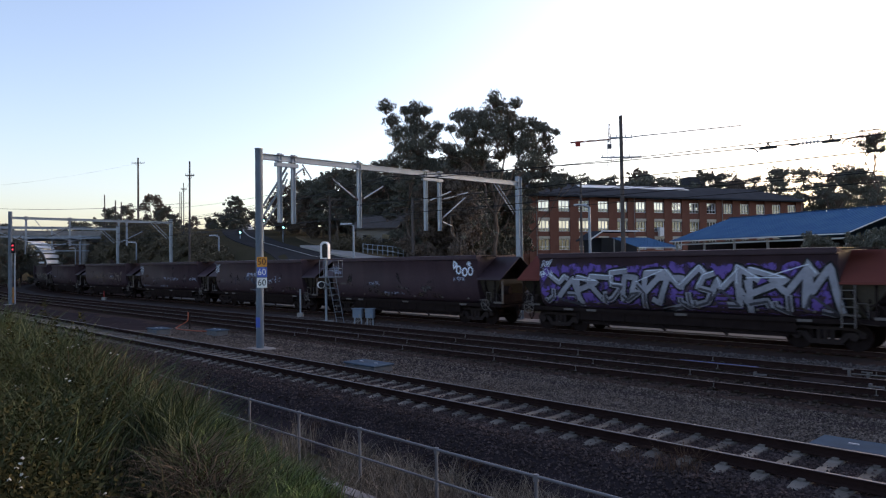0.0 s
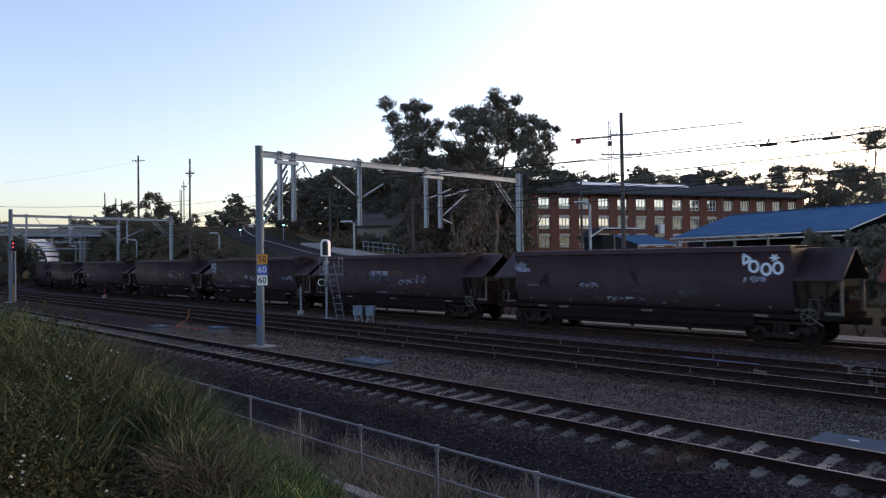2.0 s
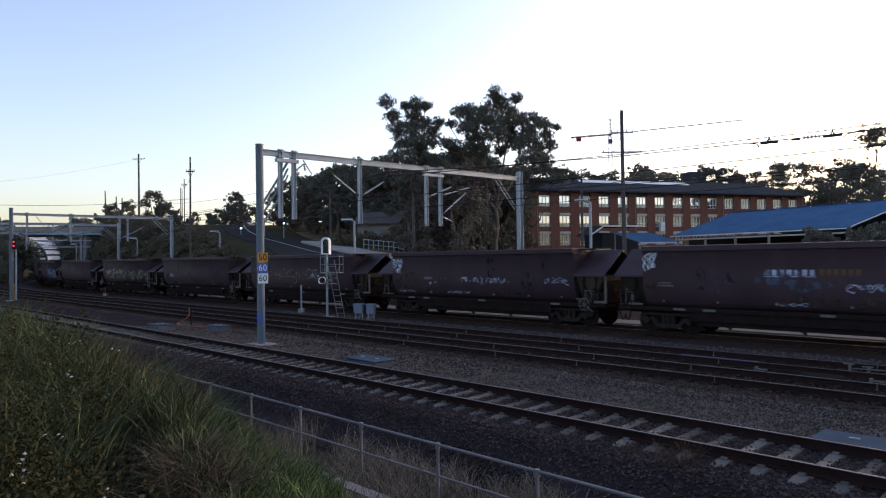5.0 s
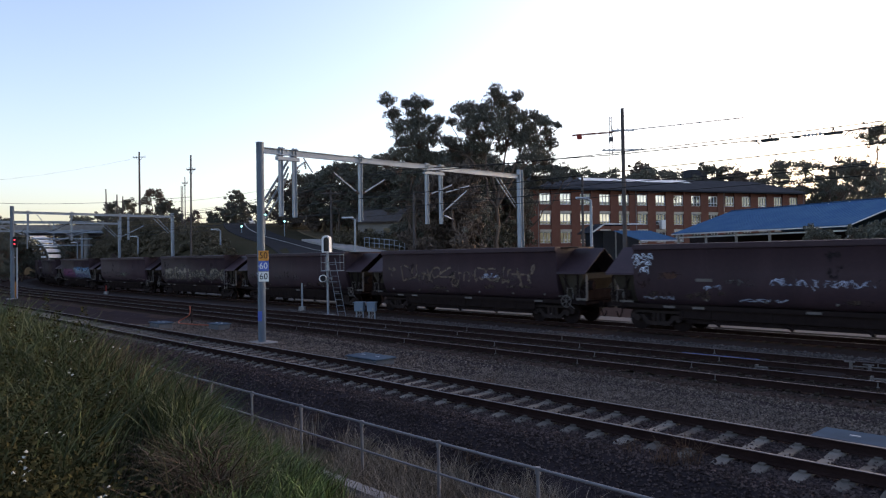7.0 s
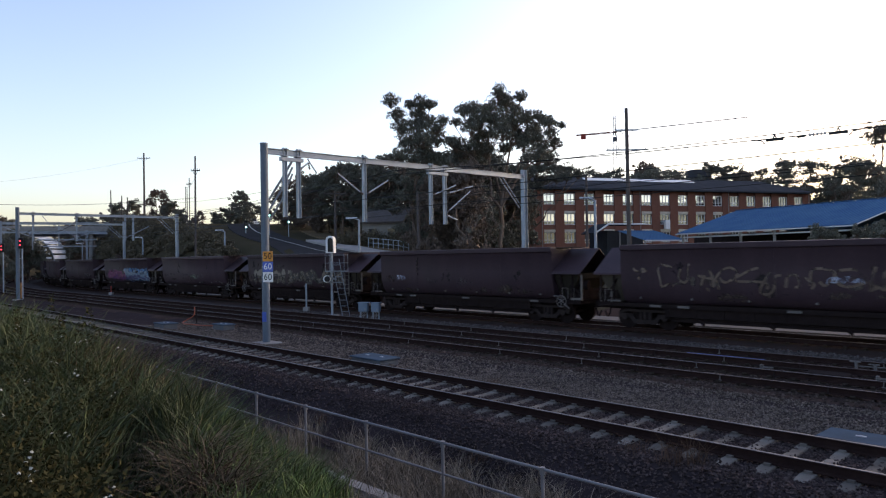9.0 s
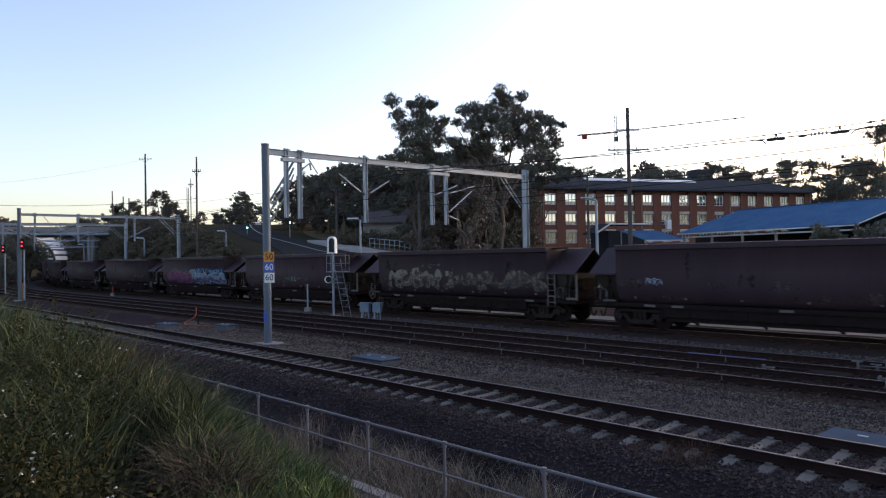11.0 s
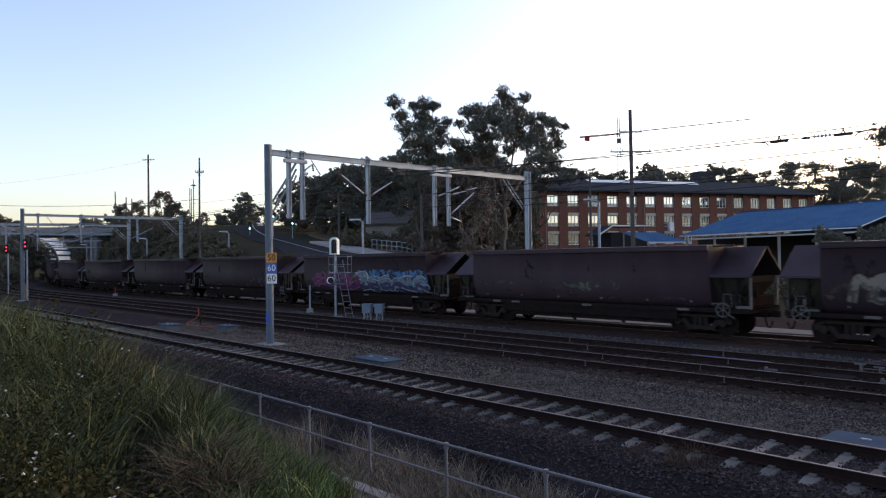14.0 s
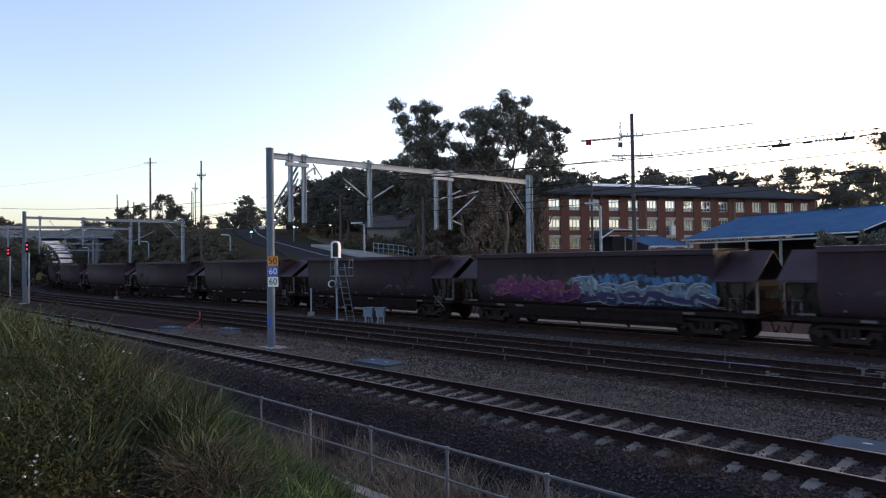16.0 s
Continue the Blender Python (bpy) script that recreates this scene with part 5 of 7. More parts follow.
fence()
bm = bmesh.new()
sweep(bm, [(-0.12, -0.35), (0.12, -0.35), (0.12, 0.0), (-0.12, 0.0)], 7.0, [-10, 0, 5, 10, 15, 20, 30])
ob = part("kerb", bm, CONCRETE)
ob.location.z = -0.72
tagged(ob, "pale concrete edging along the foot of the bank", "kerb", kind="structure")
rail_marks(TRACK_2, N2 - 0.7525, 3.9, 2.03, 14)
rail_marks(TRACK_2, N2 + 0.7525, 5.0, 2.03, 13)
rail_marks(TRACK_3, N3 - 0.7525, 4.4, 2.6, 10)
rail_marks(TRACK_3, N3 + 0.7525, 5.6, 2.6, 10)


def point_machine():
    root = empty("point_machine", at(6.4, 19.5, BED))
    tagged(root, "low steel point machine with rods between the tracks", "point machine")
    bm = bmesh.new()
    box(bm, -0.5, -0.22, 0, 0.5, 0.22, 0.16)
    part("housing", bevel(bm, 0.02), GRIME_LIGHT, root)
    for x in (-0.9, -0.2, 0.7, 1.4):
        bm = bmesh.new()
        rod(bm, (x, -1.1, 0.07), (x + 0.2, 0.9, 0.07), 0.016, sides=6)
        part("drive_rod", bm, GRIME_LIGHT, root)
    bm = bmesh.new()
    rod(bm, (-1.9, 0.15, 0.14), (0.4, 0.3, 0.14), 0.02, sides=6)
    part("locking_bar", bm, GRIME_LIGHT, root)
    for x in (-1.7, 1.1):
        bm = bmesh.new()
        box(bm, x, -0.05, 0.0, x + 0.06, 0.08, 0.2)
        box(bm, x + 0.061, -0.04, 0.12, x + 0.34, 0.02, 0.16)
        part("bracket", bm, PALE_POST, root)
    # detection rod between the rails, with its cranks
    bm = bmesh.new()
    rod(bm, (0.25, 1.62, 0.16), (2.3, 1.9, 0.16), 0.018, sides=6)
    part("detector_rod", bm, PALE_POST, root, "pale worn steel rod")
    for x, y, h in ((0.2, 1.6, 0.26), (0.62, 1.72, 0.2), (1.5, 1.8, 0.19), (2.3, 1.92, 0.28)):
        bm = bmesh.new()
        box(bm, x - 0.03, y - 0.05, 0.0, x + 0.03, y + 0.05, h)
        box(bm, x - 0.16, y - 0.03, h + 0.001, x + 0.1, y + 0.03, h + 0.035)
        part("crank", bm, PALE_POST, root, "pale steel crank")


point_machine()
bm = bmesh.new()
sweep(bm, [(-0.05, 0.0), (0.05, 0.0), (0.05, 0.06), (-0.05, 0.06)], 20.75, [8.5, 9.5, 10.9])
ob = part("blue_conduit", bm, BLUE_PIPE)
ob.location.z = -0.12
tagged(ob, "straight blue cable conduit beside the rail", "conduit")

# ---- trees ----
RNG = np.random.default_rng(7)


def leaf_mesh(name, clumps, length, width, material, droop=0.5, dome=0.0):
    """A crown: each clump (x, y, z, rx, rz, count) is filled with small hanging leaves, denser at its skin; dome flattens its underside."""
    P = []
    for x, y, z, rx, rz, count in clumps:
        d = RNG.normal(size=(count, 3))
        d /= np.linalg.norm(d, axis=1, keepdims=True)
        d[:, 2] = np.where(d[:, 2] < 0, d[:, 2] * (0.55 - 0.35 * dome), d[:, 2])
        rad = RNG.uniform(0.25 + 0.3 * dome, 1.0, (count, 1)) ** 0.6 * (1 + (0.22 - 0.12 * dome) * RNG.normal(size=(count, 1)))
        P.append(np.array([x, y, z]) + d * rad * np.array([rx, rx, rz]))
    P = np.concatenate(P)
    k = len(P)
    ax = RNG.normal(size=(k, 3))
    ax[:, 2] -= droop
    ax /= np.linalg.norm(ax, axis=1, keepdims=True)
    side = np.cross(ax, RNG.normal(size=(k, 3)))
    side /= np.linalg.norm(side, axis=1, keepdims=True) + 1e-9
    sz = RNG.uniform(0.6, 1.25, (k, 1))
    V = np.stack([P - ax * length * sz * 0.5, P + side * width * sz * 0.5, P + ax * length * sz * 0.5, P - side * width * sz * 0.5], 1).reshape(-1, 3)
    F = np.arange(4 * k).reshape(-1, 4)
    me = bpy.data.meshes.new(name)
    me.from_pydata(V.tolist(), [], F.tolist())
    me.materials.append(material)
    return me


def limb(bm, p, q, r0, r1, rng, bend=0.12):
    """A crooked branch."""
    p, q = Vector(p), Vector(q)
    k = 4
    last, lr = p, r0
    d = (q - p).length
    for i in range(1, k + 1):
        f = i / k
        c = p.lerp(q, f)
        if i < k:
            c += Vector((rng.uniform(-1, 1), rng.uniform(-1, 1), rng.uniform(-0.6, 1))) * d * bend
        r = r0 + (r1 - r0) * f
        rod(bm, last, c, lr, r, sides=7)
        last, lr = c, r


def gum_tree(base, clumps, trunk_r, label, density=150, leaf=(0.42, 0.13), seed=1, forks=3, material=None, puffs=9, flat=1.0):
    """A eucalypt: clumps are (dx, dz, r) above the base; limbs run out to each of them."""
    rng = random.Random(seed)
    root = empty("gum_tree", Matrix.Translation(base))
    tagged(root, label, "tree", "gum trees")
    top = max(z for _, z, _ in clumps)
    low = min(z for _, z, _ in clumps)
    bm = bmesh.new()
    hubs = []
    fork = Vector((rng.uniform(-0.3, 0.3), 0, max(low * 0.6, top * 0.3)))
    limb(bm, (0, 0, -0.4), fork, trunk_r, trunk_r * 0.75, rng, 0.03)
    xs = sorted(c[0] for c in clumps)
    for i in range(forks):
        x = xs[int((i + 0.5) * len(xs) / forks)] * 0.7
        h = Vector((x, rng.uniform(-1.2, 1.2), fork.z + (top - fork.z) * rng.uniform(0.4, 0.6)))
        limb(bm, fork, h, trunk_r * 0.6, trunk_r * 0.32, rng, 0.08)
        hubs.append(h)
    full = []
    for dx, dz, r in clumps:
        dy = rng.uniform(-1, 1) * max(1.0, (xs[-1] - xs[0]) * 0.22)
        c = Vector((dx, dy, dz))
        near = min(hubs, key=lambda h: (h - c).length + (0.6 * max(0, h.z - c.z)))
        hub = c - Vector((0, 0, r * 0.7))
        limb(bm, near, hub, trunk_r * 0.24, 0.04, rng, 0.1)
        # each bough ends in domed tufts, set apart over its upper side
        count = max(3, int(puffs * (0.35 + 0.65 * r)))
        a0 = rng.uniform(0, 6.28)
        for j in range(count):
            a = a0 + j * 2.4
            f = (j + 0.5) / count
            up = (1 - 1.45 * f) * flat
            e = math.sqrt(max(0.05, 1 - min(1.0, abs(up)) ** 2))
            p = c + Vector((math.cos(a) * e, math.sin(a) * e, up)) * r * rng.uniform(0.3, 1.0)
            pr = rng.uniform(0.5, 1.4) * (0.17 + 0.11 * r)
            rod(bm, hub, p - Vector((0, 0, pr * 0.3)), 0.025, 0.012, sides=3)
            full.append((p.x, p.y, p.z, pr * 1.12, pr * 0.95, int(density * pr * pr) + 10))
        if r > 0.45:
            full.append((dx, dy, dz, r * 0.6, r * 0.5 * flat, int(density * r * r * 0.22)))
    part("trunk", bm, BARK, root)
    crown = new("crown", leaf_mesh("crown", full, leaf[0], leaf[1], material or LEAF, 1.5, 0.35))
    crown.parent = root
    return root


def random_clumps(rng, h, w, count, c0=0.35):
    """Clump centres for an uneven, layered crown."""
    out = []
    for i in range(count):
        f = rng.uniform(0, 1)
        z = h * (c0 + (1 - c0) * f) * 0.94
        reach = w / 2 * math.sin(math.pi * (0.18 + 0.75 * f)) * rng.uniform(0.2, 1.0)
        x = reach * rng.choice((-1, 1))
        out.append((x, z, rng.uniform(0.09, 0.18) * w))
    out.append((rng.uniform(-0.1, 0.1) * w, h * 0.93, 0.12 * w))
    return out


GUM_TALL = [(-2.2, 18.8, 0.67), (-1.7, 17.6, 0.76), (-0.2, 18.6, 0.39), (0.9, 18.6, 0.73), (1.9, 18.5, 0.54), (0.7, 17.5, 0.85), (-1.1, 16.0, 0.85), (0.6, 16.2, 1.03), (1.8, 16.8, 0.6), (3.4, 16.6, 0.42), (-0.4, 14.4, 1.09), (1.2, 14.7, 1.15), (2.7, 14.9, 0.85), (2.7, 16.0, 0.6), (-2.5, 12.6, 0.73), (-3.4, 12.5, 0.48), (-1.4, 12.9, 0.79), (0.1, 12.6, 1.15), (2.1, 12.6, 1.03), (1.2, 13.6, 1.03)]
GUM_BROAD = [(-0.3, 20.0, 0.67), (-1.1, 19.3, 0.73), (0.5, 19.4, 0.73), (2.0, 19.7, 0.45), (1.9, 19.0, 0.51), (-4.0, 18.6, 0.54), (-4.8, 17.8, 0.39), (-2.9, 18.9, 0.73), (-2.1, 17.8, 1.15), (-0.2, 17.8, 1.39), (1.6, 17.6, 1.03), (3.0, 18.3, 0.6), (4.1, 18.1, 0.42), (3.8, 17.1, 0.76), (5.0, 16.9, 0.51), (5.3, 16.0, 0.51), (4.8, 17.6, 0.45), (5.9, 15.1, 0.5), (3.8, 15.9, 0.85), (1.8, 16.4, 0.97), (-3.2, 16.8, 1.03), (-1.7, 16.2, 1.27), (0.1, 16.2, 1.09), (2.4, 14.9, 0.7), (2.9, 15.7, 0.6), (0.6, 14.8, 0.6), (2.6, 13.2, 0.5), (-4.8, 15.2, 0.79), (-4.1, 14.3, 0.97), (-2.9, 14.8, 0.97), (-1.5, 14.4, 0.85), (-5.4, 15.0, 0.42), (-2.2, 13.2, 0.9), (-3.6, 13.0, 0.8), (4.4, 14.7, 0.79), (5.3, 13.7, 0.79), (3.8, 13.4, 0.79), (6.2, 16.6, 0.15)]
gum_tree((-3.7, 75, 1.6), [(x, z - 0.75, 1.15 * r + 0.19) for x, z, r in GUM_TALL], 0.24, "tall slim gum tree, dark against the evening sky", 215, (0.34, 0.075), 3, 3, puffs=36)
gum_tree((5.8, 75, 1.0), [(x, z - 1.05, 1.2 * r + 0.21) for x, z, r in GUM_BROAD], 0.28, "broad spreading gum tree, dark against the evening sky", 215, (0.34, 0.075), 4, 5, puffs=36)
# a leaning gum whose crown hangs before the end of the school's roof
OVERHANG = [(1.2, 13.6, 1.3), (2.8, 14.0, 1.3), (4.2, 13.4, 1.2), (5.6, 13.6, 1.1), (6.8, 12.9, 0.9), (2.0, 12.3, 1.1), (3.6, 12.2, 1.0), (5.0, 12.3, 0.8), (0, 13, 1.4), (-0.6, 11.5, 1.4), (0.2, 10.2, 1.1), (-0.8, 8.8, 1.2), (-1.4, 13.4, 1.3), (1.5, 11.2, 0.7)]
gum_tree((10.9, 95, 1.0), OVERHANG, 0.2, "leaning gum tree whose crown overhangs the school roof", 460, (0.32, 0.10), 14, 4, puffs=26)

KINDS = []
UNDER_LEAF = mat("understorey_leaves", (0.15, 0.115, 0.09), 0.7, var=0.4, scale=0.3, fine=4, second=(0.08, 0.062, 0.052), bump=0.0, island=0.4)


def tree_kind(i, h, w, count, c0, density=90, leaf=(0.5, 0.2)):
    rng = random.Random(100 + i)
    t = gum_tree((0, 0, 0), random_clumps(rng, h, w, count, c0), 0.22, "dark-leaved gum tree on the far side of the railway", density, leaf, 40 + i, 3, UNDER_LEAF if i == 1 else LEAF, 13, 0.6 if i == 4 else 1.0)
    return t


for i, (h, w, count, c0) in enumerate(((12, 8, 30, 0.22), (10, 8.5, 30, 0.08), (13, 7, 28, 0.2), (8, 7.5, 28, 0.05), (14, 11, 20, 0.5))):
    KINDS.append([tree_kind(i, h, w, count, c0, 250 if i == 4 else 420 if i in (1, 3) else 280, (0.26, 0.10) if i == 4 else (0.3, 0.13)), h, 0])


def plant(i, x, y, z, scale, turn_deg, label=""):
    t, h, used = KINDS[i]
    m = Matrix.Translation((x, y, z)) @ Matrix.Rotation(radians(turn_deg), 4, "Z") @ Matrix.Scale(scale, 4)
    if used:
        t = copy_thing(t, m @ Matrix.Scale(1 / used, 4))
    else:
        t.matrix_basis = m
        KINDS[i][2] = scale
    if label:
        t["label"] = label
    return t


def ground_z(x, y):
    return terrain(x, y) - 0.15


def by_eye(px, top, y, i, turn_deg, sink=0.0):
    """A tree that stands y metres ahead, at the slope px across it, and rises to the height top."""
    x = px * y
    z = ground_z(x, y) - sink
    plant(i, x, y, z, (top - z) / KINDS[i][1], turn_deg)


# understorey behind the portal
for px, top, y, i, a in ((-0.235, 15.6, 124, 0, 10), (-0.205, 16.2, 118, 2, 70), (-0.18, 16.4, 106, 0, 150), (-0.15, 17.0, 101, 2, 200), (-0.12, 17.2, 98, 0, 20), (-0.085, 17.4, 97, 2, 40), (-0.1, 16.2, 93, 0, 77), (-0.065, 16.0, 92, 2, 10), (-0.04, 13.5, 88, 0, 300),
                         (-0.01, 12.8, 84, 2, 110), (0.03, 14.6, 84, 4, 250), (0.065, 14.6, 88, 4, 30), (0.13, 16.8, 140, 2, 80), (0.185, 19.0, 150, 0, 140),
                         (-0.02, 16.6, 91, 0, 0), (0.0, 17.2, 92, 2, 90), (0.022, 17.4, 90, 0, 120), (0.045, 17.2, 92, 0, 190), (0.068, 16.4, 92, 2, 40), (0.075, 14.8, 96, 4, 140), (0.098, 16.6, 100, 2, 130), (-0.045, 12.6, 74, 2, 190), (-0.02, 11.6, 73, 1, 40), (0.025, 12.6, 72, 1, 80), (-0.03, 9.0, 82, 3, 170), (0.01, 8.8, 78, 3, 20), (0.06, 8.6, 82, 3, 260)):
    by_eye(px, top, y, i, a)
for k in range(16):
    by_eye(-0.225 + 0.018 * k, 15.8 + 1.2 * math.sin(k * 2.1), 112 - 0.8 * k + 5 * math.sin(k * 1.3), (1, 3, 0)[k % 3], 61 * k)
for k in range(9):
    by_eye(-0.49 + 0.027 * k, 12.6 + 1.2 * math.sin(k * 1.7), 142 + 6 * math.sin(k * 2.9), (3, 1)[k % 2], 43 * k)
for k in range(10):
    by_eye(-0.66 + 0.022 * k, 9.6 + 1.0 * math.sin(k * 2.2), 215 + 8 * math.sin(k), 3, 71 * k)
gum_tree((3.6, 68, terrain(3.6, 68)), [(-0.9, 6.2, 0.7), (0.6, 7.0, 0.7), (1.5, 5.4, 0.5), (-1.6, 5.0, 0.45), (0.1, 8.0, 0.6)], 0.09, "slender pale-barked sapling beside the goods line", 150, (0.22, 0.08), 9, 3, None, 6)
# ridge of trees behind the school
for k in range(17):
    px = 0.16 + 0.031 * k
    by_eye(px, 22.6 + 1.6 * math.sin(k * 1.9) + (0.4 if k > 9 else -0.5), 160 + 9 * math.sin(k * 2.3), (4, 0, 2, 4, 1)[k % 5] if k < 9 else 4, k * 47)
for px, top, y, i, a in ((0.475, 20.5, 150, 4, 100), (0.61, 18.0, 138, 4, 90), (0.638, 24.0, 112, 4, 300)):
    by_eye(px, top, y, i, a)
for k in range(11):
    by_eye(0.15 + 0.027 * k, 19.0 + 1.2 * math.sin(k * 2.7), 152 + 4 * math.sin(k), (1, 3)[k % 2], 37 * k)
# by the shed
for px, top, y, i, a in ((0.53, 4.5, 46, 3, 0), (0.60, 4.6, 47, 3, 90), (0.645, 5.0, 44, 3, 200), (0.625, 4.4, 44, 3, 300)):
    by_eye(px, top, y, i, a)
# left of the line, beyond the embankment
for px, top, y, i, a in ((-0.415, 17.0, 136, 1, 0), (-0.45, 15.6, 138, 0, 80), (-0.475, 14.2, 134, 3, 150), (-0.395, 14.0, 130, 3, 200), (-0.322, 13.0, 134, 3, 20), (-0.285, 12.4, 136, 3, 310), (-0.335, 12.4, 136, 3, 120),
                         (-0.52, 14.5, 180, 3, 10), (-0.545, 13.5, 190, 1, 40), (-0.64, 14.0, 170, 3, 40), (-0.66, 15.0, 165, 1, 140), (-0.62, 8.4, 118, 3, 60), (-0.645, 7.6, 105, 3, 0), (-0.605, 7.2, 120, 3, 220), (-0.66, 6.2, 92, 3, 190)):
    by_eye(px, top, y, i, a)


COLUMN = [(0.2, 13.2, 1.1), (-0.6, 12.0, 1.4), (1.0, 12.1, 1.3), (0.2, 10.8, 1.7), (-1.0, 10.4, 1.3), (1.6, 10.5, 1.2), (-0.2, 9.2, 1.8), (1.5, 9.0, 1.5), (-1.6, 8.8, 1.4), (0.3, 7.6, 2.0), (2.2, 7.6, 1.3), (-2.0, 7.2, 1.6), (-3.6, 6.4, 1.4), (-0.6, 6.0, 2.0), (1.8, 6.0, 1.6), (-4.8, 5.2, 1.2), (-2.6, 5.0, 1.6)]
gum_tree((-39.2, 132, terrain(-39.2, 132)), [(x * 0.8, (z - 5) * 0.78 + 9.2 - terrain(-39.2, 132), r * 0.85) for x, z, r in COLUMN], 0.22, "dense dark upright tree above the climbing road", 420, (0.34, 0.14), 12, 3, puffs=10)


def scrub(name, label, spots, seed, size=(0.26, 0.12)):
    """Low bushes that nobody could count."""
    rng = random.Random(seed)
    clumps = []
    for x, y, z, r in spots:
        for j in range(4):
            a = rng.uniform(0, 6.28)
            clumps.append((x + math.cos(a) * r * 0.6, y + math.sin(a) * r * 0.6, z + r * rng.uniform(0.2, 0.7), r * 0.6, r * 0.6, int(150 * r * r) + 20))
    ob = new(name, leaf_mesh(name, clumps, size[0], size[1], SCRUB_LEAF, 0.1))
    tagged(ob, label, "bushes", kind="stuff")


rng = random.Random(5)
spots = []
for i in range(150):
    s, n = rng.uniform(100, 150), rng.uniform(32.5, 40)
    p = line(s, n)
    spots.append((p.x, p.y, ground_z(p.x, p.y) + 0.1, rng.uniform(0.7, 1.5)))
for i in range(320):
    s = rng.uniform(66, 102)
    n = rng.uniform(32.0, min(43, 35.0 + 0.27 * max(0, s - 66)))
    p = line(s, n)
    spots.append((p.x, p.y, ground_z(p.x, p.y) + 0.02, rng.uniform(0.3, 0.85)))
scrub("embankment_bushes", "dense dark bushes on the embankment behind the train", spots, 6)
spots = []
for i in range(60):
    s, n = rng.uniform(20, 52), rng.uniform(50, 62)
    p = line(s, n)
    spots.append((p.x, p.y, ground_z(p.x, p.y), rng.uniform(0.8, 1.7)))
scrub("verge_bushes", "dark scrub under the gum trees", spots, 8)

spots = [(-12.0 + 0.4 * i, 83.5 + 0.5 * math.sin(i * 1.7), ground_z(-12.0 + 0.4 * i, 83.5), 1.5 + 0.35 * math.sin(i * 2.3)) for i in range(20)]
scrub("hedge", "low dark hedge before the cottage", spots, 9)

# ---- road, path and verge on the far side ----


def strip(name, n0, n1, s_list, lift, material, label, category, kind="structure", swing=0.29):
    """A strip of paving between two offsets; it swings away from the line as it climbs."""
    bm = bmesh.new()
    rows = []
    for s in s_list:
        row = []
        for k in range(5):
            p = line(s, n0 + (n1 - n0) * k / 4 + swing * max(0.0, s - 61.2))
            row.append(bm.verts.new((p.x, p.y, terrain(p.x, p.y) + lift)))
        low = [bm.verts.new(v.co - Vector((0, 0, 0.3))) for v in (row[0], row[-1])]
        rows.append((row, low))
    for (a, la), (b, lb) in zip(rows, rows[1:]):
        for k in range(4):
            bm.faces.new((a[k], b[k], b[k + 1], a[k + 1]))
        bm.faces.new((la[0], lb[0], b[0], a[0]))
        bm.faces.new((a[4], b[4], lb[1], la[1]))
    bmesh.ops.recalc_face_normals(bm, faces=bm.faces)
    ob = part(name, bm, material)
    tagged(ob, label, category, kind=kind)
    return ob


RS = list(range(30, 160, 4))
strip("road", 36.6, 42.9, RS, 0.12, ASPHALT, "grey asphalt road climbing beside the railway", "road")
ob = strip("road_marking", 40.05, 40.3, RS, 0.127, LINE_WHITE, "worn white line along the road", "road marking")
strip("pavement", 43.5, 47.3, list(range(46, 79, 3)), 0.25, PALE_CONCRETE, "pale concrete footpath beside the road", "pavement")
strip("verge_lawn", 47.6, 53.5, list(range(50, 100, 5)), 0.2, DRY_LAWN, "dry brown grass verge under the trees", "verge")
strip("edge_path", 29.5, 31.2, list(range(-10, 76, 5)), 0.06, WORN_PATH, "narrow pale concrete path beyond the goods line", "path", swing=0.0)


def rail_fence():
    root = empty("footpath_fence")
    tagged(root, "pale low rail fence along the footpath", "fence")
    a, b = Vector((-9.2, 80.5)), Vector((-4.4, 77.5))
    spots = [a.lerp(b, i / 8) for i in range(9)]
    spots = [Vector((p.x, p.y, terrain(p.x, p.y) + 0.2)) for p in spots]
    for p in spots:
        bm = bmesh.new()
        bar(bm, p - Vector((0, 0, 0.3)), p + Vector((0, 0, 1.1)), 0.08, 0.08)
        part("fence_post", bm, GALV, root)
    for dz in (0.5, 1.05):
        for p, q in zip(spots, spots[1:]):
            bm = bmesh.new()
            bar(bm, p + Vector((0, 0, dz)), q + Vector((0, 0, dz)), 0.05, 0.06)
            part("fence_rail", bm, GALV, root)


rail_fence()


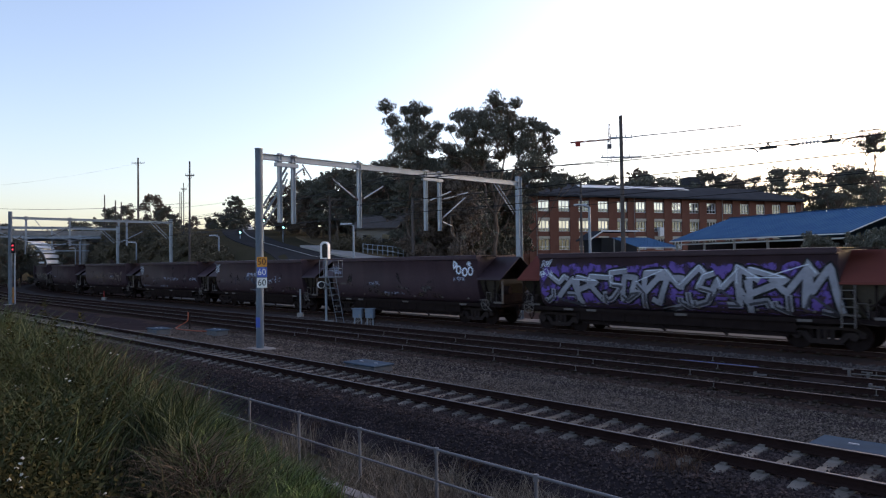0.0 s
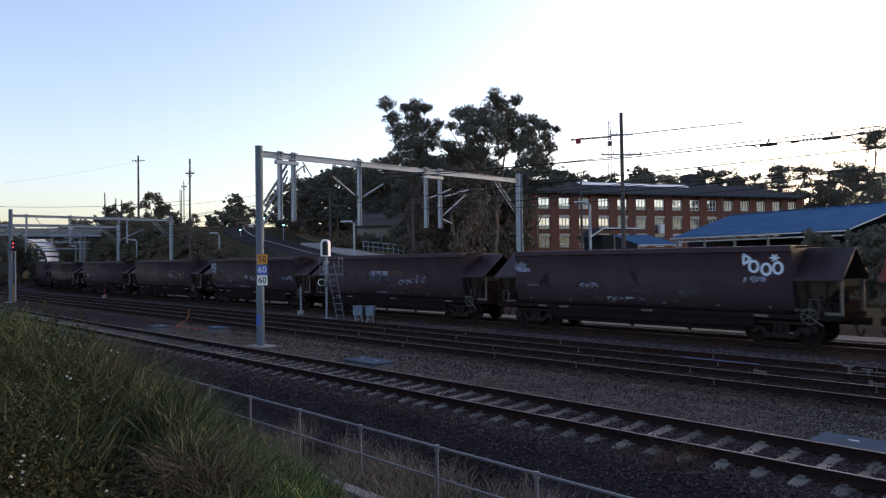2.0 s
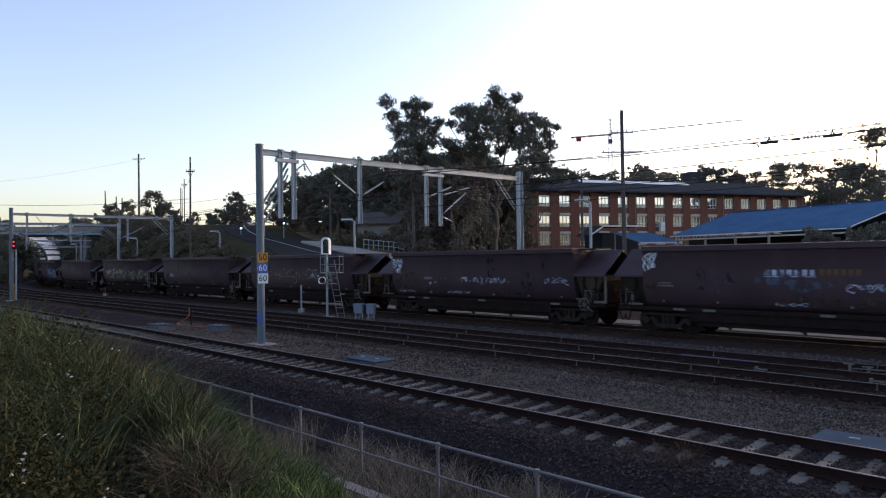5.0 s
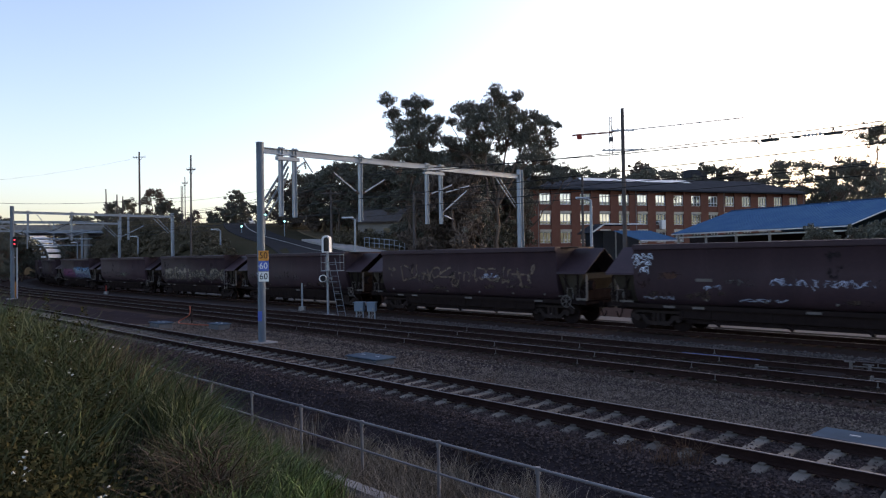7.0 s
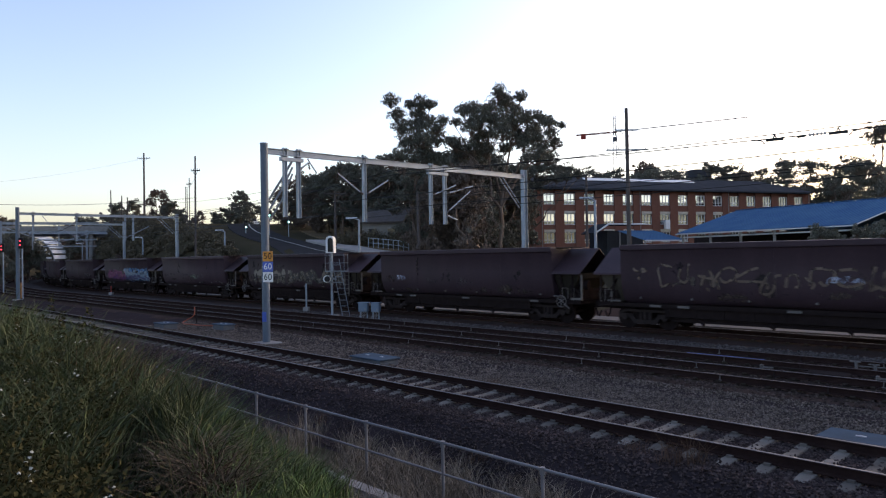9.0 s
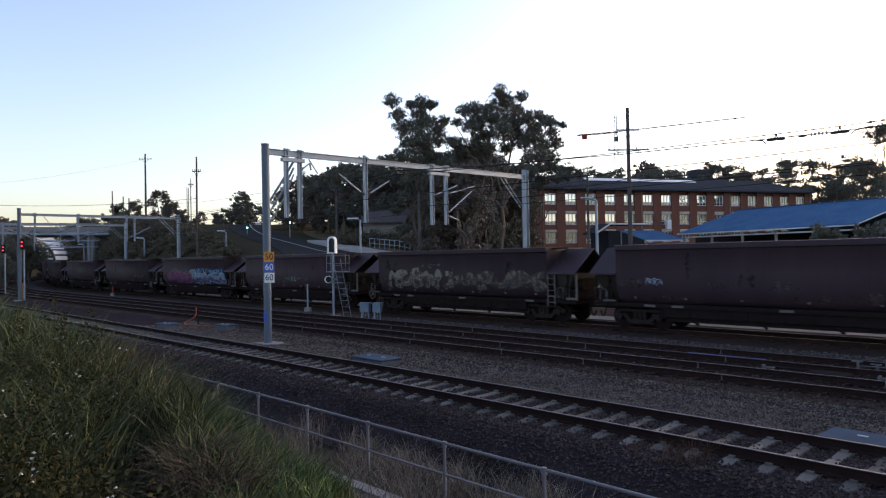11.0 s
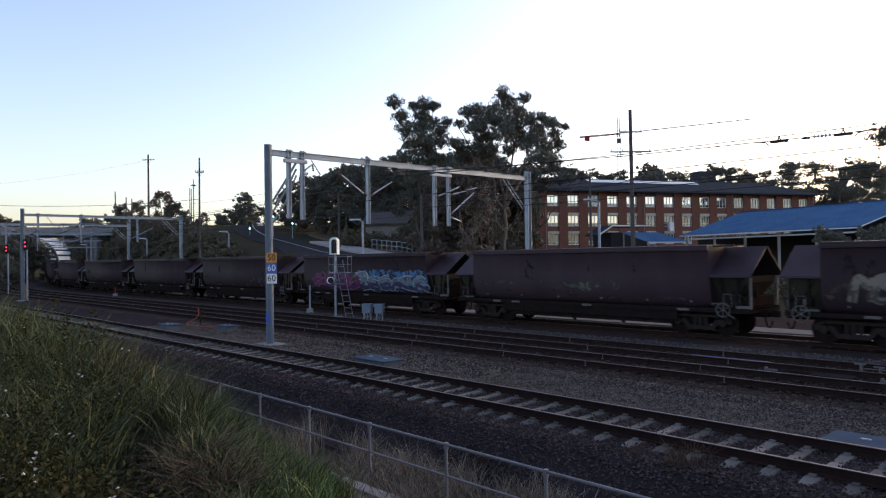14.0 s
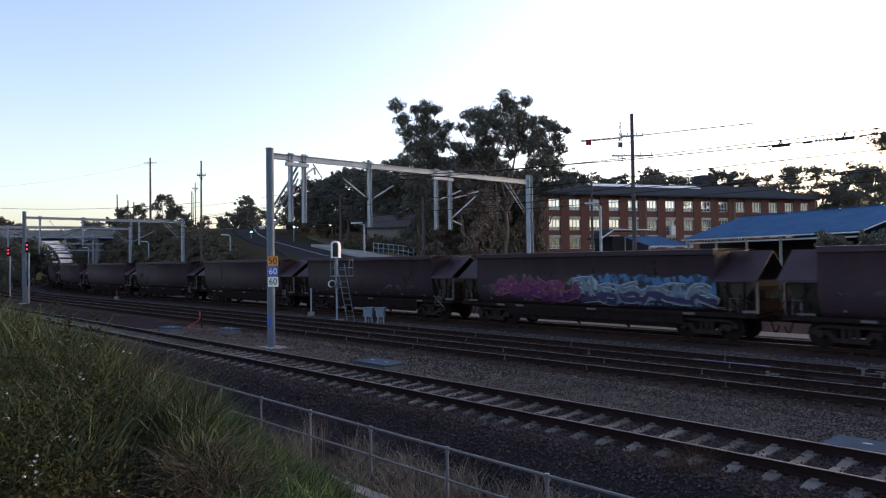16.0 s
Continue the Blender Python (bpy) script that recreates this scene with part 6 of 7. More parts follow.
def car(s, n, paint, label, rev=False):
    p = line(s, n)
    z = terrain(p.x, p.y) + 0.13
    root = empty("parked_car", Matrix.Translation((p.x, p.y, z)) @ Matrix.Rotation(turn(s) + (math.pi if rev else 0), 4, "Z"))
    tagged(root, label, "car", "cars on the road")
    bm = bmesh.new()
    side = [(-2.2, 0.35), (2.2, 0.35), (2.25, 0.65), (2.0, 0.86), (1.1, 0.95), (0.5, 1.48), (-1.3, 1.52), (-2.05, 1.0), (-2.25, 0.7)]
    a = [bm.verts.new((x, -0.88 + (0.14 if z > 1.2 else 0), z)) for x, z in side]
    b = [bm.verts.new((x, 0.88 - (0.14 if z > 1.2 else 0), z)) for x, z in side]
    for i in range(len(side)):
        bm.faces.new((a[i], a[(i + 1) % len(side)], b[(i + 1) % len(side)], b[i]))
    bm.faces.new(a[::-1])
    bm.faces.new(b)
    bmesh.ops.recalc_face_normals(bm, faces=bm.faces)
    part("body", bevel(bm, 0.05), paint, root)
    for y in (-0.83, 0.83):
        bm = bmesh.new()
        vs = [bm.verts.new((x, y * (1.02 if z < 1.1 else 0.93), z)) for x, z in ((0.85, 1.02), (0.45, 1.42), (-1.2, 1.45), (-1.75, 1.05))]
        bm.faces.new(vs)
        part("side_window", bm, CAR_GLASS, root)
    bm = bmesh.new()
    bm.faces.new([bm.verts.new(v) for v in ((1.07, -0.7, 1.0), (1.07, 0.7, 1.0), (0.56, 0.62, 1.45), (0.56, -0.62, 1.45))])
    part("windscreen", bm, CAR_GLASS, root)
    for x in (-1.35, 1.4):
        for y in (-0.8, 0.8):
            bm = bmesh.new()
            rod(bm, (x, y - 0.1, 0.32), (x, y + 0.1, 0.32), 0.32, sides=18)
            w = part("wheel", bm, INK_BLACK, root)
            bm = bmesh.new()
            rod(bm, (x, y - 0.108, 0.32), (x, y + 0.108, 0.32), 0.19, sides=12)
            part("rim", bm, GALV, w)
    for y in (-0.62, 0.62):
        bm = bmesh.new()
        box(bm, 2.17, y - 0.16, 0.66, 2.26, y + 0.16, 0.8)
        part("headlight", bm, PALE_METAL, root)


car(132, 60.5, WHITE_PAINT, "white estate car on the climbing road")
car(140, 62.0, CAR_SILVER, "silver car on the climbing road")


def traffic_light(x, y, z, label):
    zg = terrain(x, y)
    root = empty("traffic_light", Matrix.Translation((x, y, 0)) @ Matrix.Rotation(radians(18), 4, "Z"))
    tagged(root, label, "traffic light", "traffic lights at the crossing")
    bm = bmesh.new()
    rod(bm, (0, 0.15, zg - 0.2), (0, 0.15, z + 0.6), 0.06, sides=8)
    part("post", bm, GALV, root)
    bm = bmesh.new()
    box(bm, -0.2, -0.12, z - 0.25, 0.2, 0.12, z + 0.85)
    part("housing", bevel(bm, 0.04), INK_BLACK, root)
    bm = bmesh.new()
    rod(bm, (0, -0.16, z), (0, -0.121, z), 0.125, sides=14)
    part("lens", bm, GREEN_LAMP, root, "lit green lens")
    for dz in (0.3, 0.6):
        bm = bmesh.new()
        rod(bm, (0, -0.15, z + dz), (0, -0.121, z + dz), 0.12, sides=14)
        part("lens", bm, LENS_DARK, root)


traffic_light(-27.8, 96, 7.6, "traffic light showing green over the road")
traffic_light(-24.3, 95, 9.1, "high traffic light showing green")
traffic_light(-21.9, 96, 8.2, "traffic light showing green beside the footpath")


def street_lamp(x, y, z, arm, label):
    zg = terrain(x, y)
    root = empty("street_lamp", Matrix.Translation((x, y, 0)))
    tagged(root, label, "street lamp", "lamps beyond the tracks")
    bm = bmesh.new()
    rod(bm, (0, 0, zg - 0.2), (0, 0, z - 0.1), 0.11, 0.08, sides=10)
    part("pole", bm, GALV, root)
    bm = bmesh.new()
    rod(bm, (0, 0, z - 0.12), (arm * 0.5, 0, z), 0.05, sides=8)
    part("arm", bm, GALV, root)
    bm = bmesh.new()
    prism(bm, [(-0.16, 0.0), (0.16, 0.0), (0.10, 0.14), (-0.10, 0.14)], min(0, arm), max(0, arm), Matrix.Translation((arm * 0.15, 0, z - 0.02)))
    part("lamp_head", bm, LAMP_GREY, root)


street_lamp(-7.9, 62, 6.6, -1.0, "grey lamp on a straight pole by the footpath")
street_lamp(-25.6, 80, 6.5, -0.9, "slim grey lamp on the embankment")
street_lamp(-41.6, 95, 6.4, -0.9, "slim grey lamp on the embankment")
street_lamp(-63.0, 120, 6.4, -0.9, "slim grey lamp near the road bridge")
street_lamp(9.45, 45, 6.65, -0.85, "grey lamp with a flat head beside the goods line")


def power_pole(x, y, top, label, arms=((0.9, 2.2),), lean=0.0, r=0.15, arm_mat=None):
    zg = terrain(x, y)
    root = empty("power_pole", Matrix.Translation((x, y, 0)))
    tagged(root, label, "power pole", "power poles")
    bm = bmesh.new()
    rod(bm, (lean, 0, zg - 0.3), (0, 0, top), r * 1.2, r * 0.8, sides=12)
    part("pole", bm, POLE_WOOD, root)
    for down, w in arms:
        bm = bmesh.new()
        box(bm, -w / 2, -0.05, top - down - 0.05, w / 2, 0.05, top - down + 0.05)
        rod(bm, (-w * 0.3, 0, top - down), (0, 0, top - down - 0.6), 0.02, sides=5)
        rod(bm, (w * 0.3, 0, top - down), (0, 0, top - down - 0.6), 0.02, sides=5)
        a = part("crossarm", bm, arm_mat or POLE_WOOD, root)
        for x2 in (-0.46, -0.2, 0.2, 0.46):
            bm = bmesh.new()
            insulator(bm, (w * x2, 0, top - down + 0.05), (w * x2, 0, top - down + 0.22), 3, 0.04)
            part("insulator", bm, PORCELAIN, a)
    return root


p = power_pole(11.82, 46, 12.65, "tall dark power pole with two crossarms beside the sheds", ((1.45, 1.5), (2.75, 2.7)), 0.05, 0.14, LAMP_GREY)
power_pole(-26.0, 72, 13.9, "tall brown power pole beside the line", ((1.5, 0.9),), -0.1, 0.1)
power_pole(-52.2, 120, 21.8, "tall power pole above the trees", ((0.9, 2.2), (8.8, 1.2)), 0.0, 0.16)
power_pole(-58.0, 120, 15.5, "bare thin pole above the embankment", (), 0.2, 0.11)
power_pole(-56.1, 120, 14.5, "bare thin pole above the embankment", (), 0.0, 0.11)
power_pole(-55.1, 120, 14.2, "bare thin pole above the embankment", (), 0.0, 0.11)
power_pole(-41.3, 110, 14.8, "bare thin pole on the embankment", (), 0.0, 0.065)
power_pole(-37.0, 100, 15.0, "thin power pole on the embankment", ((0.9, 0.8),), 0.0, 0.065)
power_pole(-39.2, 105, 14.2, "bare thin pole on the embankment", (), 0.0, 0.065)
power_pole(-12.9, 80, 10.8, "grey power pole among the trees", ((0.3, 2.6),), 0.0, 0.14)
power_pole(-3.0, 70, 9.6, "grey pole in front of the trees", (), 0.0, 0.15)
power_pole(10.3, 52, 9.0, "slim grey pole beside the sheds", (), 0.0, 0.1)


def span_wire(p, q, sag, r=0.02):
    bm = bmesh.new()
    p, q = Vector(p), Vector(q)
    k = 14
    pts = [p.lerp(q, i / k) - Vector((0, 0, sag * 4 * (i / k) * (1 - i / k))) for i in range(k + 1)]
    tube(bm, pts, r, 4)
    tagged(part("power_line", bm, WIRE), "thin dark power line between poles", "overhead wire", "power lines")


span_wire((-52.0, 120, 20.9), (-150, 150, 24), 4, 0.009)
span_wire((-39.8, 100, 11.4), (-9.0, 48.7, 8.5), 0.3, 0.014)
span_wire((-36.8, 100, 10.2), (-9.0, 48.7, 8.2), 0.3, 0.014)
span_wire((-26, 72, 9.6), (-60, 75, 10.5), 0.8, 0.02)
span_wire((-25.7, 72, 12.6), (-37.0, 100, 14.2), 0.5, 0.01)
span_wire((-13.5, 80, 10.6), (10.3, 52, 8.6), 0.9, 0.018)
span_wire((-12.2, 80, 10.6), (40, 60, 12), 1.2, 0.018)
span_wire((-13.0, 80, 8.8), (11.8, 46, 8.0), 0.8, 0.02)

# ---- tower crane, far off ----


def lattice(bm, p, q, w, bays, r):
    """A square lattice boom."""
    p, q = Vector(p), Vector(q)
    d = q - p
    m = d.to_track_quat("X", "Z").to_matrix()
    cs = [Vector((0, a, b)) for a in (-w / 2, w / 2) for b in (-w / 2, w / 2)]
    for c in cs:
        rod(bm, p + m @ c, q + m @ c, r, sides=4)
    for i in range(bays):
        a, b = p + d * (i / bays), p + d * ((i + 1) / bays)
        for c, e in ((0, 1), (1, 3), (3, 2), (2, 0)):
            rod(bm, a + m @ cs[c], b + m @ cs[e], r * 0.6, sides=3)


def tower_crane():
    x, y = 78, 325
    root = empty("tower_crane", Matrix.Translation((x, y, 0)) @ Matrix.Rotation(radians(-2), 4, "Z"))
    tagged(root, "distant white lattice tower crane with a red counterweight", "tower crane")
    bm = bmesh.new()
    lattice(bm, (0, 0, 0), (0, 0, 59), 1.6, 24, 0.09)
    part("tower", bm, LAMP_GREY, root)
    bm = bmesh.new()
    lattice(bm, (-18.0, 0, 58.4), (1, 0, 59.6), 0.5, 8, 0.17)
    part("counter_jib", bm, RUST_HOOD, root, "rust-red counter jib")
    bm = bmesh.new()
    lattice(bm, (1, 0, 59.8), (61, 0, 65.0), 0.25, 24, 0.1)
    part("jib", bm, CRANE_PAINT, root)
    bm = bmesh.new()
    lattice(bm, (0, 0, 58), (0, 0, 67), 0.8, 5, 0.1)
    part("tower_head", bm, CRANE_PAINT, root)
    bm = bmesh.new()
    box(bm, -15.6, -0.8, 56.6, -13.4, 0.8, 58.6)
    part("counterweight", bm, RED_PAINT, root, "red counterweight block")
    bm = bmesh.new()
    box(bm, -0.8, -1.6, 55.2, 0.8, 0.4, 57.2)
    part("cab", bm, CRANE_PAINT, root)
    bm = bmesh.new()
    rod(bm, (0, 0, 66.8), (-15, 0, 59.2), 0.05, sides=4)
    rod(bm, (0, 0, 66.8), (40, 0, 63.2), 0.03, sides=4)
    part("tie_bar", bm, CRANE_PAINT, root)


tower_crane()

# ---- school building ----
SITE = Matrix(((SITE_B.x, -SITE_A.x, 0, 15.0), (SITE_B.y, -SITE_A.y, 0, 115.0), (0, 0, 1, 0), (0, 0, 0, 1)))
BAY, BAYS, EXTRA, DEPTH, EAVE = 3.8, 19, 4, 11.0, 13.9


def school():
    root = empty("school_building", SITE @ Matrix.Translation((-EXTRA * BAY, 0, 0)))
    tagged(root, "three-storey red brick school with white windows and a low grey roof", "building")
    length = BAY * BAYS
    bm = bmesh.new()
    box(bm, 0, 0.4, 0, length, DEPTH, EAVE)
    part("wall", bm, BRICK, root)
    pier = bmesh.new()
    box(pier, -0.83, 0, 0, 0.83, 0.4, EAVE)
    first = part("pier", pier, BRICK, root)
    for i in range(1, BAYS + 1):
        ob = new("pier", first.data)
        ob.parent, ob.location = root, (BAY * i, 0, 0)
    sp = bmesh.new()
    box(sp, 0.83, 0.12, 0, BAY - 0.83, 0.4, 1.25)
    lin = bmesh.new()
    box(lin, 0.83, 0.02, 0, BAY - 0.83, 0.4, 0.42)
    spandrel = lintel = None
    fr = bmesh.new()
    w0, w1, h = 0.84, BAY - 0.84, 1.85
    xs = [w0, w0 + 0.08, w0 + 0.72, w0 + 0.79, w0 + 1.36, w0 + 1.43, w1 - 0.08, w1]
    zs = [0, 0.09, 0.5, 0.58, h - 0.09, h]
    vv = [[fr.verts.new((x, 0.22, z)) for z in zs] for x in xs]
    for a in range(7):
        for c in range(5):
            if a % 2 == 0 or c % 2 == 0:
                fr.faces.new((vv[a][c], vv[a + 1][c], vv[a + 1][c + 1], vv[a][c + 1]))
    deep = bmesh.ops.extrude_face_region(fr, geom=list(fr.faces))
    for g in deep["geom"]:
        if isinstance(g, bmesh.types.BMVert):
            g.co.y += 0.08
    bmesh.ops.recalc_face_normals(fr, faces=fr.faces)
    gl = bmesh.new()
    box(gl, w0 + 0.05, 0.30, 0.54, w1 - 0.05, 0.33, h - 0.05)
    gd = bmesh.new()
    box(gd, w0 + 0.05, 0.30, 0.05, w1 - 0.05, 0.33, 0.53)
    datas = []
    for name, b, m in (("spandrel", sp, BRICK), ("lintel", lin, CREAM), ("window_frame", fr, WHITE_PAINT), ("pane", gl, BRIGHT_GLASS), ("pane", gd, MID_GLASS)):
        me = bpy.data.meshes.new(name)
        b.to_mesh(me)
        b.free()
        me.materials.append(m)
        datas.append((name, me))
    panes = [datas[3][1]]
    for m in (MID_GLASS, DARK_GLASS):
        me = panes[0].copy()
        me.materials.clear()
        me.materials.append(m)
        panes.append(me)
    for i in range(BAYS):
        for f, z in enumerate((5.0, 8.1, 11.45)):
            for (name, me), dz in ((datas[0], -1.27), (datas[1], 1.86)):
                if name == "lintel" and f == 2:
                    continue
                ob = new(name, me)
                ob.parent, ob.location = root, (BAY * i, 0, z + dz)
            win = new("window", datas[2][1])
            win.parent, win.location = root, (BAY * i, 0, z)
            j = i - EXTRA
            # each pane's tone is picked to paint in how much sky it shows
            bright = j >= 0 and ((f == 2 and j < 10 and j != 2) or (f == 1 and j < 4))
            dull = j >= 0 and (f == 2 or (f == 1 and j < 9) or (f == 0 and j < 2))
            for me in (panes[0] if bright else panes[1] if dull else panes[2], datas[4][1]):
                ob = new("pane", me)
                ob.parent = win
    bm = bmesh.new()
    e = 0.8
    base = [(-e, -e), (length + e, -e), (length + e, DEPTH + e), (-e, DEPTH + e)]
    a = [bm.verts.new((x, y, EAVE)) for x, y in base]
    b = [bm.verts.new((x, y, EAVE + 0.3)) for x, y in base]
    c = [bm.verts.new(v) for v in ((5, DEPTH / 2, EAVE + 2.9), (length - 6, DEPTH / 2, EAVE + 2.9))]
    for i in range(4):
        bm.faces.new((a[i], a[(i + 1) % 4], b[(i + 1) % 4], b[i]))
    bm.faces.new(a[::-1])
    bm.faces.new((b[0], b[1], c[1], c[0]))
    bm.faces.new((b[1], b[2], c[1]))
    bm.faces.new((b[2], b[3], c[0], c[1]))
    bm.faces.new((b[3], b[0], c[0]))
    roof = part("roof", bm, GREY_ROOF, root, "low dark grey hipped roof")
    bm = bmesh.new()
    box(bm, 26, 0, 0, 49, 1.5, 0.05)
    sk = part("roof_sheet", bm, PALE_SHEET, roof, "pale reflective strip of sheeting")
    sk.matrix_basis = Matrix.Translation((0, 3.2, EAVE + 2.03)) @ Matrix.Rotation(math.atan2(2.6, DEPTH / 2 + e), 4, "X")
    bm = bmesh.new()
    box(bm, -e, -e - 0.12, EAVE + 0.02, length + e, -e - 0.002, EAVE + 0.2)
    part("gutter", bm, GREY_ROOF, root)
    for i in (0, 4, 9, 14, 19):
        bm = bmesh.new()
        rod(bm, (BAY * i + 0.5, -0.06, 0), (BAY * i + 0.5, -0.06, EAVE), 0.06, sides=8)
        part("downpipe", bm, PALE_METAL, root)
    bm = bmesh.new()
    box(bm, BAY * 10.4, -0.6, 7.3, BAY * 10.4 + 0.9, 0.0, 8.9)
    part("air_conditioner", bm, WHITE_PAINT, root)


school()
bm = bmesh.new()
box(bm, 0, 0, 0, 5, 4, 5)
ob = part("plant_room", bm, GREY_ROOF)
ob.matrix_basis = Matrix.Translation((63.5, 180, 19.5)) @ Matrix.Rotation(radians(15), 4, "Z")
tagged(ob, "dark boxy roof-top plant room among the trees", "building")
ob2 = bmesh.new()
box(ob2, -3, -2, -19.5, 8, 6, -0.02)
part("tower_block", ob2, BRICK, ob)


def ribbed(bm, a, b, c, d, ribs, h=0.05):
    """A roof sheet between four corners (eave a to b, ridge d to c), with raised ribs down the slope."""
    a, b, c, d = (Vector(v) for v in (a, b, c, d))
    nrm = (b - a).cross(d - a).normalized()
    if nrm.z < 0:
        nrm = -nrm
    steps = [0.0]
    for i in range(ribs):
        steps += [(i + k) / ribs for k in (0.4, 0.45, 0.55, 0.6)]
    steps.append(1.0)
    lift = [0.0] + [0.0, h, h, 0.0] * ribs + [0.0]
    up = [(bm.verts.new(a.lerp(b, f) + nrm * k), bm.verts.new(d.lerp(c, f) + nrm * k)) for f, k in zip(steps, lift)]
    lo = [(bm.verts.new(a.lerp(b, f) - nrm * 0.03), bm.verts.new(d.lerp(c, f) - nrm * 0.03)) for f in (0.0, 1.0)]
    for p, q in zip(up, up[1:]):
        bm.faces.new((p[0], q[0], q[1], p[1]))
    bm.faces.new((lo[0][0], lo[0][1], lo[1][1], lo[1][0]))
    for e in (0, -1):
        bm.faces.new((up[e][0], up[e][1], lo[e][1], lo[e][0]))


def shed():
    root = empty("open_shed")
    tagged(root, "open-sided shed with a blue ribbed steel roof and white gutters", "shed")
    e0, e1 = Vector((25.0, 76.9, 5.2)), Vector((33.5, 58.0, 5.2))
    up = SITE_B * 8.2 + Vector((0, 0, 2.55))
    r0, r1 = e0 + up, e1 + up
    dn = SITE_B * 8.2 - Vector((0, 0, 2.55))
    bm = bmesh.new()
    ribbed(bm, e0, e1, r1, r0, 46)
    part("roof_sheet", bm, BLUE_ROOF, root, "blue ribbed roof slope")
    bm = bmesh.new()
    ribbed(bm, e0 + up + dn, e1 + up + dn, r1 + Vector((0, 0, 0.003)), r0 + Vector((0, 0, 0.003)), 46)
    part("roof_sheet", bm, BLUE_ROOF, root)
    bm = bmesh.new()
    bar(bm, r0 + Vector((0, 0, 0.06)), r1 + Vector((0, 0, 0.06)), 0.4, 0.05)
    part("ridge_cap", bm, BLUE_ROOF, root)
    bm = bmesh.new()
    bar(bm, e0 - SITE_B * 0.1 - Vector((0, 0, 0.1)), e1 - SITE_B * 0.1 - Vector((0, 0, 0.1)), 0.12, 0.11)
    part("gutter", bm, PALE_SHEET, root, "white gutter")
    for c, top in ((e0, r0), (e1, r1)):
        bm = bmesh.new()
        bar(bm, c - Vector((0, 0, 0.06)), top - Vector((0, 0, 0.06)), 0.05, 0.09)
        part("barge_board", bm, PALE_SHEET, root, "white barge board")
    d = e1 - e0
    for i in range(6):
        p = e0 + d * (0.02 + 0.192 * i) + SITE_B * 0.5
        bm = bmesh.new()
        bar(bm, (p.x, p.y, terrain(p.x, p.y) - 0.1), (p.x, p.y, 5.2), 0.2, 0.2)
        part("post", bm, PALE_METAL, root)
        q = p + SITE_B * 15.4
        bm = bmesh.new()
        bar(bm, (q.x, q.y, terrain(q.x, q.y) - 0.1), (q.x, q.y, 5.2), 0.2, 0.2)
        part("post", bm, PALE_METAL, root)
    bm = bmesh.new()
    for z in (4.75,):
        bar(bm, e0 + SITE_B * 0.5 + Vector((0, 0, z - 5.2)), e1 + SITE_B * 0.5 + Vector((0, 0, z - 5.2)), 0.1, 0.14)
    part("purlin", bm, PALE_SHEET, root)
    # an added dark sheet, longer than the shed, stands for its shaded inside
    bm = bmesh.new()
    a, b = e0 + SITE_B * 7 - (e1 - e0) * 0.25, e1 + SITE_B * 7 + (e1 - e0) * 0.3
    bar(bm, (a.x, a.y, 2.4), (b.x, b.y, 2.4), 0.2, 5.4)
    part("back_wall", bm, GRIME_LIGHT, root, "dark sheet standing in for the shed's shaded interior")


shed()


def pavilion():
    m = Matrix.Translation((0, 0, 0))
    root = empty("pavilion", Matrix.Translation((17.8, 84, terrain(17.8, 84) + 0.65)) @ Matrix.Rotation(radians(20), 4, "Z"))
    tagged(root, "small dark pavilion with a pale-edged canopy and a blue lean-to roof", "building")
    bm = bmesh.new()
    box(bm, 1.4, 0, -1, 6.5, 4, 4.6)
    part("wall", bm, GREY_ROOF, root)
    bm = bmesh.new()
    bar(bm, (-1.6, -0.6, 4.2), (0.2, -0.6, 5.25), 3.0, 0.14)
    bar(bm, (0.2, -0.6, 5.28), (5.5, -0.6, 5.28), 3.0, 0.14)
    part("canopy", bm, GREY_ROOF, root)
    bm = bmesh.new()
    bar(bm, (-1.6, -2.15, 4.2), (0.2, -2.15, 5.25), 0.06, 0.16)
    bar(bm, (0.2, -2.15, 5.3), (5.5, -2.15, 5.3), 0.06, 0.16)
    part("fascia", bm, PALE_SHEET, root, "pale fascia board")
    bm = bmesh.new()
    ribbed(bm, (3.0, -5.2, 3.3), (8.8, -5.2, 3.3), (6.6, -2.2, 4.5), (1.4, -2.2, 4.5), 12)
    part("lean_to_roof", bm, BLUE_ROOF, root, "blue ribbed lean-to roof")
    bm = bmesh.new()
    bar(bm, (3.0, -5.25, 3.24), (8.8, -5.25, 3.24), 0.06, 0.16)
    part("gutter", bm, PALE_SHEET, root)
    for x in (1.6, 3.2, 8.4):
        bm = bmesh.new()
        bar(bm, (x, -2.4 if x < 2 else -5.0, -1.0), (x, -2.4 if x < 2 else -5.0, 4.4 if x < 2 else 3.3), 0.12, 0.12)
        part("post", bm, PALE_METAL, root)


pavilion()


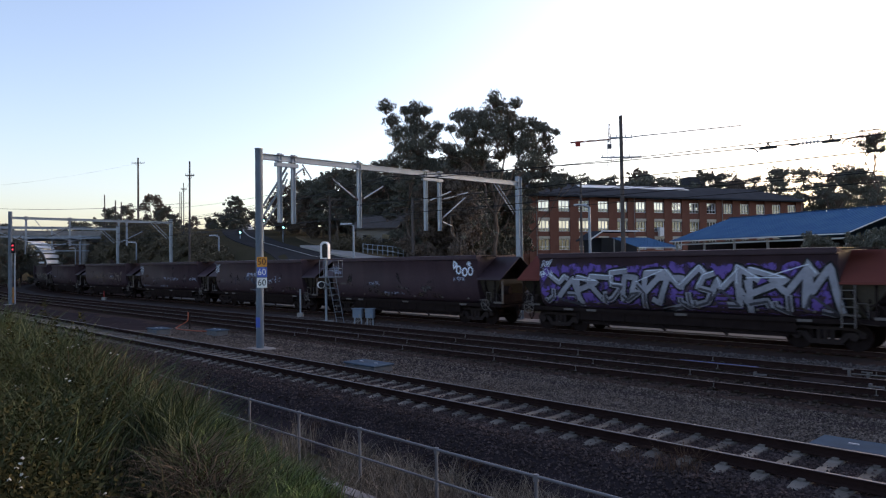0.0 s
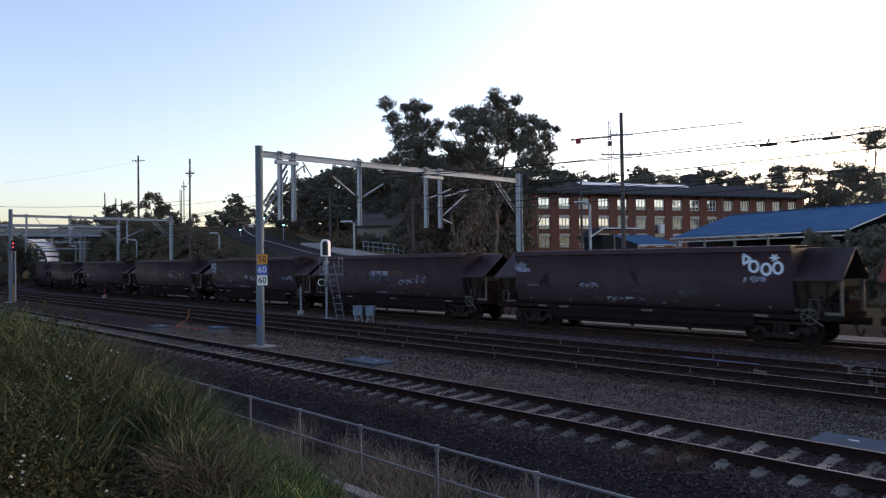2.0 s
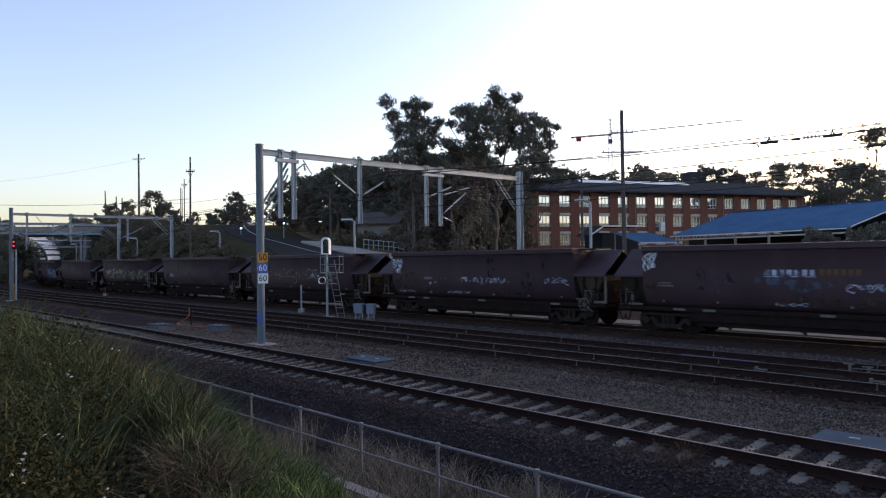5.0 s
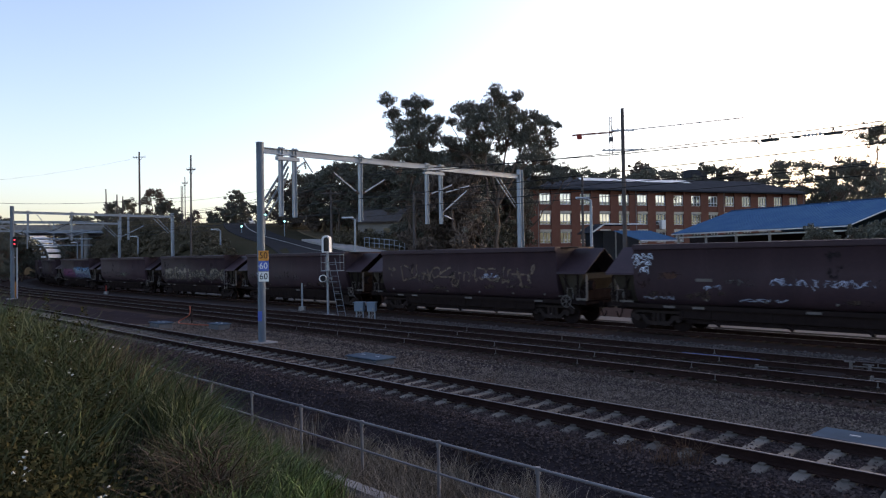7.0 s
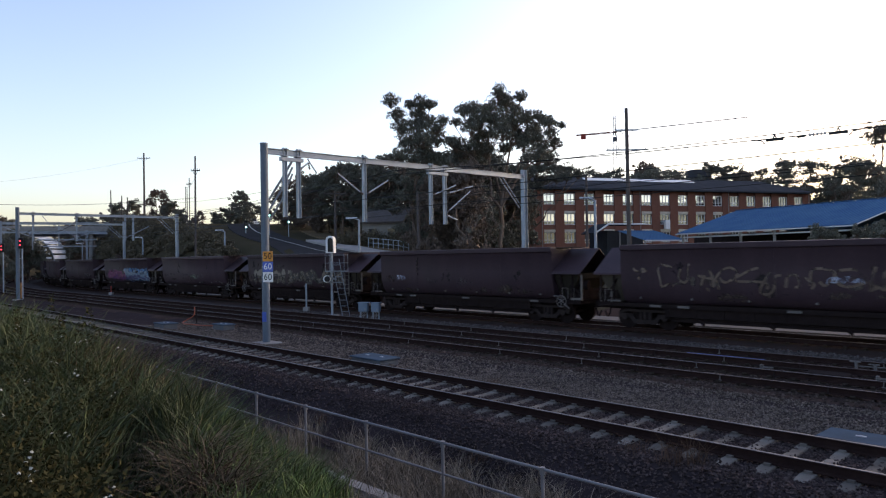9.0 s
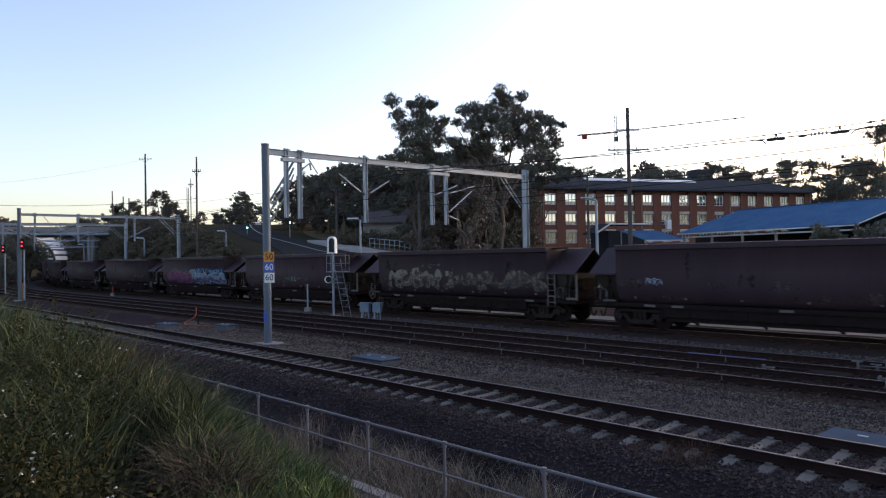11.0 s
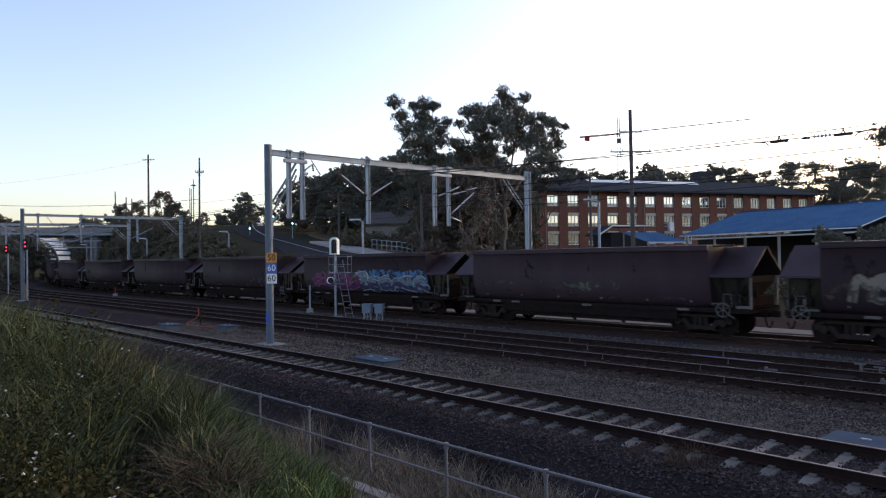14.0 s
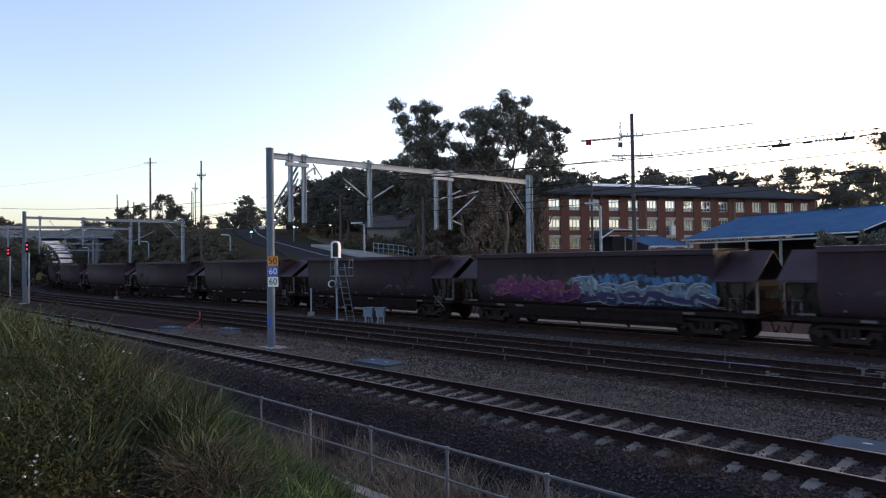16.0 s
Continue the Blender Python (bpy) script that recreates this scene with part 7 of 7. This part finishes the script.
def house():
    root = empty("cottage", Matrix.Translation((-10.6, 86, terrain(-10.6, 86) - 0.2)) @ Matrix.Rotation(radians(-12), 4, "Z"))
    tagged(root, "pale weatherboard cottage with a grey gabled roof under trees", "house")
    bm = bmesh.new()
    box(bm, 0, 0, 0, 5.2, 5, 3.0)
    part("wall", bm, WEATHERBOARD, root)
    bm = bmesh.new()
    prism(bm, [(-0.6, 2.9), (2.5, 4.5), (5.6, 2.9), (5.6, 3.05), (2.5, 4.66), (-0.6, 3.05)], -0.4, 5.6)
    part("roof", bm, POLE_WOOD, root)
    for x in (0.8, 3.2):
        bm = bmesh.new()
        box(bm, x, -0.05, 1.1, x + 1.1, -0.002, 2.3)
        w = part("window", bm, WEATHERBOARD, root)
        bm = bmesh.new()
        box(bm, x + 0.1, -0.065, 1.2, x + 1.0, -0.051, 2.2)
        part("pane", bm, DARK_GLASS, w)


house()

# ---- road bridge over the line, and the arched roof beyond it ----


def road_bridge():
    root = empty("road_bridge")
    tagged(root, "grey concrete and steel road bridge over the railway", "bridge")
    a, b = line(150, -40), line(150, 36)
    d = (b - a).normalized()

    def beam(name, z, w, h, m, label="", off=0.0):
        bm = bmesh.new()
        o = Vector((d.y, -d.x, 0)) * off
        bar(bm, a + o + Vector((0, 0, z)), b + o + Vector((0, 0, z)), w, h)
        return part(name, bm, m, root, label)

    beam("deck", 9.3, 9.0, 0.4, CONCRETE)
    beam("girder", 8.8, 0.4, 0.6, GALV, "grey steel edge girder", 4.2)
    beam("girder", 8.8, 0.4, 1.0, GALV, "", -4.2)
    beam("parapet", 9.75, 0.25, 0.5, CONCRETE, "pale concrete parapet", 4.3)
    beam("rail", 10.3, 0.08, 0.1, GALV, "", 4.3)
    beam("rail", 10.7, 0.08, 0.1, GALV, "", 4.3)
    for i in range(24):
        p = a + (b - a) * (i / 23)
        bm = bmesh.new()
        o = Vector((d.y, -d.x, 0)) * 4.3
        bar(bm, p + o + Vector((0, 0, 9.9)), p + o + Vector((0, 0, 10.75)), 0.08, 0.08)
        part("baluster", bm, GALV, root)
    for n in (-2, 9, 33):
        p = line(150, n)
        for off in (-3.2, 3.2):
            o = Vector((d.y, -d.x, 0)) * off
            bm = bmesh.new()
            rod(bm, Vector((p.x, p.y, -0.5)) + o, Vector((p.x, p.y, 8.6)) + o, 0.45, sides=12)
            part("pier", bm, CONCRETE, root)
    for z in (6.2, 7.4):
        bm = bmesh.new()
        p, q = line(144, 8), line(144, 34)
        bar(bm, p + Vector((0, 0, z)), q + Vector((0, 0, z)), 0.15, 0.18)
        part("service_pipe", bm, GALV, root, "grey pipe slung under the bridge")


road_bridge()


def arched_roof():
    root = empty("arched_canopy", Matrix.Translation((-104.5, 175, 3.2)))
    tagged(root, "pale arched canopy with horizontal bands beyond the bridge", "canopy")
    R = 7.6
    for i in range(14):
        a0, a1 = radians(8 + 12 * i), radians(8 + 12 * i + 8)
        bm = bmesh.new()
        bar(bm, (R * math.cos(a0), -0.0, R * 0.9 * math.sin(a0)), (R * math.cos(a1), 0.0, R * 0.9 * math.sin(a1)), 7.0, 0.12)
        part("roof_band", bm, PALE_SHEET, root)
    for i, (x, z) in enumerate(((5.6, 3.2), (4.6, 4.2), (3.0, 5.2), (6.3, 2.2), (6.8, 1.2))):
        bm = bmesh.new()
        box(bm, -x, -3.55, z - 0.22, x, -3.45, z + 0.22)
        part("gable_slat", bm, PALE_SHEET, root)
    for y in (-3.4, 3.4):
        bm = bmesh.new()
        pts = [Vector((R * 0.985 * math.cos(radians(a)), y, R * 0.885 * math.sin(radians(a)))) for a in range(0, 181, 9)]
        tube(bm, pts, 0.1, 6)
        part("rib", bm, GALV, root)


arched_roof()

# ---- sleepers ----


def sleeper_mesh(name, half, w, tops, material, clips):
    """A sleeper across the track: tops are (y, z, half width) along one half."""
    bm = bmesh.new()
    prof = [(-y, z, k) for y, z, k in tops[::-1]] + [t for t in tops if t[0] > 0]
    rings = []
    for y, z, k in prof:
        rings.append([bm.verts.new(v) for v in ((-k - 0.03, y, z - 0.2), (-k, y, z - 0.012), (-k + 0.012, y, z), (k - 0.012, y, z), (k, y, z - 0.012), (k + 0.03, y, z - 0.2))])
    for a, b in zip(rings, rings[1:]):
        for i in range(5):
            bm.faces.new((a[i], a[i + 1], b[i + 1], b[i]))
    bm.faces.new(rings[0][::-1])
    bm.faces.new(rings[-1])
    if clips:
        for y in (-0.7525, 0.7525):
            for d in (-0.11, 0.11):
                box(bm, -0.05, y + d - 0.03, -0.165, 0.05, y + d + 0.03, -0.125)
    bmesh.ops.recalc_face_normals(bm, faces=bm.faces)
    me = bpy.data.meshes.new(name)
    bm.to_mesh(me)
    bm.free()
    me.materials.append(material)
    return me


PALE_SLEEPER = sleeper_mesh("sleeper", 1.25, 0.25, [(0, -0.178, 0.09), (0.3, -0.176, 0.09), (0.5, -0.17, 0.10), (0.62, -0.163, 0.105), (0.92, -0.163, 0.108), (1.05, -0.178, 0.105), (1.15, -0.19, 0.10), (1.19, -0.21, 0.085)], SLEEPER, True)
DARK_SLEEPER = sleeper_mesh("sleeper", 1.25, 0.25, [(0, -0.195, 0.115), (1.15, -0.195, 0.115)], TIMBER_DARK, True)
rng = random.Random(77)
for i in range(-28, 112):
    s = 14.96 + 0.584 * i
    ob = new("sleeper", PALE_SLEEPER)
    ob.parent = TRACK_1
    ob.matrix_basis = at(s, N1 + rng.uniform(-0.02, 0.02), rng.uniform(-0.008, 0.0), rng.uniform(-0.012, 0.012))
for root, n in ((TRACK_2, N2), (TRACK_3, N3)):
    for i in range(100):
        ob = new("sleeper", DARK_SLEEPER)
        ob.parent = root
        ob.matrix_basis = at(-1 + 0.61 * i + rng.uniform(-0.03, 0.03), n, -0.003, rng.uniform(-0.02, 0.02))
for i in range(130):
    ob = new("sleeper", DARK_SLEEPER)
    ob.parent = TRACK_4
    ob.matrix_basis = at(0.61 * i, N_TRAIN, -0.003)

# ---- ballast stones ----


def stones(name, count, s_range, n_range, size, material, label, seed, lift=0.0):
    r = np.random.default_rng(seed)
    s, n = r.uniform(*s_range, count), r.uniform(*n_range, count)
    pts = np.array([line(a, b) for a, b in zip(s, n)])
    z = np.array([terrain(p[0], p[1]) for p in pts]) + lift
    rad = r.uniform(*size, (count, 1))
    c = np.stack([pts[:, 0], pts[:, 1], z + rad[:, 0] * r.uniform(-0.3, 0.55, count)], 1)
    base = np.array([(1, 0, 0), (-1, 0, 0), (0, 1, 0), (0, -1, 0), (0, 0, 1), (0, 0, -1)], float)
    V = base[None] * r.uniform(0.6, 1.25, (count, 6, 1)) + r.normal(0, 0.22, (count, 6, 3))
    a = r.uniform(0, 6.28, count)
    ca, sa = np.cos(a)[:, None], np.sin(a)[:, None]
    V = np.stack([V[..., 0] * ca - V[..., 1] * sa, V[..., 0] * sa + V[..., 1] * ca, V[..., 2] * 0.8], 2)
    V = c[:, None] + V * rad[:, None]
    tri = np.array([(0, 2, 4), (2, 1, 4), (1, 3, 4), (3, 0, 4), (2, 0, 5), (1, 2, 5), (3, 1, 5), (0, 3, 5)])
    F = (np.arange(count)[:, None, None] * 6 + tri[None]).reshape(-1, 3)
    me = bpy.data.meshes.new(name)
    me.from_pydata(V.reshape(-1, 3).tolist(), [], F.tolist())
    me.materials.append(material)
    tagged(new(name, me), label, "ballast", kind="stuff")


stones("ballast_stones", 34000, (0.5, 14), (13.1, 16.3), (0.014, 0.030), STONE_MID, "loose angular grey ballast stones between the tracks", 8)
stones("ballast_stones", 18000, (14, 38), (13.1, 16.3), (0.022, 0.042), STONE_MID, "loose angular grey ballast stones between the tracks", 9)
stones("ballast_stones", 36000, (0.5, 14), (8.5, 13.2), (0.016, 0.036), STONE, "loose angular grey ballast stones round the near track", 1)
stones("ballast_stones", 20000, (14, 36), (8.5, 13.2), (0.025, 0.045), STONE, "loose angular grey ballast stones along the near track", 2)
stones("ballast_stones", 1300, (0.5, 22), (N1 - 0.66, N1 + 0.66), (0.016, 0.032), STONE, "stray ballast stones lying on the sleepers", 21, 0.035)
stones("ballast_stones", 450, (0.5, 22), (N1 - 1.35, N1 - 0.95), (0.016, 0.032), STONE, "ballast stones heaped round the sleeper ends", 22, 0.035)
stones("dark_ballast_stones", 14000, (2, 34), (16.3, 22.5), (0.03, 0.055), STONE_BROWN, "fouled brown ballast stones between the middle tracks", 3)
stones("gravel_stones", 6000, (4, 40), (22.4, 24.3), (0.03, 0.06), STONE_PALE, "pale grey gravel beside the goods line", 4)

# ---- grass bank ----


def blades(name, roots, height, width, lean, material, label, seed, wind=(0.0, 0.0), curl=1.0):
    """Curved tapering blades on the given roots (x, y, z, scale)."""
    r = np.random.default_rng(seed)
    roots = np.array(roots)
    k = len(roots)
    h = height * roots[:, 3] * r.uniform(0.6, 1.25, k)
    a = r.uniform(0, 6.28, k)
    d = np.stack([np.cos(a), np.sin(a)], 1) * (lean * r.uniform(0.2, 1.3, k))[:, None] + np.array(wind)
    b = r.uniform(0, 6.28, k)
    w = np.stack([np.cos(b), np.sin(b), np.zeros(k)], 1) * (width * r.uniform(0.6, 1.3, k))[:, None] / 2
    rows = []
    for f, ww in ((0.0, 1.0), (0.4, 0.9), (0.75, 0.6), (1.0, 0.08)):
        p = roots[:, :3].copy()
        p[:, :2] += d * (h * f ** 1.9)[:, None]
        p[:, 2] += h * (f - 0.32 * curl * lean * f ** 2.6) * 0.96 - 0.02
        rows += [p - w * ww, p + w * ww]
    V = np.stack(rows, 1)
    quad = np.array([(0, 1, 3, 2), (2, 3, 5, 4), (4, 5, 7, 6)])
    F = (np.arange(k)[:, None, None] * 8 + quad[None]).reshape(-1, 4)
    me = bpy.data.meshes.new(name)
    me.from_pydata(V.reshape(-1, 3).tolist(), [], F.tolist())
    me.materials.append(material)
    return tagged(new(name, me), label, "grass", kind="stuff")


def bank_roots(count, tufts, s_range, n_range, seed, keep, scale=lambda s, n: 1.0, spread=0.09):
    r = random.Random(seed)
    out = []
    guard = 0
    while len(out) < count and guard < 40 * tufts:
        guard += 1
        s, n = r.uniform(*s_range), r.uniform(*n_range)
        if math.hypot(s, n) < 2.3 or not keep(s, n, r):
            continue
        k = scale(s, n) * r.uniform(0.75, 1.2)
        for j in range(max(1, count // tufts)):
            p = line(s + r.gauss(0, spread), n + r.gauss(0, spread))
            out.append((p.x, p.y, terrain(p.x, p.y) - 0.03, k * r.uniform(0.7, 1.1)))
    return out


def lush(s, n, r):
    edge = 1.5 * n + 0.15 + 0.25 * math.sin(3 * n) + r.uniform(-0.35, 0.35)
    f = n / s
    if 0.405 < f < 0.485 and s < 5.1 and r.random() < 0.93:
        return False
    if r.random() < 2.5 * hollow(s, n):
        return False
    if f < 0.33 and s < 5.5 and r.random() < 0.72:
        return False
    if 0.30 < f < 0.46 and s > 7.5 and r.random() < 0.45:
        return False
    return s > edge and n > 0.16 * s - 0.3 and n < 4.6 + r.uniform(-0.4, 0.5)


def tall(s, n):
    return (1 - 0.38 * ease(0.4, 0.58, n / s)) * (0.62 + 0.62 * ease(3.5, 11, s)) * (1 - 0.42 * ease(2.8, 5.2, n)) * (0.8 + 0.4 * noise.noise(Vector((s * 0.8, n * 0.8, 3)))) * (1 - 0.5 * math.exp(-((n - 0.352 * s) / 0.3) ** 2 - ((s - 4.4) / 0.9) ** 2))


blades("bank_grass", bank_roots(34000, 1500, (2.0, 13), (0.5, 7.2), 1, lush, tall), 0.85, 0.014, 0.6, GRASS, "long green grass on the railway bank", 11, (0.12, -0.05))
blades("bank_grass", bank_roots(15000, 900, (9, 32), (1.0, 7.2), 2, lush, tall), 0.95, 0.018, 0.5, GRASS, "long green grass further down the bank", 12)
# low blades whose dark colour paints the shadowed gaps in the grass
blades("dark_grass", bank_roots(14000, 700, (2.0, 12), (0.5, 6.5), 3, lush, tall), 0.5, 0.012, 0.8, GRASS_SHADE, "lower bank grass, coloured dark for the shade between the blades", 13)
blades("dry_grass", bank_roots(1500, 160, (2.4, 12), (0.8, 7.0), 4, lush, tall), 0.7, 0.009, 0.9, STRAW, "dry straw-coloured grass among the green", 14, (0.2, -0.1))
# the hollow's shade, painted in with dark-coloured blades
blades("hollow_grass", bank_roots(700, 60, (4.3, 6.8), (1.2, 2.6), 41, lambda s, n, r: hollow(s, n) > 0.2, lambda s, n: 0.8), 0.75, 0.012, 0.8, GRASS_SHADE, "long blades in a hollow of the bank, coloured dark for its shade", 24, (0.1, -0.1))
blades("hollow_stalks", bank_roots(110, 60, (4.5, 6.5), (1.2, 2.5), 42, lambda s, n, r: hollow(s, n) > 0.35, lambda s, n: 0.8), 0.7, 0.010, 1.2, STRAW_GREY, "broken pale stalks lying in the hollow", 25, (0.1, -0.1))
blades("seed_haze", bank_roots(11000, 640, (8.0, 16), (2.2, 6.8), 43, lambda s, n, r: 0.29 < n / s < 0.455 and s > 1.5 * n + 0.4, lambda s, n: 0.6 + 0.5 * ease(5, 11, s)), 0.85, 0.007, 0.5, SEED_HEAD, "reddish-brown grass seed heads along the crest of the bank", 26, (0.05, -0.03))
blades("dry_tuft", bank_roots(1350, 13, (3.6, 5.3), (1.5, 2.5), 5, lambda s, n, r: 0.434 < n / s < 0.466, lambda s, n: 1.0, 0.08), 0.5, 0.009, 1.0, TUFT, "collapsed tuft of dry straw on the bank", 15, (0.1, -0.2), 1.3)
blades("verge_grass", bank_roots(17000, 1100, (0.8, 14), (4.8, 8.9), 6, lambda s, n, r: s < 1.36 * n + 0.6 and noise.noise(Vector((s * 1.3, n * 1.3, 5))) > -0.18, lambda s, n: 0.5 + 0.5 * ease(6.2, 7.6, n)), 0.5, 0.013, 0.8, STRAW_GREY, "sparse dead grass along the pipe fence", 16)
blades("verge_grass", bank_roots(3600, 200, (2.5, 14), (6.4, 8.9), 7, lambda s, n, r: True, lambda s, n: 1.0), 0.7, 0.010, 0.45, STRAW_GREY, "upright dead stalks beside the pipe fence", 17)
blades("seed_stalks", bank_roots(90, 80, (3.0, 12), (1.2, 5.5), 8, lush, lambda s, n: 1.0), 1.0, 0.007, 0.35, STRAW, "tall thin seed stalks above the grass", 18)


blades("fresh_grass", bank_roots(15000, 620, (2.8, 8), (1.5, 5), 9, lambda s, n, r: 0.45 + 0.02 * math.sin(9 * s) < n / s < 0.66 and s > 1.45 * n + 0.2, tall), 0.78, 0.010, 0.6, GRASS_BRIGHT, "fresh green upright grass on the edge of the bank", 20)


def herbs():
    """Leafy weeds with white flower heads."""
    r = random.Random(21)
    clumps, flowers = [], []
    for i in range(760):
        s, n = r.uniform(2.1, 10), r.uniform(0.5, 2.6)
        if n < 0.16 * s or n > 0.36 * s or math.hypot(s, n) < 2.3 or hollow(s, n) > 0.12:
            continue
        p = line(s, n)
        z = terrain(p.x, p.y)
        h = r.uniform(0.22, 0.66)
        clumps.append((p.x, p.y, z + h * 0.5, 0.16, h * 0.5, 90))
        if n < 0.45 * s and r.random() < 0.10:
            flowers.append((p.x + r.uniform(-0.15, 0.15), p.y + r.uniform(-0.15, 0.15), z + h * 1.12))
    # a few tall weeds stand above the crest
    for s, n, h in ((9.4, 2.72, 0.62), (9.9, 3.0, 0.5), (8.6, 2.2, 0.55), (8.2, 1.75, 0.6), (10.5, 2.6, 0.7)):
        p = line(s, n)
        for j in range(5):
            clumps.append((p.x + r.gauss(0, 0.05), p.y + r.gauss(0, 0.05), terrain(p.x, p.y) + 0.35 + h * (0.3 + 0.2 * j), 0.10 - 0.012 * j, 0.09, 34))
    ob = new("weeds", leaf_mesh("weeds", clumps, 0.04, 0.02, WEED_LEAF, -0.3))
    tagged(ob, "dense leafy green weeds on the bank", "weeds", kind="stuff")
    bm = bmesh.new()
    for x, y, z in flowers:
        for j in range(r.randint(2, 5)):
            c = Vector((x + r.gauss(0, 0.03), y + r.gauss(0, 0.03), z + r.gauss(0, 0.02)))
            k = 6
            hub = bm.verts.new(c + Vector((0, 0, 0.006)))
            ring = [bm.verts.new(c + Vector((0.012 * math.cos(6.283 * q / k), 0.012 * math.sin(6.283 * q / k), r.uniform(-0.012, 0.006)))) for q in range(k)]
            for q in range(k):
                bm.faces.new((hub, ring[q], ring[(q + 1) % k]))
    ob = part("flower_heads", bm, PETAL)
    tagged(ob, "small white flower heads above the weeds", "flowers", kind="stuff")


herbs()
rng = random.Random(31)
spots = []
for s, n, h in ((5.35, 10.35, 0.6), (5.6, 10.2, 0.45), (6.4, 10.4, 0.25), (2.9, 9.6, 0.55), (3.3, 9.3, 0.45), (12.5, 13.4, 0.2), (9.0, 9.3, 0.3), (14.0, 9.2, 0.3), (5.0, 9.0, 0.5)):
    p = line(s, n)
    for j in range(60):
        spots.append((p.x + rng.gauss(0, 0.12), p.y + rng.gauss(0, 0.12), terrain(p.x, p.y), h / 0.4))
blades("ballast_weeds", spots, 0.4, 0.007, 0.7, WEED_DRY, "wiry reddish dead weeds growing in the ballast", 19)


def motions():
    for k, ob in WAGONS:
        walk(ob, [(i * 0.5, at(train_s(k, i * 0.5), N_TRAIN)) for i in range(33)])


motions()
